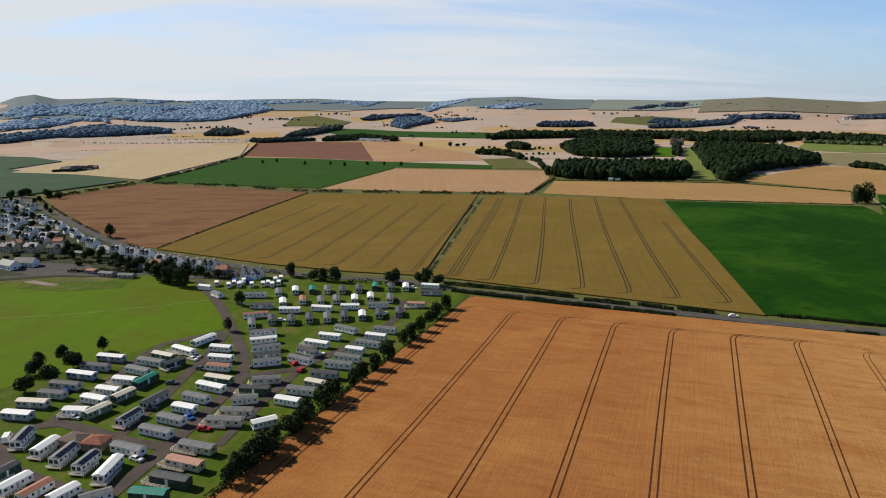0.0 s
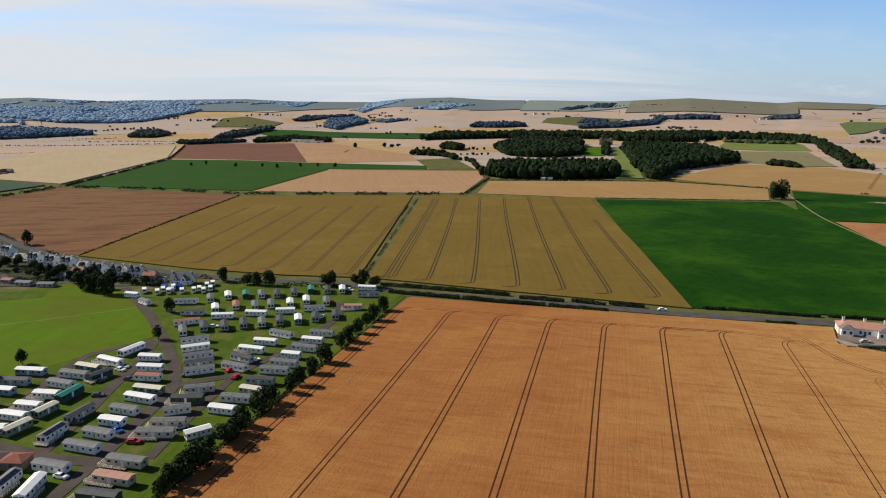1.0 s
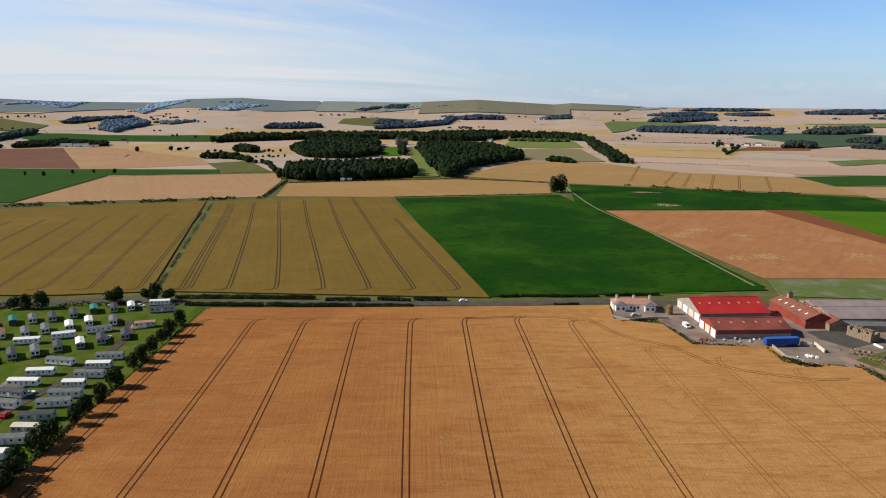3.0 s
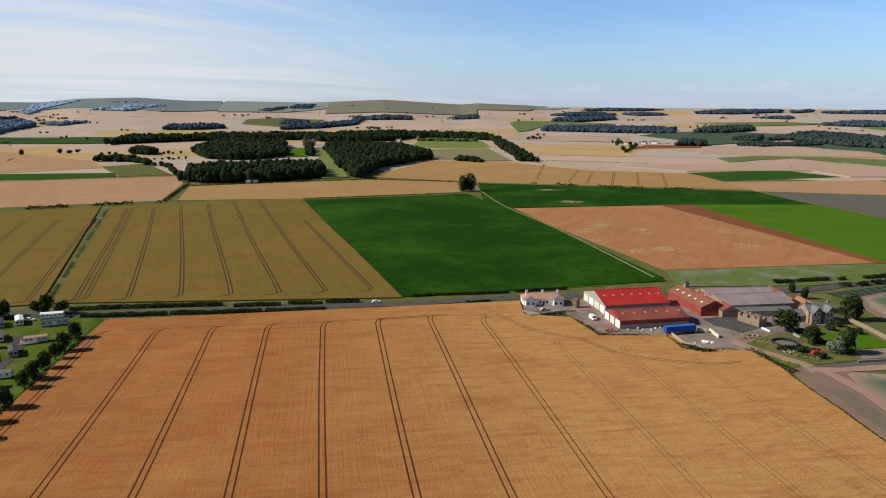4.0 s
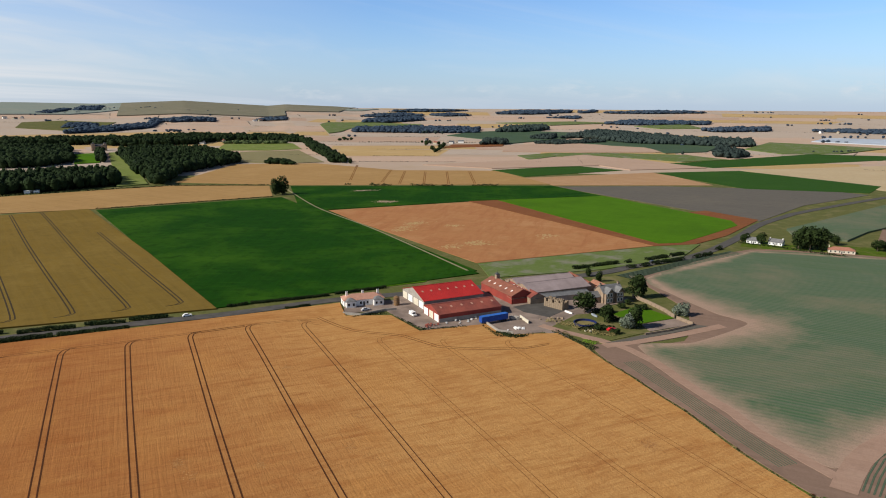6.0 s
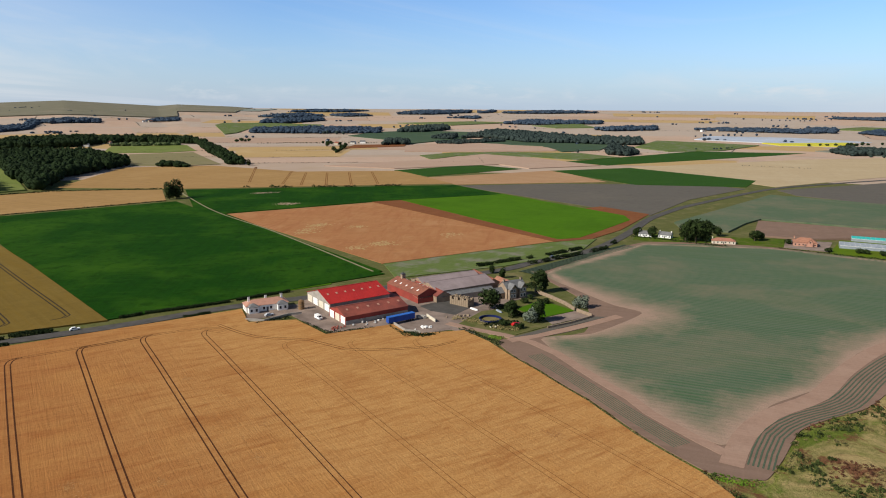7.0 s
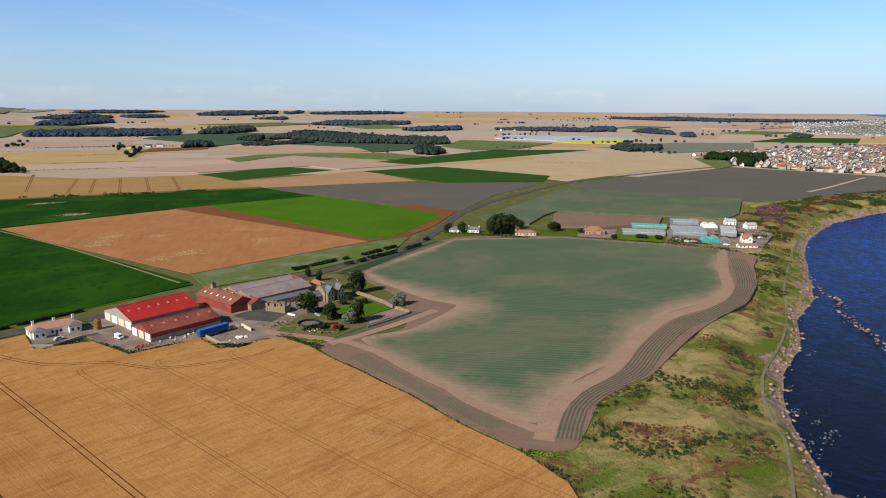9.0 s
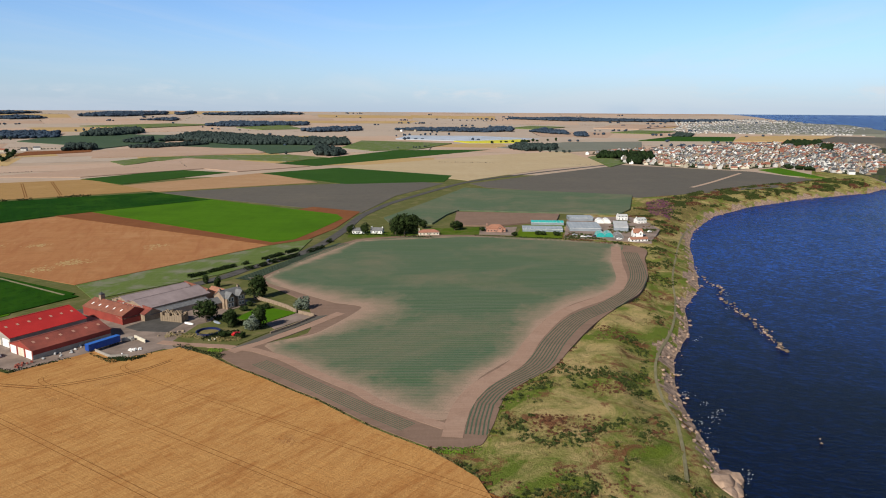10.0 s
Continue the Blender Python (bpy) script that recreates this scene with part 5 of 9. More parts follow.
# woods and copses
wood("dense dark broadleaf wood beside the grass avenue", "leaf_dark", 15, 6.9, [(-156.7, 924.8), (-154.1, 1000.2), (-139.4, 1040.7), (-67, 1063.9), (-2.6, 1084), (22.4, 1047.8), (25.6, 941.7), (-55.9, 900.3), (-120, 900)])
wood("dark block of mature estate woodland", "leaf_dark", 15, 9.2, [(-215.6, 1466.2), (-191.8, 1719.3), (-111.7, 1720.4), (-42.4, 1667.5), (-32.7, 1339.6), (-80.9, 1269.4), (-120.4, 1270.3), (-174.2, 1294.3)])
wood("dark mature wood spreading beyond the avenue", "leaf_dark", 15, 7.8, [(44.5, 1509.3), (107.5, 1586.4), (208.3, 1521.8), (224.5, 1365.7), (229, 1239), (156.7, 1127.2), (111.7, 1060.1), (79.5, 930.6), (67.1, 921.6), (56.7, 1084.5)])
wood("long belt of tall dark estate trees", "leaf_dark", 14, 9.2, [(-434.5, 1680.8), (-416.4, 1841.5), (-186.9, 1941), (18.2, 1951.9), (294.4, 1984.3), (273.4, 1835.8), (238.8, 1757.9), (141.3, 1740.3), (80.3, 1748.2), (30.3, 1777.7), (-9.2, 1826), (-258.1, 1797.6)])
wood("narrow belt of trees beside the grass avenue", "leaf_dark", 13, 6.4, [(7.1, 1352), (7.1, 1564), (19.7, 1565.9), (17.8, 1327.9)])
wood("narrow belt of trees beside the grass avenue", "leaf_dark", 13, 7.4, [(52.9, 1575.1), (59.8, 1576.9), (62, 1052.2), (53.9, 1074.6)])
wood("long belt of dark trees behind the pasture", "leaf_dark", 13, 8.6, [(154, 1855.6), (195.9, 1986.4), (382.7, 1969.2), (505.7, 1870.9), (482.9, 1704.9), (472.7, 1749.3), (357.6, 1841.6), (205, 1800.4)])
wood("row of small round paler trees along a lane", "leaf_round", 7, 10.6, [(282.7, 1751.3), (303, 1786.5), (441.1, 1755.4), (431.3, 1716.6)])
wood("line of dark round trees along a field edge", "leaf_dark", 12, 7.9, [(482.6, 1746.6), (506.8, 1783.4), (473.7, 1588.9), (447, 1415.1), (414, 1263.9), (404.9, 1180.5), (389.5, 1147.7), (371.5, 1166.3), (402.2, 1299.2), (417, 1424.2)])
wood("low clump of dark trees in a hedge", "leaf_dark", 7, 8.3, [(262.3, 1187.4), (280.1, 1234.6), (305.4, 1185.3), (300.1, 1149.5)])
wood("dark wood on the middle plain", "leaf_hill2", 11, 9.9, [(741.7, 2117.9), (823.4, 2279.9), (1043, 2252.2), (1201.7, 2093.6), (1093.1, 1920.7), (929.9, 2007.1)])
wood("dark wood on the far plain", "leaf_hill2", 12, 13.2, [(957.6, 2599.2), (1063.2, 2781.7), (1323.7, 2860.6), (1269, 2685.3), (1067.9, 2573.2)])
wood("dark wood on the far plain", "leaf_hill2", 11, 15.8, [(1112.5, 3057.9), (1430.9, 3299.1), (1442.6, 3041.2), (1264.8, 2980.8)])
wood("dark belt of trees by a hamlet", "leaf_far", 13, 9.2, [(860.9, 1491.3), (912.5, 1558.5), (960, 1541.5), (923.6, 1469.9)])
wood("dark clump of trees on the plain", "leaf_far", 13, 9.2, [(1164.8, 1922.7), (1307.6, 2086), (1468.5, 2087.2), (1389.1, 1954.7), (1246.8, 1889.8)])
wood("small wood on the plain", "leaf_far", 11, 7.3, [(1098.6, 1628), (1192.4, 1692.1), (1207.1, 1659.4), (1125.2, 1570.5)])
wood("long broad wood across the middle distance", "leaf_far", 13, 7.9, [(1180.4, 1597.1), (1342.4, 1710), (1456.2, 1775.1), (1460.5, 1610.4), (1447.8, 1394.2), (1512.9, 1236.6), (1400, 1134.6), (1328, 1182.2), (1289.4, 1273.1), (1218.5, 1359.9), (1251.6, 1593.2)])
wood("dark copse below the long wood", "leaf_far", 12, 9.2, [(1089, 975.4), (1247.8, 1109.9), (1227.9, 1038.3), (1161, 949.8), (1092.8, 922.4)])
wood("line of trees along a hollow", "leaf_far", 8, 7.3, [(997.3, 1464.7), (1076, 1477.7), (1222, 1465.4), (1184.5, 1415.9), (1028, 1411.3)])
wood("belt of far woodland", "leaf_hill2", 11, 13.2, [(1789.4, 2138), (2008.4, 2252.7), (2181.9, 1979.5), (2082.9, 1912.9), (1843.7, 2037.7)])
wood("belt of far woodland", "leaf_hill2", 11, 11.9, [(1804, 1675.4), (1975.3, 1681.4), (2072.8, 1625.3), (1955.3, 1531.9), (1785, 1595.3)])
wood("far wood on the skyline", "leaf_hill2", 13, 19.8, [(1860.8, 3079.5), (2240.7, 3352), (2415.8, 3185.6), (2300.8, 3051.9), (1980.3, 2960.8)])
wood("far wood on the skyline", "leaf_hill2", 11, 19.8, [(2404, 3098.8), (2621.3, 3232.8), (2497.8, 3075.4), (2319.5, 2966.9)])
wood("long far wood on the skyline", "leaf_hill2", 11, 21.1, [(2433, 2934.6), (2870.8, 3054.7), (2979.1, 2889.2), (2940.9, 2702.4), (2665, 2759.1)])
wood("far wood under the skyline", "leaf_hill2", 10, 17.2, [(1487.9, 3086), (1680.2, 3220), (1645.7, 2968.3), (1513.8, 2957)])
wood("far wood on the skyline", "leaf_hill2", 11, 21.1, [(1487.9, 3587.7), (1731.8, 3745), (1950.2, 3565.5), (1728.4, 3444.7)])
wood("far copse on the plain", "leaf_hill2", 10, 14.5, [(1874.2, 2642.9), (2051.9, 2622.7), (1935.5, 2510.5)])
wood("plantation covering the hill, tinted blue with painted haze", "leaf_hill", 12, 14.0, [(-2212.7, 2064.1), (-2494.4, 2514.7), (-2220.7, 2556.1), (-2277.3, 2895.8), (-1924.4, 2995), (-1670.9, 2696.2), (-1584.8, 2383.1), (-1533, 2095), (-1692.2, 1915.6), (-1894.6, 1954.4)])
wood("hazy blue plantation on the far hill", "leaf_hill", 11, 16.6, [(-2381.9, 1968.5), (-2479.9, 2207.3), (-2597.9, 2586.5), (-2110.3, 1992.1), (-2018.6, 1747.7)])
wood("plantation along the skyline, tinted blue with painted haze", "leaf_hill", 10, 19.8, [(-2567.3, 2588.9), (-2678.9, 2848.1), (-2809.9, 3629.4), (-2206.2, 3493.7), (-1837.8, 3410.3), (-1955.7, 3043.9), (-2359.8, 3001.4)])
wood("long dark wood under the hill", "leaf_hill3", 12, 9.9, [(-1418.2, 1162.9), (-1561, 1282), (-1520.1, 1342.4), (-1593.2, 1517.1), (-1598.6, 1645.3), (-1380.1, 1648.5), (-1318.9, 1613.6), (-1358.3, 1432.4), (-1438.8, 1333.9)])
wood("wood under the hill, tinted blue-grey with painted haze", "leaf_hill", 11, 11.4, [(-1777.5, 1462.8), (-1969.3, 1623.2), (-1945.2, 1811.4), (-1818.6, 1899.9), (-1659.7, 1736.4), (-1812.3, 1751), (-1688.2, 1493.5)])
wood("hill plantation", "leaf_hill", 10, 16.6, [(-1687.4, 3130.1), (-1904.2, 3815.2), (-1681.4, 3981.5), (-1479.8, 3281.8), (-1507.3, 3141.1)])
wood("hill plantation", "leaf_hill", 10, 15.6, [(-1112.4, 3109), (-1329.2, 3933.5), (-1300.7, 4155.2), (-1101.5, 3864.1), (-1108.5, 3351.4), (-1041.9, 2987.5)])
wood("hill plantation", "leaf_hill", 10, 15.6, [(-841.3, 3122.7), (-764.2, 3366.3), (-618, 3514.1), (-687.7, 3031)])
wood("dark wood on the slope", "leaf_hill2", 10, 14.5, [(-1084.5, 2352), (-1141.8, 2585.1), (-981.1, 2741.7), (-1040.6, 2517.4), (-1046.8, 2369)])
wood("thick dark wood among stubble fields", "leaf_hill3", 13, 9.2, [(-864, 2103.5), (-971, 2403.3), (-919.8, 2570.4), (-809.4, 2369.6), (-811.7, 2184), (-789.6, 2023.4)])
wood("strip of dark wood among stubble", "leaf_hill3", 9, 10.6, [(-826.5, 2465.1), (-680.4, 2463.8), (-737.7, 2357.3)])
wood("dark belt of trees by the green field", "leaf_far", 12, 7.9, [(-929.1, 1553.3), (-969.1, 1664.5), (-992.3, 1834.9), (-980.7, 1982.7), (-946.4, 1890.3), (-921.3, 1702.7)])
wood("dark trees behind a white farm", "leaf_dark", 9, 7.3, [(-797.3, 1506), (-830, 1592.7), (-778.1, 1685), (-661, 1641.9), (-632.7, 1571.4), (-728.8, 1577.8)])
wood("clump of trees in the hedgerow", "leaf_dark", 11, 9.2, [(-325.6, 1431.4), (-338.4, 1527), (-278.5, 1461.7), (-273.5, 1399.5)])
wood("thick hedgerow of dark trees", "leaf_dark", 9, 8.3, [(-349.7, 1268.7), (-352.4, 1311.5), (-310.5, 1326.1), (-258.5, 1239.3), (-237.6, 1168.1), (-253, 1189.4), (-294, 1256)])
wood("wood along a ridge field", "leaf_hill2", 12, 9.9, [(-404.4, 2189), (-409.9, 2320.1), (-267.6, 2377), (-238.5, 2279.6), (-318.4, 2209.2)])
wood("dark copse among stubble fields", "leaf_far", 11, 8.6, [(-1181.4, 1566.5), (-1245.3, 1698.4), (-1216.8, 1753.1), (-1119, 1650.4), (-1115.3, 1567.8)])
wood("dark trees sheltering a farm on the plain", "leaf_dark", 4, 8.3, [(-820.3, 750.8), (-834.5, 770.8), (-819.4, 792.5), (-813.5, 812.9), (-797.9, 800.2), (-801.6, 765)])
wood("clump of trees by the straw field", "leaf_far", 8, 7.3, [(-954.3, 1428.6), (-960.9, 1462.6), (-877.1, 1532.8), (-820.9, 1516), (-909.9, 1407.5)])
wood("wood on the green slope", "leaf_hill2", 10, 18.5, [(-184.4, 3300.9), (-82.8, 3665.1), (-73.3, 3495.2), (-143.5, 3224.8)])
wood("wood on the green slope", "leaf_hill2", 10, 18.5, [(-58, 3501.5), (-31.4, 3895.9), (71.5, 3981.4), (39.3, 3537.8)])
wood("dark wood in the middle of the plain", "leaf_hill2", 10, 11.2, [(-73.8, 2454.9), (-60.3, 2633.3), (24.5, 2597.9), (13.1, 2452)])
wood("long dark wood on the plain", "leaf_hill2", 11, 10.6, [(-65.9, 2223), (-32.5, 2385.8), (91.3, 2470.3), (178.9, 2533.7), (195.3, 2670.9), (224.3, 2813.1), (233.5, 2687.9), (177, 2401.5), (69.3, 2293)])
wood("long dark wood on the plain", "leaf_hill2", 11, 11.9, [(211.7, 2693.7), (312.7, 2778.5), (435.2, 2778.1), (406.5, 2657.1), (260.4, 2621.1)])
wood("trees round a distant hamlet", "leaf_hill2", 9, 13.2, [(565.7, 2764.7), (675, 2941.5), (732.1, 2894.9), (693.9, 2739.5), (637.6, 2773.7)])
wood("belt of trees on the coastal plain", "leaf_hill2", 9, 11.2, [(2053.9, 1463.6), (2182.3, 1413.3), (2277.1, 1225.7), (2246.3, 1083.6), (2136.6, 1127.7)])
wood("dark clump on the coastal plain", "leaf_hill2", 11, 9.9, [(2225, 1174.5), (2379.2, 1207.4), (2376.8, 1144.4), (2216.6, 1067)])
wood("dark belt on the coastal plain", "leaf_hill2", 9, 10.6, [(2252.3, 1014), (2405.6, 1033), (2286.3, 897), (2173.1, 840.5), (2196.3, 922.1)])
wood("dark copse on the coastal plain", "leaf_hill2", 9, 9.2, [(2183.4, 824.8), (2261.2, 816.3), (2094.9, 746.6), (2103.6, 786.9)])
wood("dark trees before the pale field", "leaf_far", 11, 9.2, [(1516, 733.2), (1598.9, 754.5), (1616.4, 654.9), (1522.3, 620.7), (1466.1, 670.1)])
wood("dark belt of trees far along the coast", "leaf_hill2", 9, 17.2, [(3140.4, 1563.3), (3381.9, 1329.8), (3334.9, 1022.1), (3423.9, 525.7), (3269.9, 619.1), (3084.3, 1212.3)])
wood("dark copse behind the town", "leaf_far", 9, 8.6, [(2223.7, 521.6), (2382.1, 537.4), (2342.9, 482.2), (2222.2, 463.5)])
wood("dark trees at the edge of town", "leaf_dark", 12, 9.2, [(1255.2, 367.7), (1461.6, 424.4), (1468.2, 385.6), (1349.7, 348.6), (1252.5, 348.3)])
wood("dark trees round a white house", "leaf_dark", 10, 7.3, [(1346.7, 456.7), (1444.3, 480.2), (1472.4, 437.3), (1381.8, 405.4)])
wood("dark trees between the town houses", "leaf_dark", 11, 9.2, [(1987.5, 184.3), (2088.8, 173.6), (2097.3, 106.8), (1985.6, 97.9), (1936.4, 147.4)])
wood("dark trees round the church", "leaf_dark", 12, 9.2, [(1859.8, 90.9), (1990, 88.2), (1952.6, 74), (1792.8, 67)])
wood("bushes above the town shore", "leaf_dark", 6, 7.4, [(1295, 113.9), (1339.7, 107.5), (1324.1, 71.7), (1272, 71.8)])

# rows of trees
tree_row("hedgerow trees along a lane", "leaf_dark", 9, 24, [(-525.9, 1438.9), (-486.5, 1450.6), (-456.8, 1460.2), (-422, 1501.8)])
tree_row("hedgerow trees between stubble fields", "leaf_dark", 6, 12, [(-384.1, 1429.3), (-328.6, 1428.7), (-252.5, 1438), (-197.6, 1422.3)])
tree_row("hedgerow trees between stubble fields", "leaf_dark", 5, 9, [(-259.6, 1296.3), (-201.4, 1300.5)])
tree_row("bushes along the ditch", "leaf_dark", 8, 9, [(-233.9, 1168.8), (-213.8, 1140.1), (-199.2, 1112.3), (-176.3, 1018.9)])
tree_row("thin line of bushes beyond the straw field", "leaf_far", 2.6, 5, [(-1274.1, 1248.7), (-1156, 1284.4), (-954.3, 1428.6)])
tree_row("thin line of bushes on the plain", "leaf_far", 2.6, 5, [(-1253.8, 1454.1), (-1199.9, 1516.7), (-1192, 1540.7)])
tree_row("thin line of bushes on the plain", "leaf_far", 2.6, 5, [(-1181.9, 1389.3), (-1099.7, 1452.7), (-970.7, 1477.7)])
tree_row("scattered trees on the plain", "leaf_far", 7, 16, [(-1389.4, 1703.2), (-1377.6, 1796.6), (-1291.6, 1847.2)])
tree_row("scattered trees on the plain", "leaf_far", 8, 20, [(-1390.5, 2159), (-1332.3, 2214.1), (-1248.1, 2186.9)])
tree_row("scattered trees on the plain", "leaf_far", 7, 30, [(-1118.2, 2012.2), (-1034.7, 2067.6)])
tree_row("trees along the ridge field", "leaf_far", 8, 22, [(-1345.3, 2469.3), (-1306.4, 2613.7), (-1243.4, 2588.9)])
tree_row("row of trees in a hedge", "leaf_dark", 10, 11, [(576.8, 1770.4), (610.3, 1788.8), (643.5, 1781.3)])
tree_row("row of small bushes in a hedge", "leaf_dark", 2.6, 5, [(610.8, 1699.6), (695.9, 1675.2), (768.5, 1629.9), (899.3, 1563.9)])
tree_row("trees round a small farm", "leaf_dark", 8, 12, [(764.6, 1631.8), (771.6, 1564), (786.8, 1538.5), (686.4, 1376.4), (645.5, 1320.7)])
tree_row("trees along a lane", "leaf_far", 10, 18, [(929.9, 2007.1), (964.5, 1937.2), (980.8, 1931.2)])
tree_row("lone dark trees in the green field", "leaf_far", 8, 20, [(1089.8, 1059.5), (1081.3, 1048.3)])
tree_row("small trees across the far plain", "leaf_hill2", 9, 20, [(1286.2, 2162.4), (1358.4, 2167.5)])
tree_row("trees round far farms", "leaf_hill2", 7, 24, [(1683.4, 2069.9), (1850.8, 2074.4), (1938.5, 2028.8)])
tree_row("hedgerow trees by the yellow field", "leaf_dark", 8, 15, [(1680.9, 872.8), (1692.5, 854.6), (1739.7, 826.4), (1750.7, 807.6), (1812.1, 802.8), (1873.1, 751)])
tree_row("hedgerow trees before the town", "leaf_far", 6, 17, [(1470.6, 730.4), (1470.7, 698.1), (1463.9, 640.8), (1480.4, 552.2)])
tree_row("hedgerow trees on the coastal plain", "leaf_hill2", 7, 18, [(1780.3, 1258.1), (1870.2, 1232.8), (1960.7, 1159.8)])
tree_row("bushes on the coastal plain", "leaf_far", 5, 9, [(1358.8, 960.5), (1407.6, 928), (1474.8, 938.3)])
tree_row("trees along a far lane", "leaf_hill2", 6, 22, [(2400.7, 835.6), (2484.6, 759.3)])
tree_row("far hedgerow trees", "leaf_hill2", 6, 25, [(2826.3, 1672.3), (2875.6, 1518.7), (3043.3, 1484.5)])


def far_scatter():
    """Small hedgerow trees, single or in short rows, over the far plain."""
    rng = np.random.default_rng(77)
    Q = []
    for _ in range(150):
        deg, r = rng.uniform(-90, 50), 1700 * (4200 / 1700) ** rng.uniform(0, 1) ** 0.8
        az = radians(deg)
        k = int(rng.choice([1, 2, 5, 9], p=[0.4, 0.3, 0.2, 0.1]))
        a = az + rng.normal(0, 0.25)
        along = rng.uniform(-0.5, 0.5, k) * k * 14
        Q.append(np.stack([-math.sin(az) * r + along * math.cos(a), math.cos(az) * r + along * math.sin(a)], 1))
    Q = np.concatenate(Q)
    Q = Q[inland(Q[:, 0], Q[:, 1]) > 30]
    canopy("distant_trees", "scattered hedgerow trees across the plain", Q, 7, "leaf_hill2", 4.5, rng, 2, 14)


far_scatter()


def far_fields():
    """Pale stubble fields of slightly different tone out to the hills, and the hedges between them."""
    rng = np.random.default_rng(21)
    kinds, odds = ["tan", "straw", "pink", "hazed_stubble"], [0.32, 0.14, 0.16, 0.38]
    sets = {k: ([], []) for k in kinds}
    lines = []
    r = 1250.0
    while r < 4800:
        dr = r * rng.uniform(0.07, 0.13)
        az = -94.0 + rng.uniform(0, 4)
        while az < 56:
            da = math.degrees(rng.uniform(200, 560) / r)
            jr = rng.uniform(-0.22, 0.22, 4) * dr
            C = [(r + jr[0], az), (r + jr[1], az + da), (r + dr + jr[2], az + da + rng.uniform(-1, 1)), (r + dr + jr[3], az + rng.uniform(-1, 1))]
            C = [(-math.sin(radians(a)) * q, math.cos(radians(a)) * q) for q, a in C]
            az += da
            k = rng.choice(kinds, p=odds)
            if min(inland(np.array([c[0] for c in C]), np.array([c[1] for c in C]))) < 25:
                continue
            V, Fc = sets[k]
            n, m_ = 6, 5
            base = len(V)
            lift = rng.uniform(0.02, 0.08)
            for i in range(n + 1):
                for j in range(m_ + 1):
                    u, w = i / n, j / m_
                    x = (C[0][0] * (1 - u) + C[1][0] * u) * (1 - w) + (C[3][0] * (1 - u) + C[2][0] * u) * w
                    y = (C[0][1] * (1 - u) + C[1][1] * u) * (1 - w) + (C[3][1] * (1 - u) + C[2][1] * u) * w
                    V.append((x, y, lift))
            Fc += [(base + i * (m_ + 1) + j, base + (i + 1) * (m_ + 1) + j, base + (i + 1) * (m_ + 1) + j + 1, base + i * (m_ + 1) + j + 1) for i in range(n) for j in range(m_)]
            if rng.uniform() < 0.4:
                lines.append((C[0], C[1]))
            if rng.uniform() < 0.25:
                lines.append((C[1], C[2]))
        r += dr
    for k, (V, Fc) in sets.items():
        A = np.array(V)
        A[:, 2] += plateau(A[:, 0], A[:, 1]) + 0.05
        tagged(mesh_object("distant_fields", A, Fc, M[k]), "patchwork of distant stubble fields", "fields", kind="stuff")
    out = []
    for (ax, ay), (bx, by) in lines:
        L = math.hypot(bx - ax, by - ay)
        q = math.hypot(ax, ay)
        n = int(L * 0.5 * 1600 / q) + 4
        u = rng.uniform(0, 1, n)
        u = u[(np.sin(u * L * 0.02 + ax) > -0.3)]
        X, Y = ax + (bx - ax) * u + rng.normal(0, 0.8, len(u)), ay + (by - ay) * u + rng.normal(0, 0.8, len(u))
        C = np.stack([X, Y, plateau(X, Y) + rng.uniform(0.2, 1.0, len(u))], 1)
        out.append(leaves(C, np.tile([0, -0.6, 0.8], (len(u), 1)), 1.0 + q / 2600, rng))
    me = cloud_mesh("distant_hedges", np.concatenate(out), M["leaf_far"])
    tagged(new("distant_hedges", me), "dark hedges between distant fields", "hedges", kind="stuff")


far_fields()

# ---- trees ----
TREES = {
    "oak": tree_model("tree", "broad dark green broadleaf tree", 10, 4.9, 1, n=1300, size=1.1, clear=0.05),
    "round": tree_model("tree", "round dense dark tree", 10, 4.4, 2, n=1300, size=1.05, clear=0.05),
    "thin": tree_model("tree", "small windswept roadside tree", 8, 3.1, 3, n=900, size=0.8, clear=0.12),
    "tall": tree_model("tree", "tall dark tree with an uneven crown", 12, 4.0, 4, n=1200, size=1.1, clear=0.05),
    "silver": tree_model("tree", "silver-grey leaved bushy tree", 8, 3.8, 5, "leaf_silver", 1100, 0.75, 0.08),
    "bush": tree_model("bush", "low rounded garden bush", 3, 2.2, 6, n=420, size=0.6, clear=0.0),
}
BASE_H = {"oak": 10, "round": 10, "thin": 8, "tall": 12, "silver": 8, "bush": 3}
placed = set()


def plant(kind, h, spots, group=""):
    for i, (x, y) in enumerate(spots):
        k = h * (0.9 + 0.2 * ((i * 37 % 10) / 10)) / BASE_H[kind]
        m = at(x, y, (i * 73 + len(placed) * 31) % 360, scale=k)
        if kind not in placed:
            placed.add(kind)
            t = TREES[kind]
            t.matrix_basis = m
        else:
            t = copy_thing(TREES[kind], m)
            t.matrix_basis = m
        if group:
            t["group"] = group


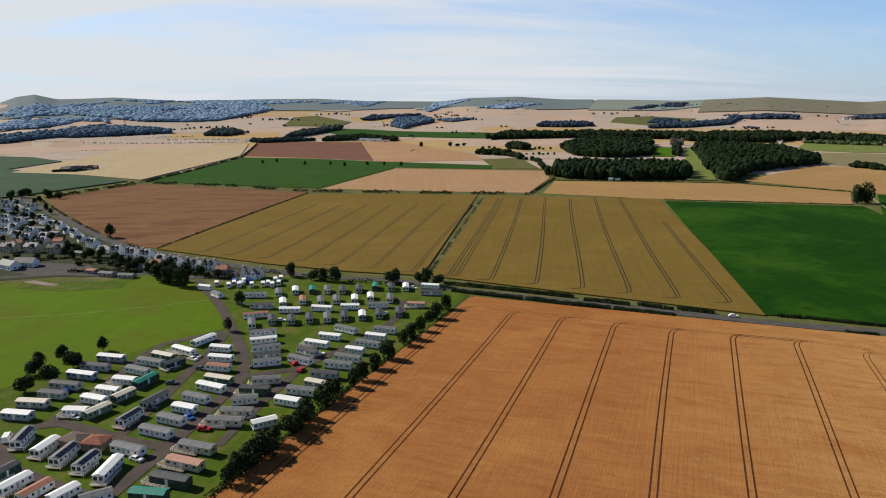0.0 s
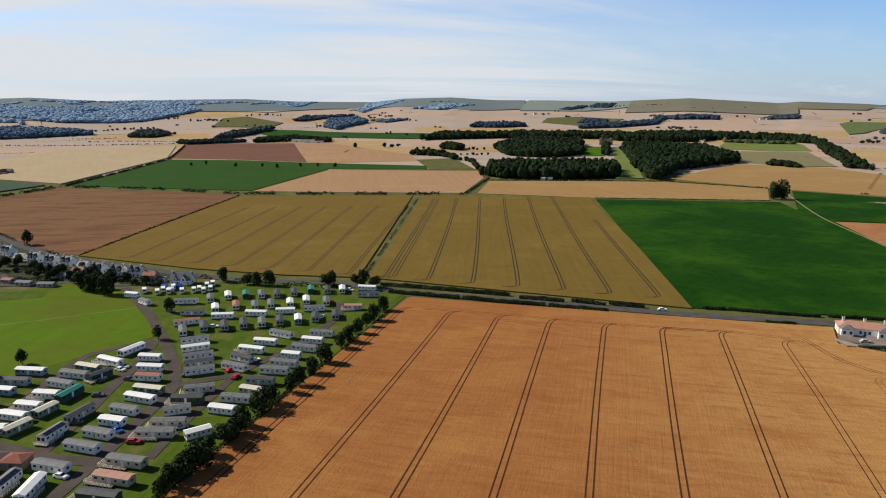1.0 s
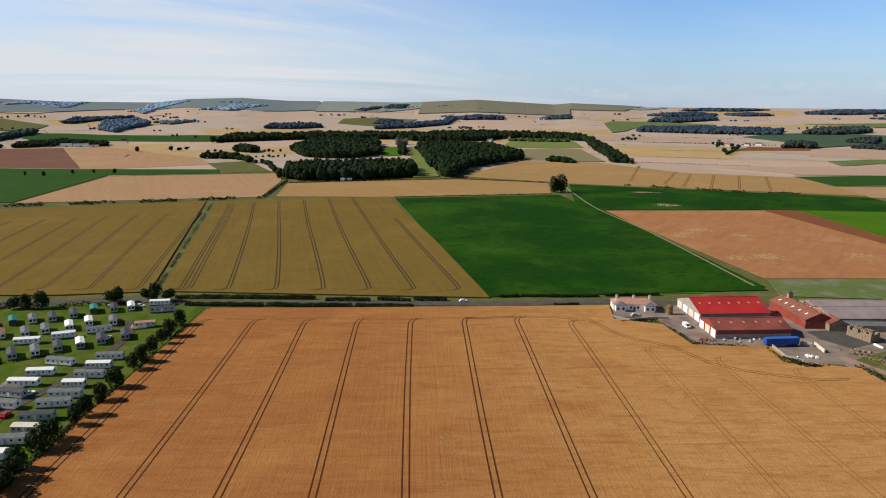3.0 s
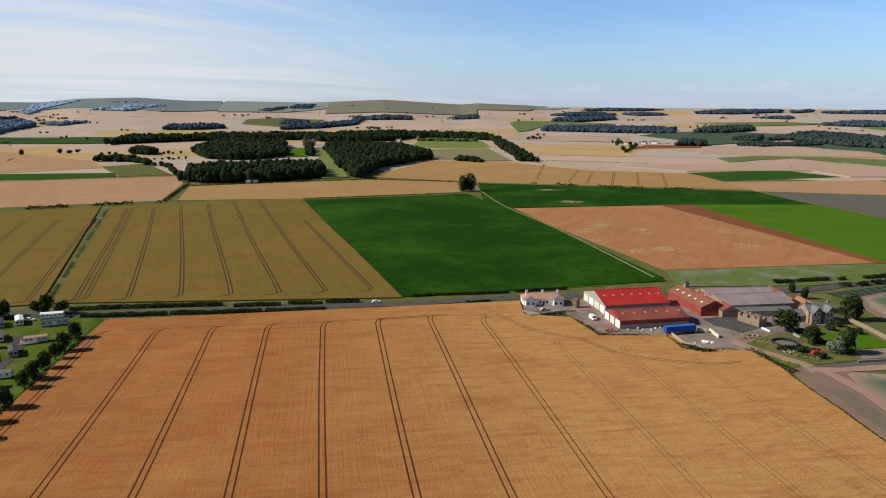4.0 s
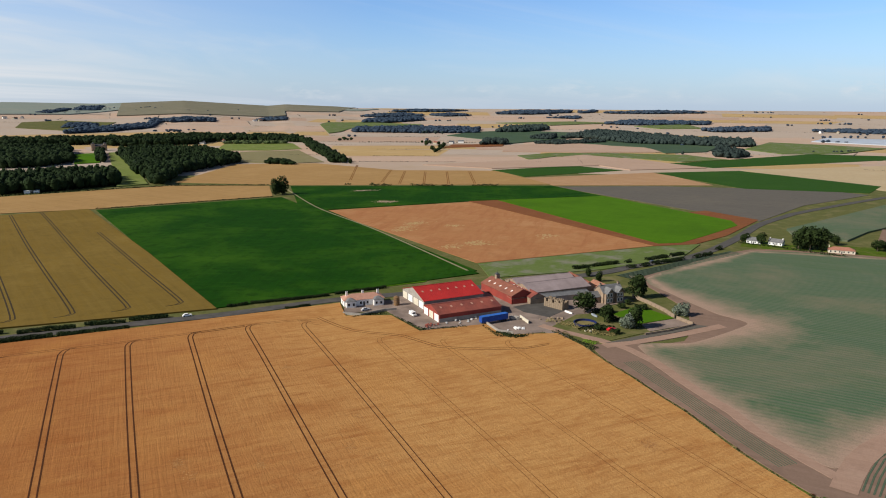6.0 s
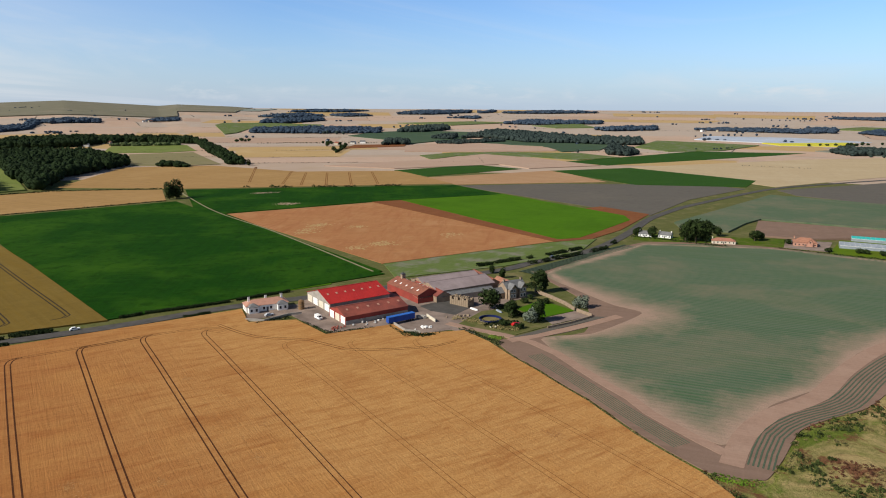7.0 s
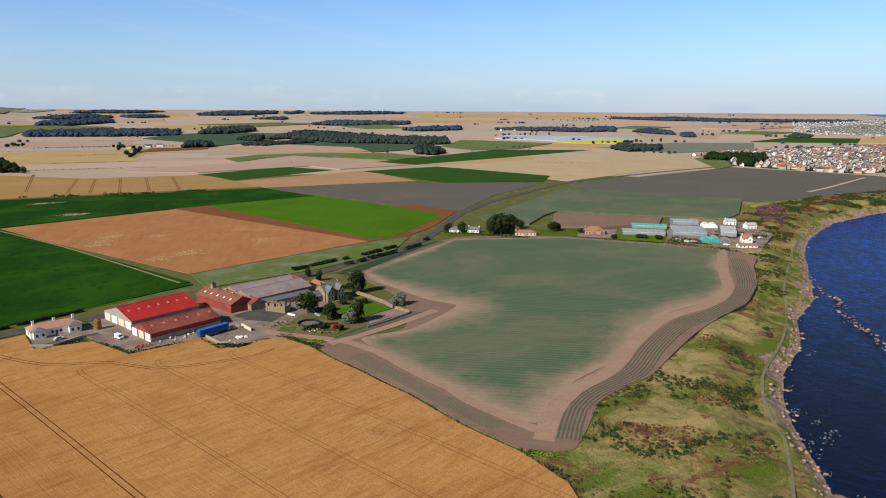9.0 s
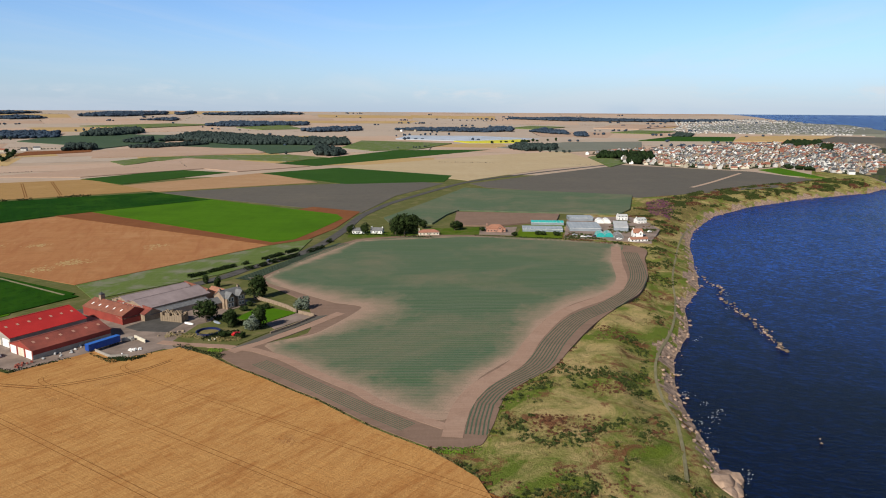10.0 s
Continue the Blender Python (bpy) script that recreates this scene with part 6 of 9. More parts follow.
plant("oak", 7.6, [(-103.8, 146.8), (-102.7, 152.9), (-102.1, 166.1), (-102.1, 171.9), (-102.6, 188.6)], "trees along the park edge")
plant("thin", 6.6, [(-103.3, 137.1), (-104.4, 141.7), (-104.8, 150.3), (-103.6, 159.1), (-103.1, 177.6), (-101.8, 194.5), (-100, 203.9), (-99.5, 210.3), (-98.6, 249.2), (-97.6, 277.9)], "trees along the park edge")
plant("round", 7.2, [(-99.2, 221.6), (-98.7, 232.6), (-98.4, 257.2), (-98.1, 268), (-97.1, 286.7), (-97.5, 302.3)], "trees along the park edge")
plant("round", 8, [(-179.3, 332.8), (-172.5, 333.7), (-201.7, 336.2), (-140, 343), (-122.4, 344.9)], "trees along the main road")
plant("oak", 7, [(-127, 346), (-142, 339.8), (-115, 342.4), (-185.4, 333.5)], "trees along the main road")
plant("round", 10, [(-258.1, 300.7), (-247, 298.1), (-267, 304.2), (-259.5, 308)], "trees by the playing field")
plant("thin", 6.5, [(-211.1, 206.3), (-218.7, 183.2), (-217.4, 192.6), (-177.8, 242.8), (-196, 278)])
plant("oak", 7, [(-206.1, 176.1), (-208, 188.4), (-205, 165.1), (-216.1, 178.9)])
plant("thin", 11, [(-388, 397.2)])
plant("tall", 20, [(178.6, 766.6), (186.3, 766.8)])
plant("oak", 12.5, [(205.3, 253.8)], "trees round the farmhouse")
plant("round", 13, [(247.6, 263.3)], "trees round the farmhouse")
plant("round", 9, [(205.8, 237.8), (211.7, 225.8)], "trees round the farmhouse")
plant("silver", 9, [(207.2, 226.8)], "trees round the farmhouse")
plant("silver", 7, [(242.7, 231.5), (244.8, 228.8)], "trees round the farmhouse")
plant("tall", 6, [(253.4, 311.6), (251.8, 299.8)])
plant("bush", 3, [(234.3, 248.6), (235.3, 246.2), (227.1, 252.6), (235, 256.6), (195.2, 231), (198, 223.3), (216.5, 249.1)])
plant("round", 15, [(436.1, 309.2), (440, 303.2), (447.9, 299.9), (446.3, 311.9)], "trees by the roadside houses")
plant("oak", 8, [(423.2, 343.5), (429.2, 334), (473.9, 308.2), (485.3, 280), (479, 280.1)], "trees by the roadside houses")
plant("bush", 4, [(484.2, 229), (488.6, 260.1), (496.8, 213.8), (499.2, 210.1), (502.2, 200.8)])
plant("tall", 12, [(393.9, 1131.9)])
plant("oak", 11, [(722.1, 1444.3), (726.6, 1524.1), (674.7, 1385.9)])
plant("round", 6, [(-625.8, 973), (-615.4, 998.7), (-550.2, 975.9), (-507.1, 979.4), (-477.3, 968.7), (-451.9, 997.2), (-426.5, 1005.4), (-397.5, 1004.5)], "hedgerow trees")
plant("oak", 9, [(-651.3, 559.2), (-641.4, 543.7), (-645, 533.5), (-597.6, 548.8), (-616, 551.9)], "trees at the village edge")
hedge("hedge", "straggling dark hedge between the park and the wheat", [(-105, 129.7), (-103.9, 141.2), (-103.4, 157.1), (-101.8, 181), (-101.1, 195.6), (-100.4, 212.2), (-97.6, 250.3), (-94.1, 301.4), (-91.7, 326.7)], 3.0, 1.6, 0.6, 26, gaps=0.36, seed=61)
hedge("hedge", "dark hedge between the park and the road", [(-221.5, 341), (-171.5, 336.7), (-108.8, 338.3)], 2.4, 2.4, 0.8, 10, gaps=0.2, seed=62)
hedge("hedge", "clipped low hedge in the park", [(-158, 256.6), (-145.6, 262.3), (-132.5, 269.9)], 1.2, 1.1, 0.5, 12, seed=63)

# ---- roads and tracks ----
def lane(label, pts, w, mat="park_road", lift=0.17, name="park_road", z_of=None):
    return tagged(ribbon(name, pts, w, M[mat], lift, z_of), label, "road", kind="structure")


lane("worn tarmac lane through the caravan park", [(-246.2, 312.3), (-223.5, 291.6), (-202.5, 272), (-179.9, 247.8), (-159, 224.7), (-149.3, 211.8), (-142.1, 199.7), (-139, 184.2), (-134.6, 159.7), (-132.8, 149.9), (-131.2, 136.6), (-130.1, 125.3), (-129.3, 120.7)], 4.6)
lane("worn tarmac lane between caravan rows", [(-142.3, 200.7), (-136.5, 206.5), (-128.3, 212.7), (-123.6, 228.3), (-117.8, 250.1), (-115.5, 275.5), (-117, 296.9), (-123.4, 311)], 3.8, lift=0.16)
lane("worn tarmac lane between caravan rows", [(-178.1, 240.3), (-168.4, 216.3), (-163.9, 197), (-158.2, 178), (-154.4, 163), (-151.3, 148.9)], 4.4, lift=0.15)
lane("worn tarmac lane between caravan rows", [(-132.4, 149.4), (-143.5, 148.2), (-154.8, 149.3), (-174.4, 151.5), (-181.3, 146.4), (-179.7, 138.2), (-176.4, 132.2)], 4.6, lift=0.18)
lane("worn tarmac lane beside the playing field", [(-179, 241.6), (-187.8, 231), (-193.5, 220.4), (-190.8, 201.3), (-184.5, 180.5), (-180.3, 161.5), (-178.4, 151)], 3.6, lift=0.14)
lane("curving tarmac lane round the end plots", [(-176.4, 132.2), (-165.6, 125.9), (-152.6, 123.6), (-139.7, 122.1), (-128.9, 122.1)], 4.4, lift=0.19)
lane("gravel lane behind the caravans", [(-126.3, 213.3), (-124.6, 194.9), (-123.1, 180.1), (-121.4, 166.8), (-119.5, 154.2)], 3.2, lift=0.15)
lane("pale farm track beside the crop", [(175.6, 247.7), (179.4, 235.4), (186.5, 219.5), (189.9, 205.8), (189.1, 189.9), (184.5, 171.6), (181.4, 157.1), (179.2, 144.1), (175.2, 133.1), (173.9, 124.7), (172.3, 112.9), (171.5, 102.9)], 4.2, "track", 0.16, "farm_track")
lane("pale trodden earth turning area", [(183.2, 212.8), (213.5, 209.8), (249.5, 210)], 5.0, "track", 0.15, "farm_track")
lane("pale sandy headland track round the crop", [(166.5, 97.8), (185.1, 105.6), (206.2, 109.5), (234.2, 108.2), (268.1, 114.7), (309.5, 117.8), (350.3, 109.8), (386, 113.1), (431.8, 130.2), (482.8, 147.1)], 6.6, "track", 0.17, "farm_track")
lane("faint earth track between crops", [(203.7, 820), (191.6, 654.2), (197.5, 513.7), (196.4, 354.6)], 1.5, "path", 0.42, "farm_track")
lane("pale sandy track across the bare field", [(913, 184.5), (1001.7, 174.6), (1160, 163.3)], 5.0, "tan", 0.3, "farm_track")
lane("village street beside the playing field", [(-358.1, 282.5), (-334, 298.7), (-300.8, 306.7), (-284.4, 316.2), (-252.4, 317), (-218.5, 336.3)], 5.0, "asphalt", 0.09, "village_street")


def crop_rows(parent, base, offsets, w=0.7, z=0.16):
    """Single planted rows that follow a curving headland."""
    for o in offsets:
        pts = []
        for i, (x, y) in enumerate(base):
            a, b = Vector(base[max(i - 1, 0)]), Vector(base[min(i + 1, len(base) - 1)])
            d = (b - a).normalized()
            pts.append((x - d.y * o, y + d.x * o))
        ob = ribbon("crop_row", pts, w, M["cabbage_row"], z)
        ob.parent = parent


crop_rows(earth, [(171.9, 92.6), (193.1, 101.2), (211.2, 102.5), (235.5, 99.1), (269.8, 104.8), (304.1, 107.1), (337.6, 101.2), (380.5, 102.3), (415.8, 111), (469.1, 131.5)], [-3.4, -2.1, -0.8, 0.5, 1.8, 3.1, 4.4, 5.7], 0.5)
crop_rows(earth, [(180.9, 194), (174.7, 160.6), (169.2, 135), (165.5, 113)], [-3.2, -2.2, -1.2, -0.2, 0.8, 1.8, 2.8], 0.3)
crop_rows(earth, [(271.1, 300.9), (310.2, 307.7), (357, 315.8), (388.2, 320.1)], [-4, -2.2, -0.4, 1.4, 3.2, 5.0], 0.9)

# ---- paints and claddings ----
PAINT = dict(
    blue_tent=plain("blue_tent_fabric", (0.04, 0.11, 0.42), (0.03, 0.08, 0.32), 0.8, 0.8),
    white=plain("white_paint", (0.82, 0.81, 0.78), (0.70, 0.69, 0.65), 0.5, 0.5),
    harl=plain("weathered_white_harling", (0.52, 0.51, 0.48), (0.36, 0.35, 0.33), 0.4, 0.9),
    harl2=plain("weathered_cream_harling", (0.40, 0.36, 0.28), (0.28, 0.25, 0.19), 0.4, 0.9),
    cream=plain("cream_cladding", (0.66, 0.60, 0.48), (0.52, 0.47, 0.37), 0.5, 0.55),
    grey=plain("grey_cladding", (0.46, 0.46, 0.45), (0.36, 0.36, 0.35), 0.5, 0.6),
    slate=plain("slate_grey_roof", (0.075, 0.076, 0.08), (0.045, 0.046, 0.05), 0.7, 0.6),
    midgrey=plain("weathered_grey_roof", (0.17, 0.17, 0.17), (0.11, 0.11, 0.11), 0.6, 0.6),
    green=plain("sage_green_cladding", (0.20, 0.27, 0.19), (0.14, 0.19, 0.14), 0.5, 0.6),
    dkgreen=plain("dark_green_cladding", (0.045, 0.085, 0.065), (0.03, 0.058, 0.045), 0.5, 0.6),
    teal=plain("teal_roof_sheets", (0.03, 0.22, 0.16), (0.022, 0.15, 0.115), 0.6, 0.5),
    blue=plain("blue_grey_cladding", (0.32, 0.36, 0.43), (0.25, 0.28, 0.34), 0.5, 0.6),
    red=plain("red_tile_roof", (0.36, 0.165, 0.11), (0.25, 0.11, 0.075), 0.5, 0.8),
    pink=plain("faded_pink_roof", (0.45, 0.24, 0.17), (0.36, 0.19, 0.135), 0.5, 0.7),
    brown=plain("brown_felt_roof", (0.13, 0.09, 0.075), (0.09, 0.06, 0.05), 0.5, 0.8),
    solar=plain("solar_panel", (0.02, 0.024, 0.045), (0.012, 0.015, 0.03), 0.4, 0.2),
    glass=plain("dark_window_glass", (0.02, 0.024, 0.03), (0.03, 0.035, 0.042), 0.5, 0.12, spec=0.6),
    wood=plain("weathered_decking", (0.30, 0.23, 0.16), (0.20, 0.15, 0.10), 1.0, 0.85),
    dark=plain("dark_skirting", (0.10, 0.10, 0.10), (0.06, 0.06, 0.06), 0.6, 0.8),
    barnred=plain("bright_red_roof_sheets", (0.42, 0.030, 0.026), (0.32, 0.024, 0.022), 0.08, 0.55),
    dullred=plain("faded_red_roof_sheets", (0.27, 0.075, 0.052), (0.15, 0.045, 0.036), 0.12, 0.75),
    redwall=plain("red_cladding", (0.30, 0.055, 0.04), (0.21, 0.042, 0.032), 0.15, 0.7),
    lilac=plain("lichened_fibre_cement_roof", (0.30, 0.24, 0.235), (0.21, 0.165, 0.16), 0.12, 0.9),
    stone=plain("brown_sandstone", (0.32, 0.24, 0.17), (0.20, 0.145, 0.10), 0.5, 0.9, bump=0.5),
    orange=plain("orange_clay_tiles", (0.34, 0.165, 0.105), (0.25, 0.115, 0.075), 0.6, 0.85),
    tilebrown=plain("brown_red_pantiles", (0.25, 0.095, 0.06), (0.165, 0.065, 0.045), 0.5, 0.9),
    block=plain("grey_blockwork", (0.34, 0.31, 0.27), (0.25, 0.225, 0.195), 0.4, 0.9),
    bluebox=plain("blue_container_paint", (0.02, 0.075, 0.34), (0.016, 0.055, 0.25), 0.4, 0.45),
    navy=plain("navy_tank_sheets", (0.012, 0.022, 0.10), (0.01, 0.016, 0.07), 0.4, 0.4),
    rust=plain("brown_silo_steel", (0.22, 0.13, 0.06), (0.15, 0.085, 0.04), 0.5, 0.6),
    aqua=plain("turquoise_polytunnel", (0.03, 0.36, 0.34), (0.025, 0.28, 0.27), 0.5, 0.5),
    ghouse=plain("glasshouse_glass", (0.27, 0.30, 0.33), (0.20, 0.23, 0.26), 0.3, 0.25, spec=0.6),
    tyre=plain("black_rubber", (0.02, 0.02, 0.02), (0.03, 0.03, 0.03), 1.0, 0.8),
    carred=plain("red_car_paint", (0.45, 0.02, 0.02), (0.38, 0.02, 0.02), 0.5, 0.25, spec=0.6),
    carblue=plain("blue_car_paint", (0.02, 0.12, 0.45), (0.02, 0.10, 0.38), 0.5, 0.25, spec=0.6),
    cargrey=plain("dark_grey_car_paint", (0.06, 0.065, 0.075), (0.05, 0.055, 0.06), 0.5, 0.25, spec=0.6),
    carsilver=plain("silver_car_paint", (0.45, 0.46, 0.48), (0.38, 0.39, 0.41), 0.5, 0.3, spec=0.6),
    bark=M["bark"],
)


# ---- static caravans ----
def caravan_model(name, label, wall, roof, deck=False, solar=False, L=10.4, W=3.6):
    root = thing(name, label, "caravan", "static caravans in the park")
    a, b = L / 2, W / 2
    part("skirting", Shape().box(-a + 0.08, -b + 0.08, 0, a - 0.08, b - 0.08, 0.62), PAINT["dark"], root)
    part("body", Shape().gable_walls(L, W, 2.75, 3.3, 0.55), PAINT[wall], root)
    rf = part("roof", Shape().gable_roof(L, W, 2.78, 3.33, 0.16, 0.09), PAINT[roof], root)
    if solar:
        for k in range(5):
            part("solar_panel", Shape().slope(-a + 0.6 + k * 1.8, -a + 2.2 + k * 1.8, -b + 0.05, 2.92, -0.25, 3.38, 0.06), PAINT["solar"], rf, "dark blue solar panel")
    for side in (-1, 1):
        y = side * (b + 0.015)
        for i, (x, w) in enumerate(((-a + 1.1, 1.0), (-a + 3.2, 0.7), (1.6, 0.6), (a - 1.2, 0.8))):
            part("window", Shape().box(x - w / 2, y - 0.03, 1.6, x + w / 2, y + 0.03, 2.3), PAINT["glass"], root)
    part("door", Shape().box(-a + 4.6, -b - 0.04, 0.65, -a + 5.4, -b + 0.02, 2.55), PAINT["grey" if wall == "white" else "white"], root)
    for y in (-0.85, 0.85):
        part("window", Shape().box(-a - 0.04, y - 0.6, 1.2, -a + 0.02, y + 0.6, 2.4), PAINT["glass"], root)
    part("window", Shape().box(a - 0.02, -0.5, 1.5, a + 0.04, 0.5, 2.3), PAINT["glass"], root)
    if deck:
        d = part("deck", Shape().box(-a - 1.6, -b - 1.5, 0.45, 1.2, -b - 0.05, 0.6).box(-a - 1.6, -b - 0.05, 0.45, -a - 0.05, b, 0.6), PAINT["wood"], root)
        r = Shape()
        for z in (0.95, 1.4):
            r.box(-a - 1.6, -b - 1.5, z, 1.2, -b - 1.42, z + 0.1).box(-a - 1.6, -b - 1.5, z, -a - 1.52, b, z + 0.1)
        for i in range(8):
            x = -a - 1.55 + i * (L / 2 + 2.6) / 7
            r.box(x - 0.05, -b - 1.5, 0.05, x + 0.05, -b - 1.4, 1.5)
        part("railing", r, PAINT["white"], d, "white railing")
    return root


def tourer_model():
    root = thing("touring_caravan", "small white touring caravan on the grass", "caravan", "touring caravans")
    s = Shape()
    s.add([(-2.6, -1.1, 0.5), (2.6, -1.1, 0.5), (2.6, 1.1, 0.5), (-2.6, 1.1, 0.5), (-2.9, -1.1, 1.3), (2.9, -1.1, 1.3), (2.9, 1.1, 1.3), (-2.9, 1.1, 1.3), (-2.3, -1.05, 2.6), (2.3, -1.05, 2.6), (2.3, 1.05, 2.6), (-2.3, 1.05, 2.6)],
          [(3, 2, 1, 0), (0, 1, 5, 4), (1, 2, 6, 5), (2, 3, 7, 6), (3, 0, 4, 7), (4, 5, 9, 8), (5, 6, 10, 9), (6, 7, 11, 10), (7, 4, 8, 11), (8, 9, 10, 11)])
    part("body", s, PAINT["white"], root)
    for x in (-1.5, 0.2, 1.7):
        part("window", Shape().box(x - 0.5, -1.14, 1.4, x + 0.5, -1.08, 2.1), PAINT["glass"], root)
    for x0, x1 in ((2.55, 2.8), (-2.8, -2.55)):
        part("window", Shape().box(x0, -0.8, 1.5, x1, 0.8, 2.15), PAINT["glass"], root)
    for x in (-1.4, 0.9):
        part("window", Shape().box(x - 0.6, 1.06, 1.4, x + 0.6, 1.14, 2.1), PAINT["glass"], root)
    part("stripe", Shape().box(-2.7, -1.13, 0.95, 2.7, 1.13, 1.15), PAINT["grey"], root, "grey side stripe")
    for y in (-1.0, 1.0):
        part("wheel", Shape().tube((0, y - 0.1, 0.33), (0, y + 0.1, 0.33), 0.33, 0.33, 10), PAINT["tyre"], root)
    part("drawbar", Shape().box(2.5, -0.1, 0.4, 4.0, 0.1, 0.5), PAINT["grey"], root)
    return root


CARAVANS = {
    "W": caravan_model("static_caravan", "white static caravan with a pale roof", "white", "white"),
    "V": caravan_model("static_caravan", "white static caravan with a railed wooden deck", "white", "white", True),
    "G": caravan_model("static_caravan", "white static caravan with a grey roof", "white", "midgrey"),
    "H": caravan_model("static_caravan", "cream static caravan with a grey roof and deck", "cream", "midgrey", True),
    "D": caravan_model("static_caravan", "grey static caravan with a dark slate roof", "grey", "slate"),
    "E": caravan_model("static_caravan", "blue-grey static caravan with a white roof", "blue", "white"),
    "B": caravan_model("static_caravan", "sage green static caravan with a pale roof", "green", "cream"),
    "K": caravan_model("static_caravan", "dark green static caravan with a slate roof", "dkgreen", "slate", True),
    "T": caravan_model("static_caravan", "dark green static caravan with a teal roof", "dkgreen", "teal"),
    "R": caravan_model("static_caravan", "white static caravan with a faded red roof", "white", "red"),
    "P": caravan_model("static_caravan", "cream static caravan with a pink roof and deck", "cream", "pink", True),
    "S": caravan_model("static_caravan", "white static caravan with solar panels and deck", "white", "midgrey", True, True),
    "C": caravan_model("static_caravan", "grey static caravan with a cream roof", "grey", "cream"),
    "t": tourer_model(),
}


def car_model(label, paint, van=False):
    root = thing("van" if van else "car", label, "car", "parked cars")
    s = Shape()
    if van:
        s.box(-2.4, -0.95, 0.35, 2.4, 0.95, 1.1, taper=0.03).box(-2.38, -0.92, 1.1, 1.5, 0.92, 2.1, taper=0.08)
    else:
        s.box(-2.1, -0.88, 0.3, 2.1, 0.88, 0.92, taper=0.05)
        s.add([(-1.6, -0.8, 0.9), (1.0, -0.8, 0.9), (1.0, 0.8, 0.9), (-1.6, 0.8, 0.9), (-1.2, -0.68, 1.45), (0.3, -0.68, 1.45), (0.3, 0.68, 1.45), (-1.2, 0.68, 1.45)],
              [(0, 1, 5, 4), (1, 2, 6, 5), (2, 3, 7, 6), (3, 0, 4, 7), (4, 5, 6, 7)])
    part("body", s, PAINT[paint], root)
    x0, z0, z1 = (1.5, 1.15, 1.9) if van else (0.36, 0.95, 1.4)
    part("windscreen", Shape().add([(x0 + (0.05 if van else 0.64), -0.7, z0), (x0 + (0.05 if van else 0.64), 0.7, z0), (x0, 0.6, z1), (x0, -0.6, z1), (x0 - 0.1, -0.6, z1), (x0 - 0.1, 0.6, z1)], [(0, 1, 2, 3), (3, 2, 5, 4)]), PAINT["glass"], root)
    for side in (-1, 1):
        y = side * (0.93 if van else 0.76)
        part("side_window", Shape().box(-1.2 if not van else 0.5, y - 0.03, 1.0 if not van else 1.3, 0.4 if not van else 1.4, y + 0.03, 1.36 if not van else 1.85), PAINT["glass"], root)
        for x in (-1.3, 1.35):
            part("wheel", Shape().tube((x, side * 0.72, 0.32), (x, side * 0.92, 0.32), 0.32, 0.32, 10), PAINT["tyre"], root)
    for y in (-0.6, 0.6):
        part("headlight", Shape().box(2.06 if not van else 2.36, y - 0.16, 0.6, 2.12 if not van else 2.42, y + 0.16, 0.75), PAINT["ghouse"], root)
    return root


CARAVANS["w"] = car_model("white hatchback car parked on tarmac", "white")
CARAVANS["r"] = car_model("bright red hatchback car parked outdoors", "carred")
CARAVANS["b"] = car_model("blue hatchback car parked on grass", "carblue")
CARAVANS["k"] = car_model("dark grey hatchback car parked outdoors", "cargrey")
CARAVANS["s"] = car_model("silver hatchback car parked outdoors", "carsilver")
CARAVANS["v"] = car_model("white panel van parked outdoors", "white", True)
used = set()


def settle(rows, table=CARAVANS, zoff=0.04):
    for x, y, yaw, length, k in rows:
        m = at(x, y, yaw, height(x, y) + zoff)
        if k.isupper():
            # homes differ in length
            m = m @ Matrix.Diagonal((min(max(length / 10.8, 0.72), 1.06), 0.87, 0.92, 1))
        if k in used:
            copy_thing(table[k], m).matrix_basis = m
        else:
            used.add(k)
            table[k].matrix_basis = m


# rows by the playing field
settle([(-192.9, 157.7, 11.4, 10.6, "C"), (-190, 149.5, 9.3, 9.9, "E"), (-192.8, 165.2, 7.6, 9.8, "D"), (-194.8, 172.5, 6.4, 11.7, "D"), (-196.7, 181.5, 3.3, 12.1, "E"), (-198.2, 189.4, 7.3, 11.8, "D"), (-199.5, 198.5, 6.2, 11.2, "E"), (-180.3, 191.2, -5.4, 10.5, "G"), (-178.2, 182.3, 5.2, 8.8, "V"), (-177.1, 173.4, 2.6, 8.7, "V"), (-176, 166.2, -0.6, 9.5, "W"), (-174.6, 157.2, 14.4, 6.8, "V")])
settle([(-181.9, 199.6, -1.5, 11.7, "G"), (-181.6, 206.3, -6.2, 10.3, "B"), (-178.2, 213.8, -13.2, 13.1, "V"), (-178.5, 226.6, 79.1, 11.6, "W"), (-165.7, 220.6, 5.8, 8.9, "W"), (-159.1, 211.3, 7.6, 9.8, "W"), (-154.2, 203.2, 4.8, 9.5, "R"), (-147.2, 193.6, -0.5, 10.9, "B"), (-145.6, 186.8, -6, 11.6, "W"), (-144.7, 177.8, -4.6, 10, "G"), (-143.1, 169.9, -1.3, 8.6, "W"), (-141.7, 161.9, -4.6, 9.9, "G"), (-140.6, 153.9, -2.9, 11.7, "G")])
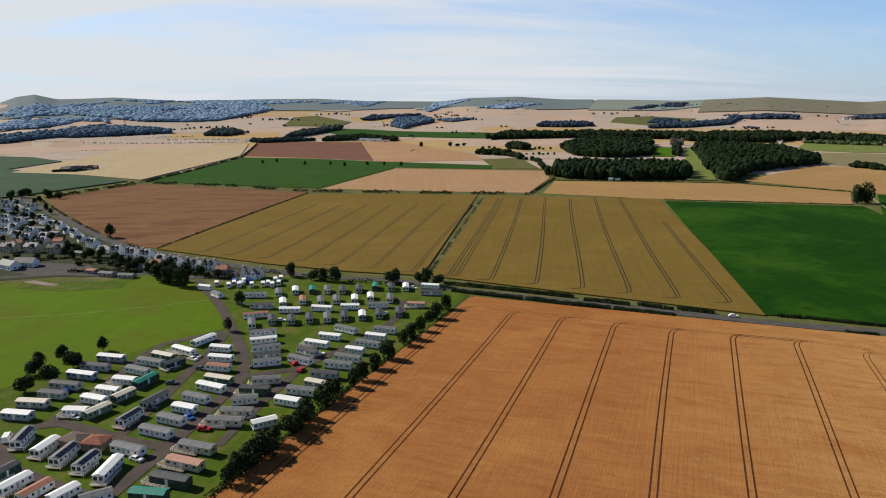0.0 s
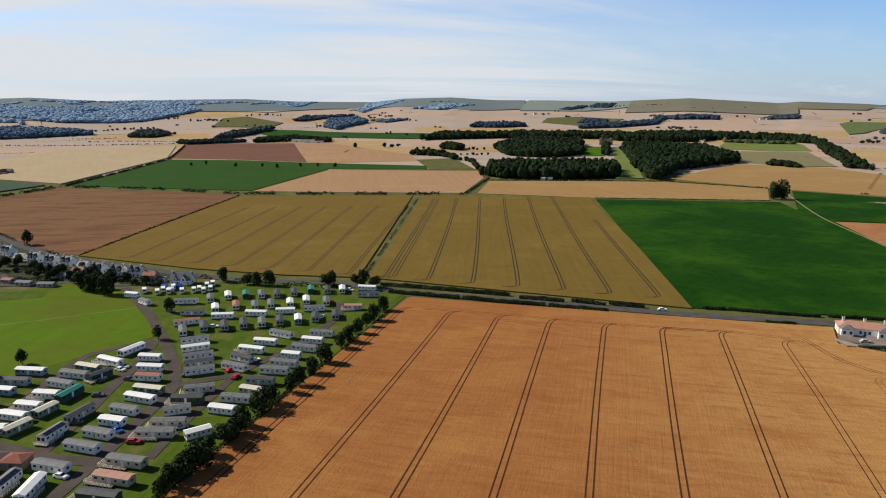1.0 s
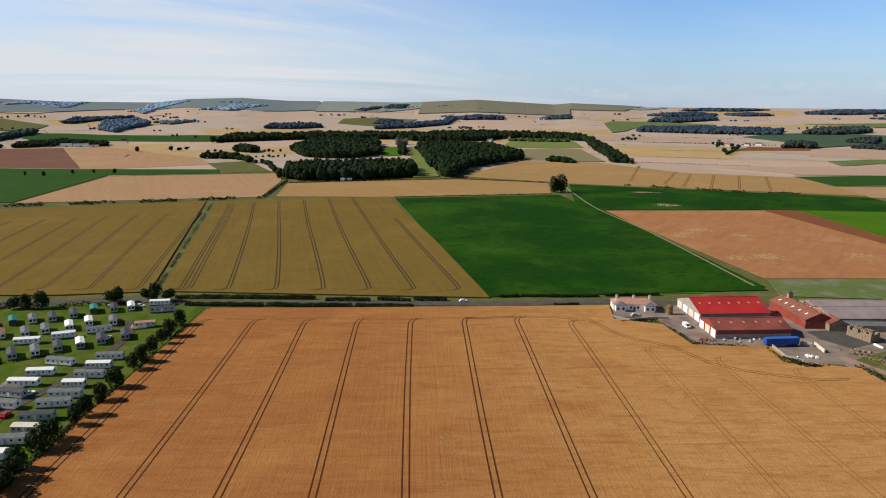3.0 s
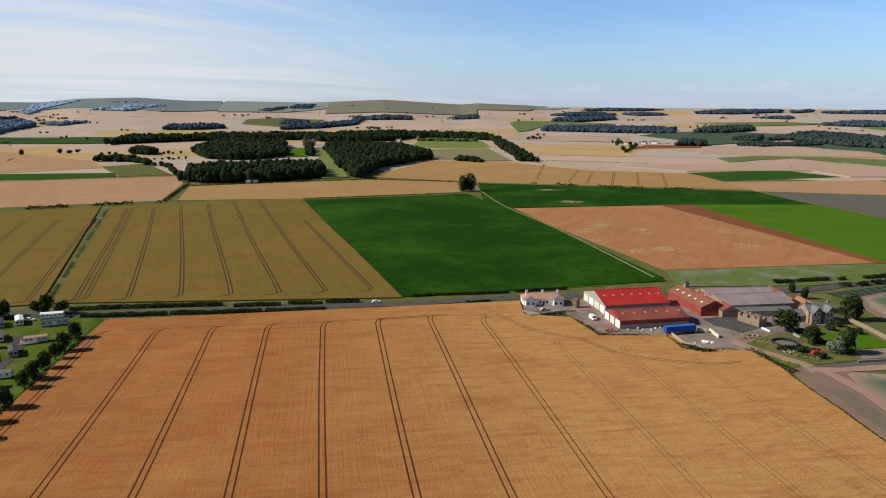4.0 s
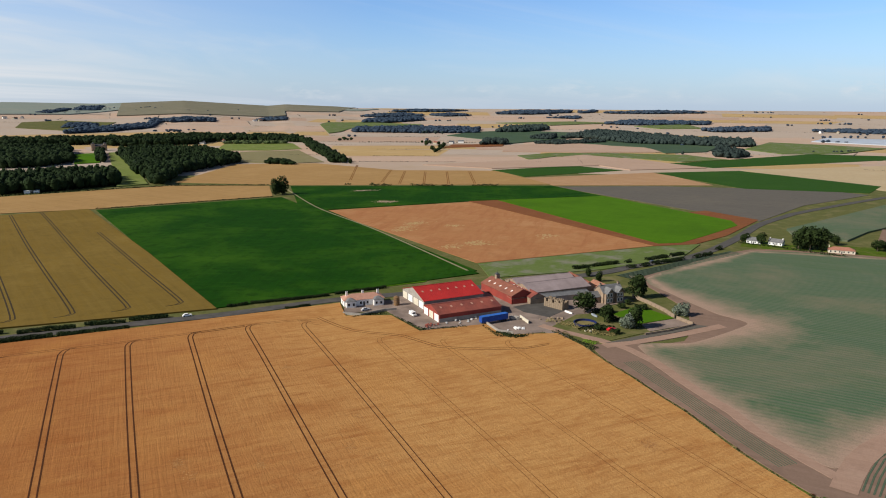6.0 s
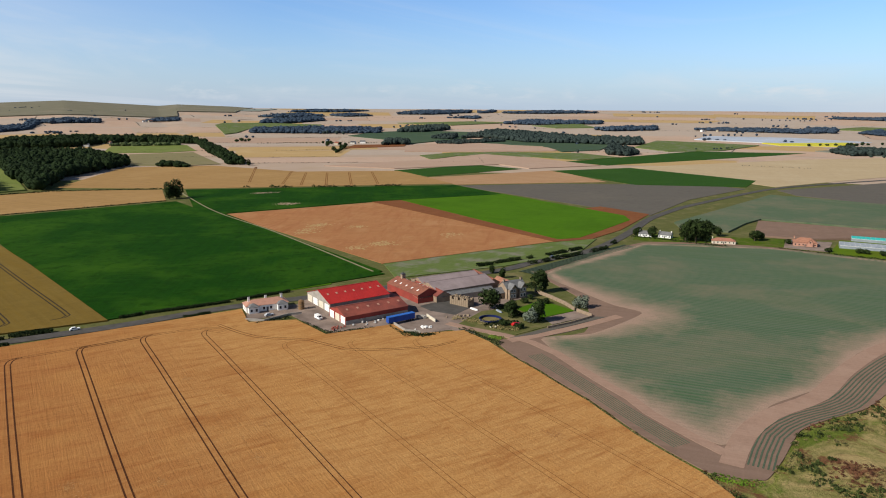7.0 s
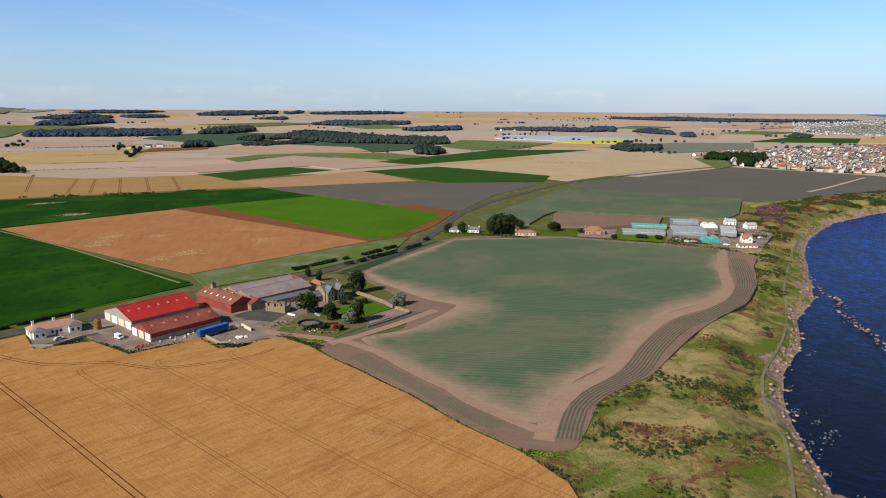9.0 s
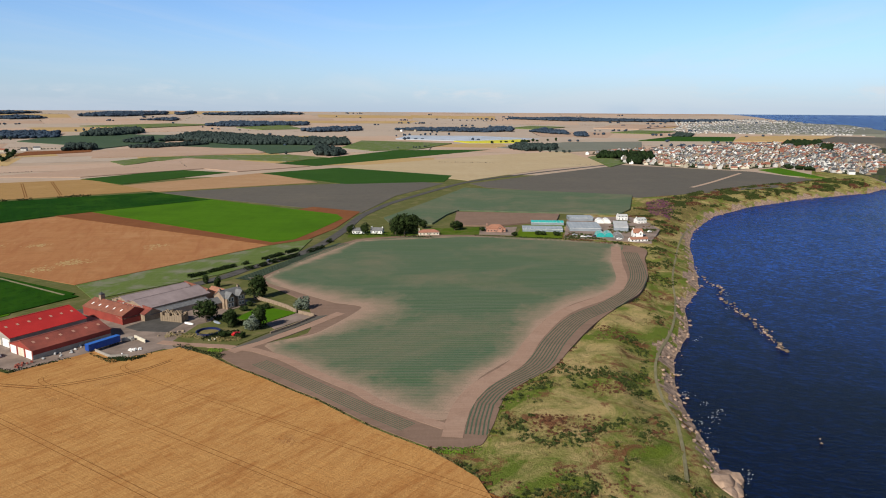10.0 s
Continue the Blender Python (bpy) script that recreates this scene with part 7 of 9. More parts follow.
settle([(-172.7, 201.1, 70.7, 8.5, "K"), (-171.3, 184.5, 88.9, 10.5, "T"), (-169.5, 172, 83.8, 8.3, "B"), (-168.7, 159.7, 80.5, 9.1, "B"), (-156.8, 172.2, 85.6, 10.3, "D"), (-155.3, 159.2, 91.2, 9.7, "S"), (-175.4, 138.6, 115.8, 10.1, "S"), (-164.4, 136.4, 97.8, 8.9, "V"), (-155.8, 134.9, 102.1, 10, "S"), (-146.6, 133.5, 99.6, 9, "S"), (-138, 132.3, 106, 11.2, "V"), (-140.8, 142.6, -2.1, 10.8, "G")])
settle([(-122.8, 149.5, 0, 12.6, "H"), (-120.3, 141.1, -1.5, 11.5, "P"), (-118.4, 133, 1.9, 12.3, "K"), (-118.8, 125.4, 10.6, 9.8, "T"), (-163.2, 122.3, 85.8, 5.4, "K"), (-155.6, 118.8, 84.8, 8.8, "V"), (-147.5, 117.8, 85, 9.1, "R"), (-139.5, 119, 80.4, 6, "W"), (-130.5, 120.3, 50.2, 3.1, "G")])
# the stacked rows and those along the wheat
settle([(-160.3, 242.6, 32.9, 11.4, "G"), (-155, 234.4, 35.8, 11.1, "W"), (-148.8, 226.4, 37, 11.6, "G"), (-144, 219.3, 34.1, 10.9, "D"), (-139.8, 212.9, 33.2, 10.8, "G"), (-130.6, 198.1, 26.6, 10.3, "H"), (-129.8, 189.6, 13.5, 10.7, "K"), (-128.3, 181.4, 32.2, 8.6, "G"), (-125.5, 172.8, 16, 10.5, "H"), (-125.3, 166, 12.5, 11.6, "H"), (-129.1, 219.2, -10.9, 10.6, "G"), (-130.8, 227.9, -15.6, 10.1, "D"), (-131.8, 237.4, -3.2, 10.8, "V"), (-130.7, 247, 1.8, 9.8, "W")])
settle([(-128.5, 257.4, -13.3, 11.3, "G"), (-112.4, 252.9, 0.6, 9.2, "W"), (-112, 262.1, 1.7, 10.4, "G"), (-112, 243.8, -3.2, 10.8, "G"), (-113.7, 235.2, -0.8, 7.6, "W"), (-112.7, 226.7, -0.5, 11, "G"), (-113, 219.2, 3.6, 11.1, "G"), (-113.5, 209.2, 6.1, 10.4, "D"), (-112.4, 200.8, -4.7, 8.5, "C"), (-114.2, 193.7, 3.2, 10.7, "G"), (-114.4, 185, -1.3, 9, "W"), (-113.2, 169, 48.1, 5.2, "W"), (-177.5, 263.2, 34.8, 11.6, "R"), (-182.8, 276.8, 14.1, 12.3, "D"), (-196.5, 292.4, 17.8, 12.1, "G")])
# short rows seen end on
settle([(-172, 251.6, 124.4, 9, "G"), (-166.6, 259.2, 122.7, 9, "D"), (-158.1, 262, 121.1, 9, "D"), (-151.5, 266.7, 119.6, 9, "D"), (-144.2, 269.9, 118.1, 9, "G"), (-137.7, 274.6, 116.6, 9, "D"), (-130.3, 277.9, 115.1, 9, "E"), (-123.9, 282.6, 113.7, 9, "D"), (-116.1, 287.9, 112, 9, "D"), (-166.4, 275.1, 17.7, 10.2, "W"), (-153.2, 282.2, 7.9, 10.2, "W"), (-141.6, 288.8, 17.8, 9.1, "W"), (-129.8, 295.6, 18.4, 10.4, "G"), (-176.3, 285.1, 121.7, 9, "W"), (-169, 291.5, 120.1, 9, "R"), (-160, 293.5, 118.6, 9, "G")])
settle([(-153.6, 297.6, 117.3, 9, "G"), (-145.2, 301.4, 115.7, 9, "W"), (-139.3, 307.4, 114.4, 9, "W"), (-128.8, 307.8, 112.7, 9, "G"), (-187.9, 300, 122.1, 9, "G"), (-181.7, 306.5, 120.7, 9, "W"), (-173.8, 310.2, 119.3, 9, "T"), (-166.4, 312.6, 118, 9, "G"), (-158.8, 315.1, 116.7, 9, "D"), (-151.5, 319.8, 115.4, 9, "D"), (-145, 326.5, 113.9, 9, "T"), (-136.3, 328.2, 112.6, 9, "D"), (-129.1, 330.5, 111.3, 9, "W"), (-117.1, 336.3, 4.7, 9.7, "W"), (-112.3, 324.7, 13.1, 12.8, "D"), (-112.4, 301.7, 12.5, 8.8, "P"), (-230.3, 297, -1.8, 6.5, "W"), (-215.9, 287.2, -23.9, 7.7, "G")])
settle([(-229.7, 305.8, 126.9, 9, "t"), (-221.3, 309.8, 125.5, 9, "t"), (-210.2, 309.8, 124.2, 9, "t"), (-216.7, 307.7, 125.2, 9, "t"), (-203.7, 315.6, 122.8, 9, "t"), (-198.2, 317.4, 122, 9, "t"), (-202.7, 327.2, 121.8, 9, "t"), (-205.1, 312.8, 123.3, 9, "t"), (-203.7, 323, 122.2, 9, "t"), (-221.4, 304.9, 126, 9, "t"), (-219.1, 315.5, 124.8, 9, "t"), (-199.8, 313.3, 122.5, 9, "t")])
settle([(-173.3, 155.4, -1.7, 3.3, "w"), (-192.2, 170.1, 91.6, 3.5, "b"), (-129.4, 161.2, 10.3, 2.2, "r"), (-135.9, 140.2, -5.7, 3, "w"), (-171.2, 212.3, -19.4, 3.9, "w"), (-170.5, 209.2, -14, 3.3, "w"), (-162.5, 187.4, 17.5, 2, "k"), (-161.2, 201.9, -6.3, 2.7, "k"), (-139, 166.5, -23, 3.6, "b"), (-154.7, 168, 29.1, 2.1, "k"), (-171.5, 198.2, -7.3, 3.9, "k"), (-180.8, 137.8, 125.1, 3.3, "v")])
settle([(-126.3, 229.1, 45, 2.7, "w"), (-121.3, 172.7, 46.7, 2.3, "s"), (-125, 212.3, 91.4, 4, "r"), (-130.1, 217.8, 64.5, 2.3, "r"), (-143.2, 210.1, 42, 2.7, "k"), (-163.7, 262.5, 17.5, 2, "w"), (-122.7, 286.3, 84.1, 3.9, "w"), (-127.4, 310.1, 81.6, 3.4, "r"), (-196.2, 278.7, -6.2, 4.6, "k"), (-140.4, 335.3, 68.6, 3, "k"), (-126, 333.8, -9.5, 2.4, "w"), (-216.7, 287.6, -15.9, 3.6, "k")])
settle([(33.1, 333.3, 3.7, 3.1, "w"), (112.1, 305, 1.8, 3.2, "s"), (129.4, 287.2, -87.1, 4, "v"), (314, 323.1, 1.5, 3.7, "k")])


# ---- brown-roofed huts in the park ----
def hut(label, x, y, yaw, L, W, roof, wall):
    root = thing("hut", label, "hut")
    root.matrix_basis = at(x, y, yaw)
    part("wall", Shape().box(-L / 2, -W / 2, 0, L / 2, W / 2, 2.4), PAINT[wall], root)
    part("roof", Shape().hip_roof(L, W, 2.4, 3.6, 0.5), PAINT[roof], root)
    part("door", Shape().box(-0.5, -W / 2 - 0.04, 0, 0.5, -W / 2 + 0.02, 2.0), PAINT["dark"], root)


for row in [(-159.4, 142, 1.3, 9, "brown"), (-152.3, 142.8, 10.3, 6.7, "tilebrown")]:
    hut("brown-roofed timber park hut", *row[:3], 6.2, 5.2, row[4], "stone")


def awning(label, x, y, yaw, mat, L=2.8, W=2.4):
    root = thing("awning_tent", label, "tent", "tents by the touring caravans")
    part("fabric", Shape().gable_walls(L, W, 1.7, 2.3), PAINT[mat], root)
    part("roof", Shape().gable_roof(L, W, 1.7, 2.3, 0.1, 0.05), PAINT[mat], root)
    part("door", Shape().box(L / 2 - 0.02, -0.5, 0.1, L / 2 + 0.03, 0.5, 1.6), PAINT["grey"], root, "grey zipped doorway")
    root.matrix_basis = at(x, y, yaw)


for (x, y), yaw, mat in zip([(-225.2, 316.6), (-217.3, 317.9), (-218.3, 312.4)], (20, 65, 15), ("blue_tent", "blue_tent", "white")):
    awning("blue fabric awning tent on the grass" if mat == "blue_tent" else "white fabric awning tent on the grass", x, y, yaw, mat)


# ---- houses ----
def house_model(name, label, L, W, e, r, wall, roof, chimneys=2, storeys=2, dormers=0, gable=False, category="house", group="", wins=True, hip=False):
    """A house with its front at y = 0, running back to y = W."""
    root = thing(name, label, category, group)
    sh = Matrix.Translation((0, W / 2, 0))
    s = Shape().gable_walls(L, W, e, r if not hip else e)
    s.v = [tuple(sh @ Vector(p)) for p in s.v]
    part("wall", s, PAINT[wall], root)
    s = Shape().hip_roof(L, W, e, r) if hip else Shape().gable_roof(L, W, e, r, 0.35, 0.16)
    s.v = [tuple(sh @ Vector(p)) for p in s.v]
    rf = part("roof", s, PAINT[roof], root)
    for i in range(chimneys):
        x = (-L / 2 + 0.6, L / 2 - 0.6, 0)[i]
        part("chimney", Shape().box(x - 0.4, W / 2 - 0.55, r - 1.0, x + 0.4, W / 2 + 0.55, r + 1.0).box(x - 0.5, W / 2 - 0.65, r + 0.85, x + 0.5, W / 2 + 0.65, r + 1.0), PAINT[wall], rf)
    if wins:
        n = max(2, int(L / 3))
        for k in range(storeys):
            for i in range(n):
                x = -L / 2 + (i + 0.5) * L / n
                part("window", Shape().box(x - 0.5, -0.04, 0.9 + 2.7 * k, x + 0.5, 0.02, 2.2 + 2.7 * k), PAINT["glass"], root)
        part("door", Shape().box(-0.5, -0.06, 0, 0.5, 0.0, 2.05), PAINT["dark"], root)
        for sx in (-1, 1):
            part("window", Shape().box(sx * L / 2 - 0.04, W * 0.35, 1.0, sx * L / 2 + 0.04, W * 0.35 + 1.1, 2.2), PAINT["glass"], root)
    for i in range(dormers):
        x = -L / 2 + (i + 0.5) * L / dormers
        d = part("dormer", Shape().gable_walls(3.4, 2.2, e + 1.5, e + 2.7, e - 0.3), PAINT[wall], root)
        d.matrix_basis = Matrix.Translation((x, 1.4, 0)) @ pose(0, 0, 0, 0, 0, 90)
        q = part("dormer_roof", Shape().gable_roof(3.4, 2.2, e + 1.5, e + 2.7, 0.25, 0.1), PAINT[roof], d)
        part("window", Shape().box(-1.76, -0.5, e + 0.2, -1.68, 0.5, e + 1.3), PAINT["glass"], d)
    if gable:
        g = part("front_gable", Shape().gable_walls(3.6, 4.6, e, r - 0.6), PAINT[wall], root)
        g.matrix_basis = Matrix.Translation((L * 0.2, 0.3, 0)) @ pose(0, 0, 0, 0, 0, 90)
        part("gable_roof", Shape().gable_roof(3.6, 4.6, e, r - 0.6, 0.3, 0.14), PAINT[roof], g)
        part("window", Shape().box(-1.86, -0.6, 3.4, -1.78, 0.6, 4.7), PAINT["glass"], g)
    return root


VILLAGE = {
    "1": house_model("house", "white rendered village house with a grey roof", 10, 8, 4.6, 7.6, "white", "slate", 2, 2, 2, group="village houses"),
    "2": house_model("house", "cream two-storey village house with a slate roof", 13, 8, 5.2, 8.2, "harl2", "slate", 2, 2, 0, True, group="village houses"),
    "3": house_model("house", "white gabled bungalow with a grey slate roof", 9, 8, 3.0, 6.2, "white", "slate", 1, 1, 1, True, group="village houses"),
    "4": house_model("house", "stone village house with a red tile roof", 9, 7, 4.6, 7.2, "stone", "red", 2, 2, 0, group="village houses"),
    "5": house_model("shed", "long low shed with a pale sheet roof", 11, 6, 2.5, 3.3, "block", "midgrey", 0, 1, 0, category="shed"),
    "6": house_model("shed", "long low shed with a faded red roof", 8, 6, 2.5, 3.2, "block", "red", 0, 1, 0, category="shed"),
    "7": house_model("house", "large white house with a steep grey roof and dormers", 14, 9, 3.6, 8.0, "white", "midgrey", 2, 1, 2, True, group="village houses"),
    "8": house_model("hall", "long hall with a dark roof and pale gable", 16, 9, 3.6, 6.6, "white", "slate", 0, 1, 0, category="hall"),
}


built = set()


def build_houses(rows, size=0.8):
    for x, y, yaw, length, k in rows:
        m = at(x, y, yaw) @ Matrix.Translation((0, -1.8, 0)) @ Matrix.Scale(size, 4)
        if k in built:
            copy_thing(VILLAGE[k], m).matrix_basis = m
        else:
            built.add(k)
            VILLAGE[k].matrix_basis = m


build_houses([(-484.4, 426.6, -18, 13.6, "1"), (-468.8, 420.7, -19.1, 12.8, "3"), (-451.6, 411.8, -23.1, 14.8, "1"), (-433.2, 401.5, -27.2, 16.2, "3"), (-415.4, 390.9, -25.9, 15.6, "1"), (-396.9, 379.3, -26.9, 14.4, "3"), (-374.9, 366.1, -13.5, 10.7, "1"), (-353.1, 353.4, -6.2, 8.3, "3"), (-341.4, 352.7, -6, 12.4, "1"), (-326, 348.9, -6.2, 12.1, "1"), (-313.5, 347.9, -7.3, 11.1, "1"), (-298.5, 343.6, -11.5, 12.6, "3"), (-283.1, 336.9, -2.8, 12.1, "1"), (-268.5, 334.8, 2.6, 10.9, "1")])
build_houses([(-257.1, 335.6, 2.7, 10.8, "1"), (-241.8, 327.7, 3.8, 10.6, "4"), (-221, 325.7, 13, 13.8, "7"), (-414.7, 336.2, 8.1, 10.6, "2"), (-399.3, 340.3, 1.9, 12.3, "2"), (-382.6, 344, 18.1, 14.2, "2"), (-368.5, 307.7, 13, 16, "8"), (-373.3, 299.8, -11.6, 8.5, "8"), (-317, 307.4, -0.7, 8.4, "6"), (-303.5, 304.8, 4.6, 11.2, "5"), (-289.3, 304.8, 11.5, 11.5, "5"), (-504.6, 409.3, 0.7, 8.3, "1"), (-487.9, 401.6, 4.8, 10.7, "3"), (-502, 418.3, 2.8, 10.3, "1")])
build_houses([(-537.9, 457.6, 0.6, 10.3, "1"), (-542.6, 446.5, 2.6, 11.2, "3"), (-526.7, 427.3, -2.2, 7.9, "1"), (-470.4, 380.3, -0.8, 6.8, "1"), (-457.4, 377.6, 5.2, 9.9, "3"), (-453.6, 386.9, -3.8, 12, "1"), (-431.3, 378.2, -1.9, 12.2, "3"), (-434.5, 366.3, -0.4, 12.8, "1"), (-413.5, 360.7, -3.2, 10.8, "1"), (-571.4, 477.4, 0, 11, "3"), (-558, 480.1, 18.4, 7.3, "1"), (-576.3, 470.6, 17.9, 6.2, "1"), (-497, 428.3, -2.2, 7.7, "5"), (-463, 404.6, 3.6, 9.6, "5")])
build_houses([(-293.8, 323.7, 0, 9.1, "5"), (-288.5, 328.3, 0.6, 9.4, "4"), (-267.2, 320.8, 0, 8.6, "5"), (-237.2, 329.2, -1.5, 7.8, "5"), (-399.8, 362.2, 7.1, 9.8, "4"), (-436.5, 393.6, -10.7, 13.9, "5"), (-361.8, 343.4, -5.5, 8.3, "5"), (-421.1, 348.4, 18.2, 7.1, "4"), (-606.3, 493.9, 18.2, 7.7, "1"), (-605.4, 506, 17.6, 6.6, "3"), (-515.9, 453.3, -14.5, 11.2, "5"), (-517.7, 437.8, 18.2, 6.7, "5")])
field("car_park", "dark tarmac yard behind the houses", "asphalt_field", [(-344.2, 292.5), (-363.9, 294.6), (-375.3, 312.1), (-357.9, 321), (-333.1, 322.7), (-324.6, 316.3), (-327.8, 300.7)], 0.06)
field("village_ground", "grey yards and gardens of the village", "garden", [(-352.3, 277.8), (-329.6, 294.5), (-280.3, 310.6), (-221.5, 341), (-319.3, 360.8), (-420.5, 405.5), (-568.9, 492.8), (-656.1, 529.8), (-560, 330)], 0.03)
field("play_area", "gravelled and grassed play area", "grass", [(-332.4, 267.9), (-336.4, 285.6), (-313.1, 286.6), (-294.1, 295.4), (-283.3, 302.9), (-275.9, 286.3), (-299.8, 270.2)], 0.13)
lane("pale mown line across the playing field", [(-289.6, 225.7), (-264.7, 240.2), (-241.5, 258.2), (-213.3, 283.9)], 1.1, "avenue", 0.12, "worn_path")
field("dark_yard", "dark tarmac patch in the farm yard", "asphalt_field", [(180.1, 278.4), (197.6, 279.7), (202.4, 262.9), (186, 256.1), (180, 268.2)], 0.12)
field("concrete_pad", "pale concrete games pad", "yard_field", [(-337.6, 278.7), (-334.2, 283.7), (-313.6, 281.4), (-312.6, 276.8)], 0.2)
for lab, k, spots in [("", "round", [(-387.1, 357.6), (-402.6, 368.6), (-299.3, 323), (-287.3, 319.6), (-285.1, 323.2), (-596, 523.5), (-590.6, 493.3), (-581.9, 474), (-586.9, 510.1), (-545.9, 485.6), (-622.9, 514.7), (-619.6, 499.5)]), ("", "oak", [(-467.7, 392.6), (-423.5, 366), (-418.5, 371.9), (-539.6, 447.2), (-520.8, 440.9), (-511.4, 414.9), (-481.4, 413.7), (-282.9, 332.9), (-265.7, 326.6), (-254.4, 324.6), (-240.2, 320.9), (-343.4, 342.4), (-327.5, 337.4), (-369.6, 350), (-351.6, 341.5), (-303.4, 332.4), (-299.4, 318.5)]), ("", "thin", [(-519.9, 466.6), (-367.3, 336.4), (-346.1, 331.4), (-317.2, 331.1), (-307.8, 327.8)])]:
    plant(k, 6, spots, "village trees")
plant("round", 5.5, [(-560.2, 453.5), (-533.7, 436.7), (-560, 467), (-540, 460), (-514.3, 443), (-498.2, 436.3), (-472.6, 386.1), (-445.9, 371.7), (-462.8, 394.2), (-441.2, 386.8), (-423.1, 379.1), (-405.7, 367.6), (-400.5, 341.8), (-413.7, 341.2), (-378.9, 348.8), (-358.8, 334), (-446.5, 358.5), (-420.9, 354.5), (-405.5, 351.6), (-452.7, 402.4), (-463.3, 419.6)], "village trees")
plant("bush", 3.2, [(-366.8, 345.4), (-358.4, 344.5), (-333.1, 329.1), (-321.2, 326.6), (-312.2, 323.3), (-317.1, 334.3), (-298.5, 327.8), (-291.3, 327.1), (-288.8, 331), (-276.5, 323.1), (-275.2, 329.4), (-261.4, 325.1), (-247.6, 321.2), (-255.5, 321.4), (-231, 321.3), (-339.7, 320.6), (-395.4, 325.5), (-380.8, 326.8), (-371.8, 329.7), (-395.8, 318.5), (-416.9, 381.1), (-386.4, 361.7)], "village shrubs")
hedge("hedge", "garden hedges between the village houses", [(-361.4, 292.6), (-373.2, 322.5), (-361.5, 333.1), (-333.8, 325.6)], 2.4, 1.8, 0.8, 14, gaps=0.2, seed=72)
hedge("hedge", "dark garden hedge behind the sheds", [(-332.2, 305), (-309, 315.4), (-285.3, 317.3), (-255.6, 318.6), (-226.5, 320.1)], 2.4, 2.2, 0.8, 16, gaps=0.3, seed=73)
hedge("hedge", "dark shrubs in back gardens", [(-397.5, 358.1), (-372.8, 350.8), (-335.9, 334.7), (-304.5, 328.9), (-277.1, 325.8), (-252.8, 325.1)], 3.0, 2.6, 0.9, 16, gaps=0.4, seed=74)
hedge("hedge", "dark shrubs in back gardens", [(-480.1, 388.5), (-447.7, 384.7), (-410, 374.6), (-379.7, 360)], 3.0, 2.6, 0.9, 14, gaps=0.4, seed=75)
hedge("hedge", "roadside hedge opposite the village", [(-613.5, 539.2), (-523.4, 478.9), (-441.7, 426.6), (-390.4, 396.5), (-345.6, 375), (-325.8, 371.7)], 2.0, 2.0, 0.9, 7, gaps=0.3, seed=71)

# ---- the farm ----
field("farm_yard", "dusty concrete and gravel farm yard", "yard_field", [(120.9, 301.9), (141.4, 326.2), (198.3, 321.9), (245.7, 295.6), (241.1, 259.4), (221.4, 259.1), (191.1, 245.7), (177, 228.9), (171.3, 239.3), (150.6, 243.1), (125.3, 266.1), (122.5, 282.5)], 0.05)
field("cottage_garden", "paved yard before the white cottage", "yard_field", [(100.2, 304.5), (121.7, 301.6), (136.2, 314.1), (108.6, 323.3)], 0.07)
field("lawn", "bright green farmhouse lawn inside a stone wall", "lime", [(216.6, 247.1), (237.5, 251.4), (238.5, 228.6), (217.5, 229.4)], 0.1)
field("gravel_garden", "pale gravel ground inside the garden wall", "yard_field", [(217.7, 228.4), (237.9, 228), (238.5, 218), (214.3, 218.9)], 0.08)
field("scrub_ground", "weedy scrub ground beside the yard", "verge", [(176.8, 242.9), (200.5, 253.8), (214, 250.1), (216.6, 247.1), (216.6, 228), (213.8, 218.3), (186.8, 217.1), (179, 229.6)], 0.09)
field("dark_soil_strip", "dark bare soil strip beside the garden wall", "grey_soil", [(185.5, 215.5), (213.8, 216.7), (239.2, 216), (243.7, 212.4), (197.8, 212.6)], 0.2)


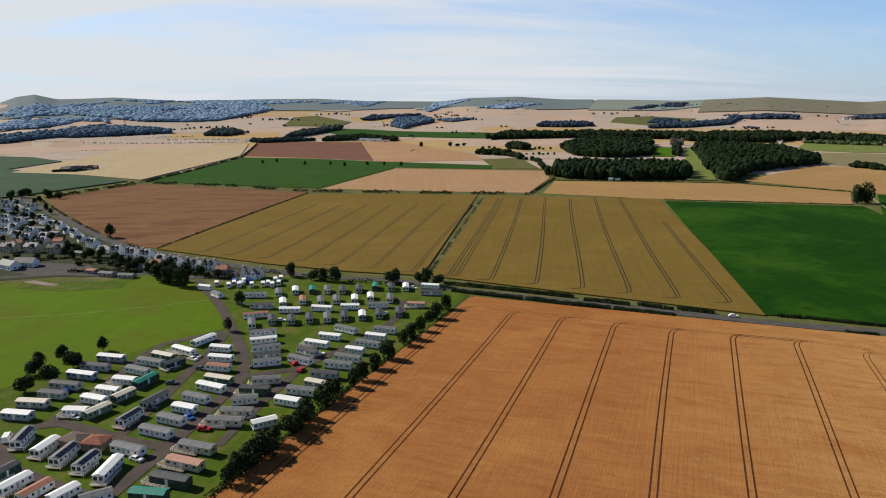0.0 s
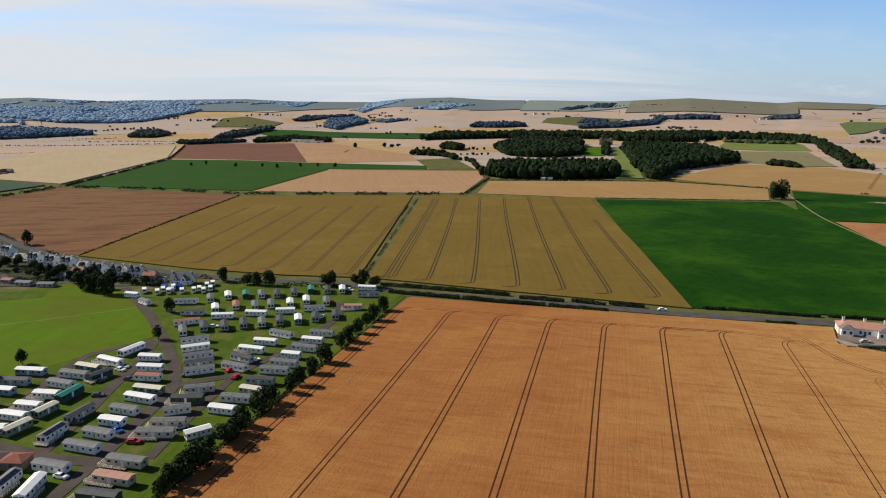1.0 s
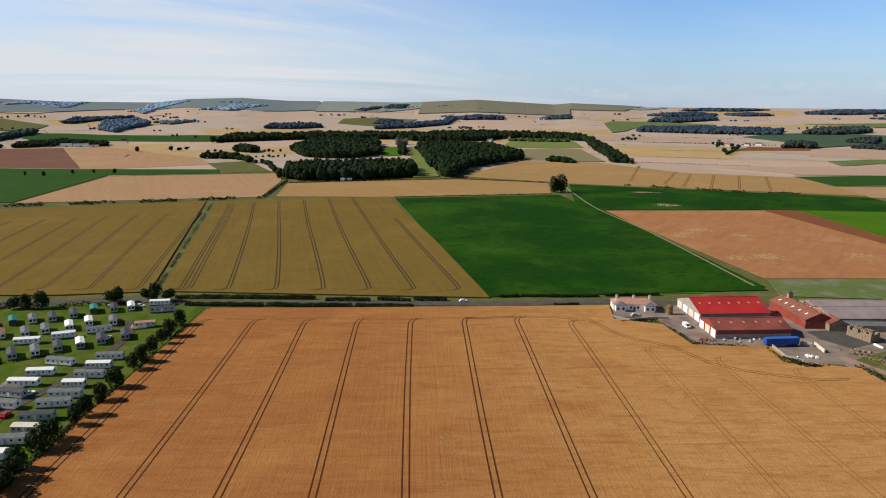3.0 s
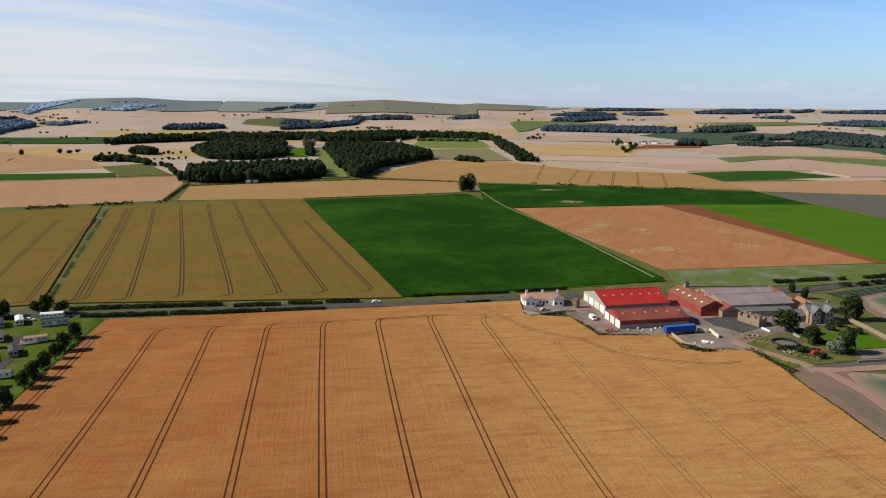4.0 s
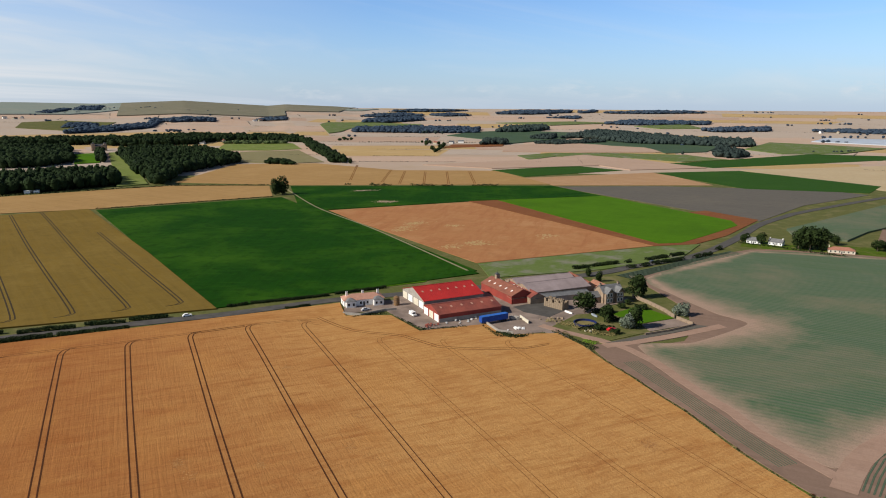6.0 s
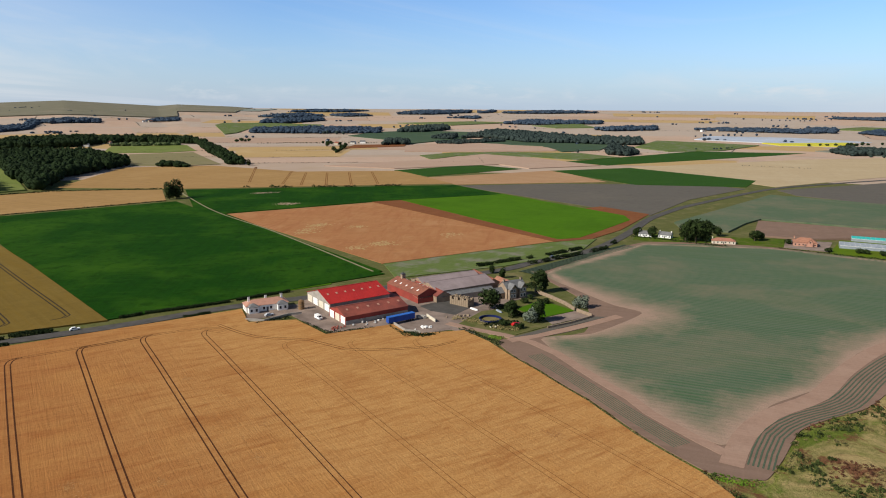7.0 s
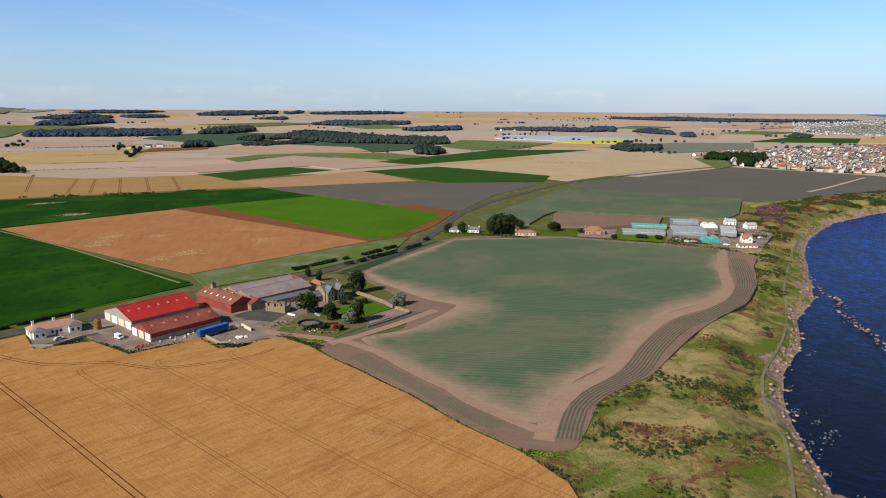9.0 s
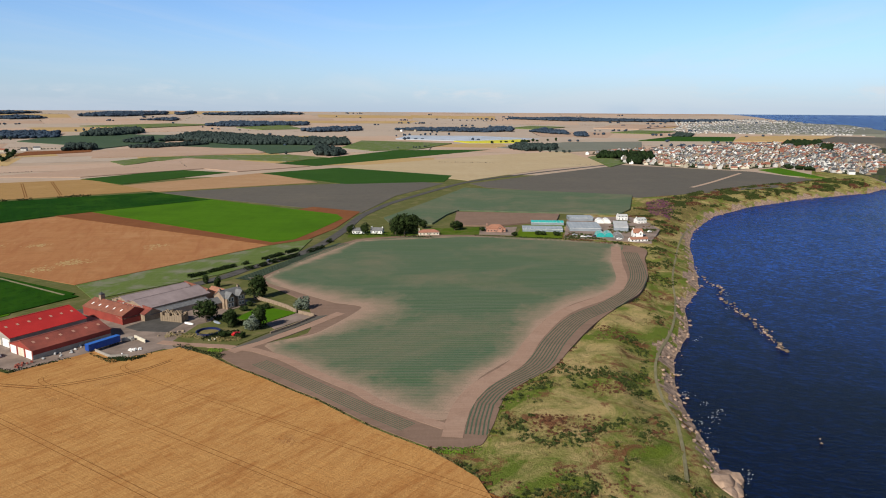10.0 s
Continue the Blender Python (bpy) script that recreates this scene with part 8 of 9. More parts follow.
def barn(label, x, y, yaw, L, W, e, r, wall, roof, doors=3, lights=6, base="block", y0=0.0):
    root = thing("barn", label, "barn")
    root.matrix_basis = at(x, y, yaw)
    sh = Matrix.Translation((0, W / 2 + y0, 0))
    s = Shape().gable_walls(L, W, e, r)
    s.v = [tuple(sh @ Vector(p)) for p in s.v]
    part("wall", s, PAINT[wall], root)
    s = Shape().gable_roof(L, W, e, r, 0.35, 0.14)
    s.v = [tuple(sh @ Vector(p)) for p in s.v]
    rf = part("roof", s, PAINT[roof], root)
    s = Shape()
    k = (r - e) / (W / 2)
    for i in range(int(L / 1.0)):
        xx = -L / 2 + i * 1.0
        s.slope(xx, xx + 0.07, -0.3 + y0, e - 0.3 * k + 0.15, W / 2 + y0, r + 0.15, 0.05)
    part("roof_ribs", s, PAINT[roof], rf)
    part("base_wall", Shape().box(-L / 2 - 0.05, y0 - 0.06, 0, L / 2 + 0.05, y0, 1.9), PAINT[base], root, "grey concrete base wall")
    part("ridge_cap", Shape().box(-L / 2 - 0.3, W / 2 - 0.3 + y0, r + 0.12, L / 2 + 0.3, W / 2 + 0.3 + y0, r + 0.24), PAINT[roof], rf)
    for i in range(lights):
        xx = -L / 2 + (i + 0.6) * L / lights
        yy, zz = W * 0.3, e + W * 0.3 * k
        part("rooflight", Shape().slope(xx - 0.5, xx + 0.5, yy - 0.7 + y0, zz - 0.7 * k + 0.2, yy + 0.7 + y0, zz + 0.7 * k + 0.2, 0.05), PAINT["pink"], rf)
    for i in range(doors):
        yy = y0 + (i + 0.5) * W / doors
        part("door", Shape().box(-L / 2 - 0.1, yy - W / doors * 0.38, 0, -L / 2 + 0.02, yy + W / doors * 0.38, min(e, 3.6) - 0.1), PAINT["white" if i % 2 == 0 else "cream"], root, "pale sliding door")
    return root


barn("long barn with a faded red sheet roof", 152.1, 271.2, -0.9, 32.9, 17.5, 3.9, 6.4, "redwall", "dullred", 3, 6)
barn("long barn with a bright red sheet roof", 154.7, 292.9, -0.7, 33, 27, 4.4, 8.4, "block", "barnred", 4, 7)


def white_cottage(x, y, yaw, L):
    root = house_model("cottage", "low white cottage with a pink hipped roof", L, 8.5, 3.1, 5.4, "white", "pink", 0, 1, 0, hip=True, category="house")
    root.matrix_basis = at(x, y, yaw)
    for i, xx in enumerate((-L / 2 + 2.2, 0.2, L / 2 - 2.2)):
        part("chimney", Shape().box(xx - 0.45, 4.2, 4.4, xx + 0.45, 5.2, 6.6).box(xx - 0.55, 4.1, 6.4, xx + 0.55, 5.3, 6.6), PAINT["white"], root, "white chimney")
    for xx in (-L / 2 + 3.2, L / 2 - 3.2):
        b = part("bay", Shape().box(-2.4, -2.4, 0, 2.4, 0.5, 3.1), PAINT["white"], root)
        b.matrix_basis = Matrix.Translation((xx, 0, 0))
        q = Shape().hip_roof(4.6, 4.8, 3.1, 4.7, 0.3)
        q.v = [(p[0], p[1] - 0.2, p[2]) for p in q.v]
        part("bay_roof", q, PAINT["midgrey"], b, "grey slate bay roof")
        for wx in (-1.2, 1.2):
            part("window", Shape().box(wx - 0.5, -2.44, 0.9, wx + 0.5, -2.38, 2.2), PAINT["glass"], b)


white_cottage(114.7, 313.6, -8.2, 20.3)


def steading():
    def block(label, x, y, yaw, L, W, e, r, wall, roof, lights=0, name="farm_building"):
        root = thing(name, label, "farm building")
        root.matrix_basis = at(x, y, yaw)
        part("wall", Shape().gable_walls(L, W, e, r), PAINT[wall], root)
        rf = part("roof", Shape().gable_roof(L, W, e, r, 0.35, 0.15), PAINT[roof], root)
        part("ridge", Shape().box(-L / 2 - 0.3, -0.25, r + 0.1, L / 2 + 0.3, 0.25, r + 0.24), PAINT[roof], rf)
        k = (r - e) / (W / 2)
        for i in range(lights):
            xx = -L / 2 + (i + 0.7) * L / (lights + 0.5)
            for sgn in (-1, 1):
                yy = W * 0.28
                zz = e + (W / 2 - yy) * k
                part("rooflight", Shape().slope(xx - 0.45, xx + 0.45, sgn * (yy + 0.6), zz - 0.6 * k + 0.17, sgn * (yy - 0.6), zz + 0.6 * k + 0.17, 0.05), PAINT["white"], rf)
        part("door", Shape().box(-L / 2 - 0.08, -1.6, 0, -L / 2 + 0.02, 1.6, min(3.0, e)), PAINT["dark"], root)
        return root

    block("red-walled barn with brown tiled roof and rooflights", 188.5, 297.9, -90.7, 31.1, 13, 4.2, 7.0, "redwall", "tilebrown", 5)
    block("low byre with a dark red roof", 195.7, 291.7, -95.7, 28.1, 8, 3.4, 5.4, "stone", "dullred", 3)
    block("wide shed with a lichened grey-pink roof", 212.6, 291.1, -3.3, 36.1, 19, 4.4, 7.2, "stone", "lilac", 0)
    block("wide rear shed with a grey-pink roof", 213.6, 302.5, -6, 35.3, 17, 4.4, 7.0, "stone", "lilac", 0)
    block("stone cart shed with orange clay tiles", 233.6, 294.8, -100.6, 24, 8, 3.6, 5.8, "stone", "tilebrown", 0)
    block("low lean-to shed with a grey roof", 209.3, 279.6, -6.7, 31.6, 7, 2.8, 3.8, "block", "midgrey", 0)
    block("white-gabled stone outbuilding with clay tiles", 238, 281.5, -95.6, 14.5, 6, 3.0, 5.0, "stone", "orange", 0)
    # open timber frame before the byre
    x, y, yaw, L = 189.2, 281.6, -3.4, 15.1
    root = thing("lean_to", "open-fronted red lean-to with bare roof battens", "shed")
    root.matrix_basis = at(x, y, yaw)
    part("wall", Shape().box(-L / 2, 0, 0, L / 2, 0.2, 2.6).box(-L / 2, 0, 0, -L / 2 + 0.2, 6, 2.9), PAINT["redwall"], root)
    for i in range(12):
        xx = -L / 2 + i * L / 11
        part("batten", Shape().slope(xx - 0.1, xx + 0.1, 0, 2.6, 6.5, 3.6, 0.12), PAINT["wood"], root)
    for i in range(4):
        part("purlin", Shape().box(-L / 2, 0.3 + i * 1.9, 2.75 + i * 0.29, L / 2, 0.45 + i * 1.9, 2.9 + i * 0.29), PAINT["wood"], root)
    # bell turret on the tiled barn
    x, y, yaw, L = 188.9, 308.1, -93.4, 5.1
    root = thing("turret", "square stone turret on the barn roof", "turret")
    root.matrix_basis = at(x, y, yaw, 5.0)
    part("tower", Shape().box(-1.0, -1.0, 0, 1.0, 1.0, 4.2), PAINT["stone"], root)
    part("cap", Shape().hip_roof(2.0, 2.0, 4.2, 5.4, 0.15), PAINT["slate"], root)
    part("finial", Shape().tube((0, 0, 5.3), (0, 0, 7.2), 0.06, 0.03, 6), PAINT["dark"], root)


steading()


def farmhouse(x, y, yaw, L):
    root = house_model("farmhouse", "two-storey stone farmhouse with grey slate roof", 12, 8, 5.6, 8.6, "stone", "midgrey", 2, 2, 0, category="house")
    root.matrix_basis = at(x, y, yaw)
    for xx in (-3.2, 3.0):
        g = part("front_gable", Shape().gable_walls(2.4, 4.4, 5.6, 8.2), PAINT["stone"], root)
        g.matrix_basis = Matrix.Translation((xx, -0.4, 0)) @ pose(0, 0, 0, 0, 0, 90)
        part("gable_roof", Shape().gable_roof(4.5, 4.4, 5.6, 8.2, 0.25, 0.14), PAINT["midgrey"], g)
        for z in (1.0, 3.8):
            for yy in (-0.9, 0.9):
                w = part("window", Shape().box(-1.26, yy - 0.45, z, -1.18, yy + 0.45, z + 1.5), PAINT["glass"], g)
                part("window_surround", Shape().box(-1.24, yy - 0.65, z - 0.2, -1.19, yy + 0.65, z + 1.75), PAINT["white"], g, "white window surround")
    wing = part("wing", Shape().gable_walls(8, 6, 3.2, 5.4), PAINT["stone"], root)
    wing.matrix_basis = Matrix.Translation((-9, 5, 0))
    part("wing_roof", Shape().gable_roof(8, 6, 3.2, 5.4, 0.3, 0.15), PAINT["midgrey"], wing)


farmhouse(230.1, 262.4, -5.2, 9.9)


def crate_stacks():
    o, q = 0.6, 0.54
    unit = Shape().add([(-o, -o, 0), (o, -o, 0), (o, o, 0), (-o, o, 0), (-o, -o, 0.68), (o, -o, 0.68), (o, o, 0.68), (-o, o, 0.68), (-q, -q, 0.68), (q, -q, 0.68), (q, q, 0.68), (-q, q, 0.68), (-q, -q, 0.1), (q, -q, 0.1), (q, q, 0.1), (-q, q, 0.1)],
                       [(3, 2, 1, 0), (0, 1, 5, 4), (1, 2, 6, 5), (2, 3, 7, 6), (3, 0, 4, 7), (4, 5, 9, 8), (5, 6, 10, 9), (6, 7, 11, 10), (7, 4, 8, 11), (8, 9, 13, 12), (9, 10, 14, 13), (10, 11, 15, 14), (11, 8, 12, 15), (12, 13, 14, 15)])
    me = bpy.data.meshes.new("crate")
    me.from_pydata(unit.v, [], unit.f)
    me.materials.append(PAINT["wood"])
    x, y, yaw, L = 196.9, 266.8, -73.9, 13.3
    rng = random.Random(9)
    root = thing("crate_stack", "high stack of weathered wooden potato boxes", "crates")
    root.matrix_basis = at(x, y, yaw)
    for i in range(9):
        for j in range(4):
            for k in range(rng.choice([4, 5, 6, 6])):
                c = new("crate", me)
                c.parent = root
                c.matrix_basis = pose(-L / 2 + 0.7 + i * 1.28 + rng.uniform(-0.04, 0.04), 0.5 + j * 1.26, k * 0.72, 0, 0, rng.uniform(-2, 2))


crate_stacks()


def trailer(x, y, yaw, L):
    root = thing("lorry_trailer", "long blue curtain-sided lorry trailer", "trailer")
    root.matrix_basis = at(x, y, yaw)
    part("box", Shape().box(-L / 2, 0, 1.1, L / 2, 2.5, 3.7), PAINT["bluebox"], root)
    part("roof", Shape().box(-L / 2 - 0.03, -0.03, 3.7, L / 2 + 0.03, 2.53, 3.78), PAINT["carblue"], root)
    part("chassis", Shape().box(-L / 2, 0.6, 0.75, L / 2, 1.9, 1.1), PAINT["dark"], root)
    for i in range(8):
        xx = -L / 2 + 0.4 + i * (L - 0.8) / 7
        part("side_post", Shape().box(xx - 0.05, -0.06, 1.1, xx + 0.05, 0, 3.7), PAINT["carblue"], root)
    for xx in (L / 2 - 1.2, L / 2 - 2.4, L / 2 - 3.6):
        for yy in (0.1, 2.1):
            part("wheel", Shape().tube((xx, yy, 0.5), (xx, yy + 0.3, 0.5), 0.5, 0.5, 12), PAINT["tyre"], root)
    part("support_leg", Shape().box(-L / 2 + 2, 0.5, 0, -L / 2 + 2.2, 2.0, 0.8), PAINT["dark"], root)


trailer(158.6, 259.8, 1.2, 14.3)


def silo(x, y):
    root = thing("silo", "squat brown steel silo in the yard", "silo")
    root.matrix_basis = at(x, y)
    part("drum", Shape().tube((0, 0, 0), (0, 0, 4.2), 1.5, 1.5, 18), PAINT["rust"], root)
    part("cap", Shape().tube((0, 0, 4.2), (0, 0, 4.9), 1.55, 0.3, 18), PAINT["rust"], root)
    for z in (1.4, 2.8):
        part("band", Shape().ring(1.5, 1.56, z, z + 0.12), PAINT["dark"], root)


silo(*((129.4, 306.9)))


def pool(x, y):
    root = thing("round_tank", "round blue-walled open slurry ring", "tank")
    root.matrix_basis = at(x, y)
    part("wall", Shape().ring(4.9, 5.2, 0, 1.1, 28), PAINT["navy"], root)
    part("rim", Shape().ring(4.85, 5.28, 1.1, 1.2, 28), PAINT["navy"], root)
    part("floor", Shape().tube((0, 0, 0.02), (0, 0, 0.25), 4.9, 4.9, 28), M["scrub"], root)


pool(*((194.5, 239.8)))


def stone_wall(label, pts, h=1.5, w=0.45, mat="stone", name="garden_wall"):
    rng = random.Random(len(pts) * 7 + int(pts[0][0]))
    root = thing(name, label, "wall")
    for (ax, ay), (bx, by) in zip(pts[:-1], pts[1:]):
        d = Vector((bx - ax, by - ay))
        n = max(1, int(d.length / 3))
        yaw = math.degrees(math.atan2(d.y, d.x))
        for i in range(n):
            c = part("wall_panel", Shape().box(0, -w / 2, -0.2, d.length / n - 0.02, w / 2, h * rng.uniform(0.92, 1.05)).box(-0.03, -w / 2 - 0.06, h * 0.98, d.length / n, w / 2 + 0.06, h + 0.1), PAINT[mat], root)
            p = Vector((ax, ay)) + d * (i / n)
            c.matrix_basis = pose(p.x, p.y, height(p.x, p.y), 0, 0, yaw)


stone_wall("pale stone wall round the farmhouse garden", [(245.6, 265.2), (244.7, 252.6), (242, 238.5), (238.5, 228.6)], 1.6)
stone_wall("broken stone wall beside the dark soil", [(238.2, 227), (237.8, 216.6)], 1.5)
stone_wall("low stone wall between garden and field", [(237.1, 216), (221.7, 215), (208.3, 215.8)], 1.0)
stone_wall("grey block wall before the white cottage", [(100.4, 304.3), (107, 297.6), (120.2, 300.2), (126, 298.8)], 1.1, 0.3, "block")
stone_wall("grey concrete bay walls in the yard", [(153.5, 258.7), (152.5, 247.2), (156.7, 241.4)], 1.6, 0.3, "block")
stone_wall("pale concrete bay wall in the yard", [(173.3, 261.4), (171.8, 252)], 1.4, 0.4, "cream")
hedge("hedge", "weedy bank between yard and wheat", [(99.6, 301.7), (102.4, 296.6), (118.8, 296.7), (121.9, 280.9), (123.8, 265), (138.3, 261.5), (150.8, 258), (149.9, 241.8), (158.8, 238.1), (170.9, 237.9)], 2.6, 1.2, 0.6, 16, gaps=0.1, seed=81)
hedge("hedge", "weedy scrub beside the farm track", [(181.8, 252.3), (188.6, 242.3), (191.2, 226.1), (197, 222.1)], 5.0, 1.4, 0.6, 26, seed=82, leaf="scrub")
hedge("hedge", "dark weeds and brambles round the tank", [(183.5, 237.6), (187.3, 232.6), (198.3, 234.8), (201, 228.6)], 6.0, 1.6, 0.7, 30, gaps=0.2, seed=84)
hedge("hedge", "bushes between yard and garden", [(211.4, 255.1), (210.5, 245.9), (211.4, 237.2), (212.2, 230.7)], 4.0, 2.4, 0.8, 26, gaps=0.2, seed=85)
hedge("hedge", "bushes behind the farmhouse", [(246.9, 290), (249.1, 279), (249.9, 269.2)], 4.0, 3.0, 0.8, 26, gaps=0.15, seed=86)
hedge("hedge", "dark scrub at the yard's corner", [(151.9, 247.4), (154.7, 238.2), (161.1, 237.1)], 3.5, 1.6, 0.7, 30, seed=87)
hedge("hedge", "green weedy bank beside the farm track", [(175.9, 237.4), (175.9, 221.7), (177.9, 211.4)], 4.0, 1.2, 0.6, 20, seed=83)


def heap(name, label, category, x, y, n, spread, size, mat, seed):
    """A loose heap of bales, bags or scrap."""
    rng = random.Random(seed)
    root = thing(name, label, category)
    root.matrix_basis = at(x, y)
    for i in range(n):
        s = size * rng.uniform(0.6, 1.2)
        c = part("lump", Shape().box(-s, -s * 0.7, 0, s, s * 0.7, s * 1.1, taper=s * 0.18), PAINT[mat], root)
        c.matrix_basis = pose(rng.gauss(0, spread), rng.gauss(0, spread * 0.5), rng.uniform(0, 0.4), rng.uniform(-14, 14), rng.uniform(-14, 14), rng.uniform(0, 180))


heap("bag_heap", "heap of white fertiliser bags", "bags", *((163.5, 247.6)), 16, 2.0, 0.55, "white", 1)
heap("scrap_heap", "row of pale scrap along the barn", "scrap", *((149.8, 269.3)), 18, 5.0, 0.5, "grey", 2)
heap("scrap_heap", "pile of red and grey scrap metal", "scrap", *((129.5, 269.6)), 10, 2.0, 0.5, "dullred", 3)
heap("timber_heap", "pile of broken pallets and timber", "timber", *((185.2, 252.7)), 22, 2.6, 0.6, "wood", 4)
heap("stone_heap", "pale pile of rubble by the scrub", "rubble", *((189.6, 230.9)), 10, 1.4, 0.5, "cream", 5)
heap("gravel_heap", "grey gravel heap in the yard", "gravel", *((170.4, 260.7)), 8, 1.2, 1.1, "block", 6)


def boat(x, y, yaw, label, mat):
    root = thing("upturned_boat", label, "boat")
    root.matrix_basis = at(x, y, yaw)
    s = Shape()
    n = 9
    vs = []
    for i in range(n):
        u = i / (n - 1)
        w = 0.9 * math.sin(math.pi * (0.12 + 0.8 * u)) ** 0.7
        vs += [(-2.6 + 5.2 * u, -w, 0.1), (-2.6 + 5.2 * u, -w * 0.5, 0.65), (-2.6 + 5.2 * u, w * 0.5, 0.65), (-2.6 + 5.2 * u, w, 0.1)]
    fs = [(4 * i + j, 4 * i + 4 + j, 4 * i + 5 + j, 4 * i + 1 + j) for i in range(n - 1) for j in range(3)]
    s.add(vs, fs + [(0, 1, 2, 3), (4 * n - 1, 4 * n - 2, 4 * n - 3, 4 * n - 4)])
    part("hull", s, PAINT[mat], root)


boat(*(198.9, 257.9, -86.6, 5)[:3], "upturned white boat in the yard", "white")
boat(*(206.9, 248.3, -99.6, 5.4)[:3], "upturned pale blue boat in the garden", "ghouse")
settle([(199.4, 227.4, -6.6, 2.6, "r")])


# ---- roadside houses and the nursery by the shore ----
VILLAGE["a"] = house_model("house", "white roadside cottage with a grey roof", 12, 7, 3.0, 5.6, "white", "midgrey", 2, 1, 0, group="roadside houses")
VILLAGE["b"] = house_model("bungalow", "long low bungalow with brown-red tiled roof", 20, 9, 2.8, 5.2, "cream", "red", 1, 1, 0, category="house", hip=True)
VILLAGE["c"] = house_model("villa", "pink-walled villa with orange hipped roof and gable", 19, 11, 3.4, 7.2, "pink", "orange", 1, 1, 0, True, category="house", hip=True)
VILLAGE["d"] = house_model("house", "white gabled house with orange clay roof", 9, 8, 5.0, 8.4, "white", "orange", 1, 2, 0, True)
VILLAGE["e"] = house_model("house", "low white range with an orange clay roof", 17, 6, 2.6, 4.2, "white", "orange", 0, 1, 0)
VILLAGE["f"] = house_model("house", "white house with a pale grey roof", 11, 8, 4.0, 6.4, "white", "grey", 1, 2, 0)
build_houses([(425.9, 338, -57.4, 9.8, "a"), (434.7, 326.3, -68.8, 13, "a"), (450.7, 287.3, -50.5, 19.3, "b"), (491.6, 249, -57.3, 19.3, "c"), (531.1, 145.1, -57.3, 6.7, "d"), (514, 139.6, -49.8, 16.7, "e"), (598.7, 161.4, -42.1, 11.3, "f"), (606.8, 180.5, -57.6, 6.2, "f")])
field("nursery_yard", "pale concrete nursery yard", "yard_field", [(493.9, 191.4), (593.8, 227.6), (632.7, 173), (575.3, 138.9), (511.9, 129.1), (501.6, 170.6)], 0.08)
field("nursery_lawn", "yellow-green lawn before the glasshouses", "pitch", [(478.1, 225.1), (534.4, 245), (553.6, 215), (495.5, 193.4)], 0.1)
field("garden_ground", "green gardens of the roadside houses", "grass", [(408.3, 334.9), (425.9, 307.3), (451.7, 266.6), (476.5, 255.1), (504.6, 270.3), (482, 295.5), (450.4, 324.9), (433.1, 352.1)], 0.09)
field("villa_yard", "pale gravel round the pink villa", "yard_field", [(473.8, 254.7), (484.2, 229), (521.3, 244.2), (504.6, 270.3)], 0.12)


def glasshouse(label, x, y, yaw, L, depth, spans, roof, e=2.1, rise=0.9):
    root = thing("glasshouse", label, "greenhouse")
    root.matrix_basis = at(x, y, yaw, height(x, y) + 0.1)
    w = depth / spans
    part("wall", Shape().box(-L / 2, 0, 0, L / 2, depth, e), PAINT["ghouse"], root)
    for i in range(spans):
        s = Shape().gable_roof(L, w, e, e + rise, 0.02, 0.05)
        s.v = [(p[0], p[1] + (i + 0.5) * w, p[2]) for p in s.v]
        sp = part("roof_span", s, PAINT[roof], root)
        bars = Shape()
        n = int(L / 3)
        for k in range(n + 1):
            xx = -L / 2 + k * L / n
            bars.slope(xx - 0.06, xx + 0.06, i * w, e + 0.06, (i + 0.5) * w, e + rise + 0.06, 0.06)
        part("glazing_bars", bars, PAINT["grey"], sp, "white glazing bars")
    part("gutter", Shape().box(-L / 2, -0.12, e - 0.1, L / 2, 0, e + 0.05), PAINT["white"], root)


def tunnel(label, x, y, yaw, L, r, mat):
    root = thing("polytunnel", label, "polytunnel")
    root.matrix_basis = at(x, y, yaw, height(x, y) + 0.1)
    n = 12
    vs = [(xx, r - r * math.cos(math.pi * i / n), r * 0.95 * math.sin(math.pi * i / n)) for xx in (-L / 2, L / 2) for i in range(n + 1)]
    part("cover", Shape().add(vs, [(i, i + 1, n + 2 + i, n + 1 + i) for i in range(n)] + [tuple(range(n, -1, -1)), tuple(range(n + 1, 2 * n + 2))]), PAINT[mat], root)
    for k in range(6):
        xx = -L / 2 + k * L / 5
        s = Shape()
        for i in range(n):
            a0, a1 = math.pi * i / n, math.pi * (i + 1) / n
            s.tube((xx, r - (r + 0.03) * math.cos(a0), r * 0.98 * math.sin(a0)), (xx, r - (r + 0.03) * math.cos(a1), r * 0.98 * math.sin(a1)), 0.06, 0.06, 4)
        part("hoop", s, PAINT["grey"], root)
    part("door", Shape().box(L / 2 - 0.05, r - 0.7, 0, L / 2 + 0.06, r + 0.7, 2.1), PAINT["white"], root)


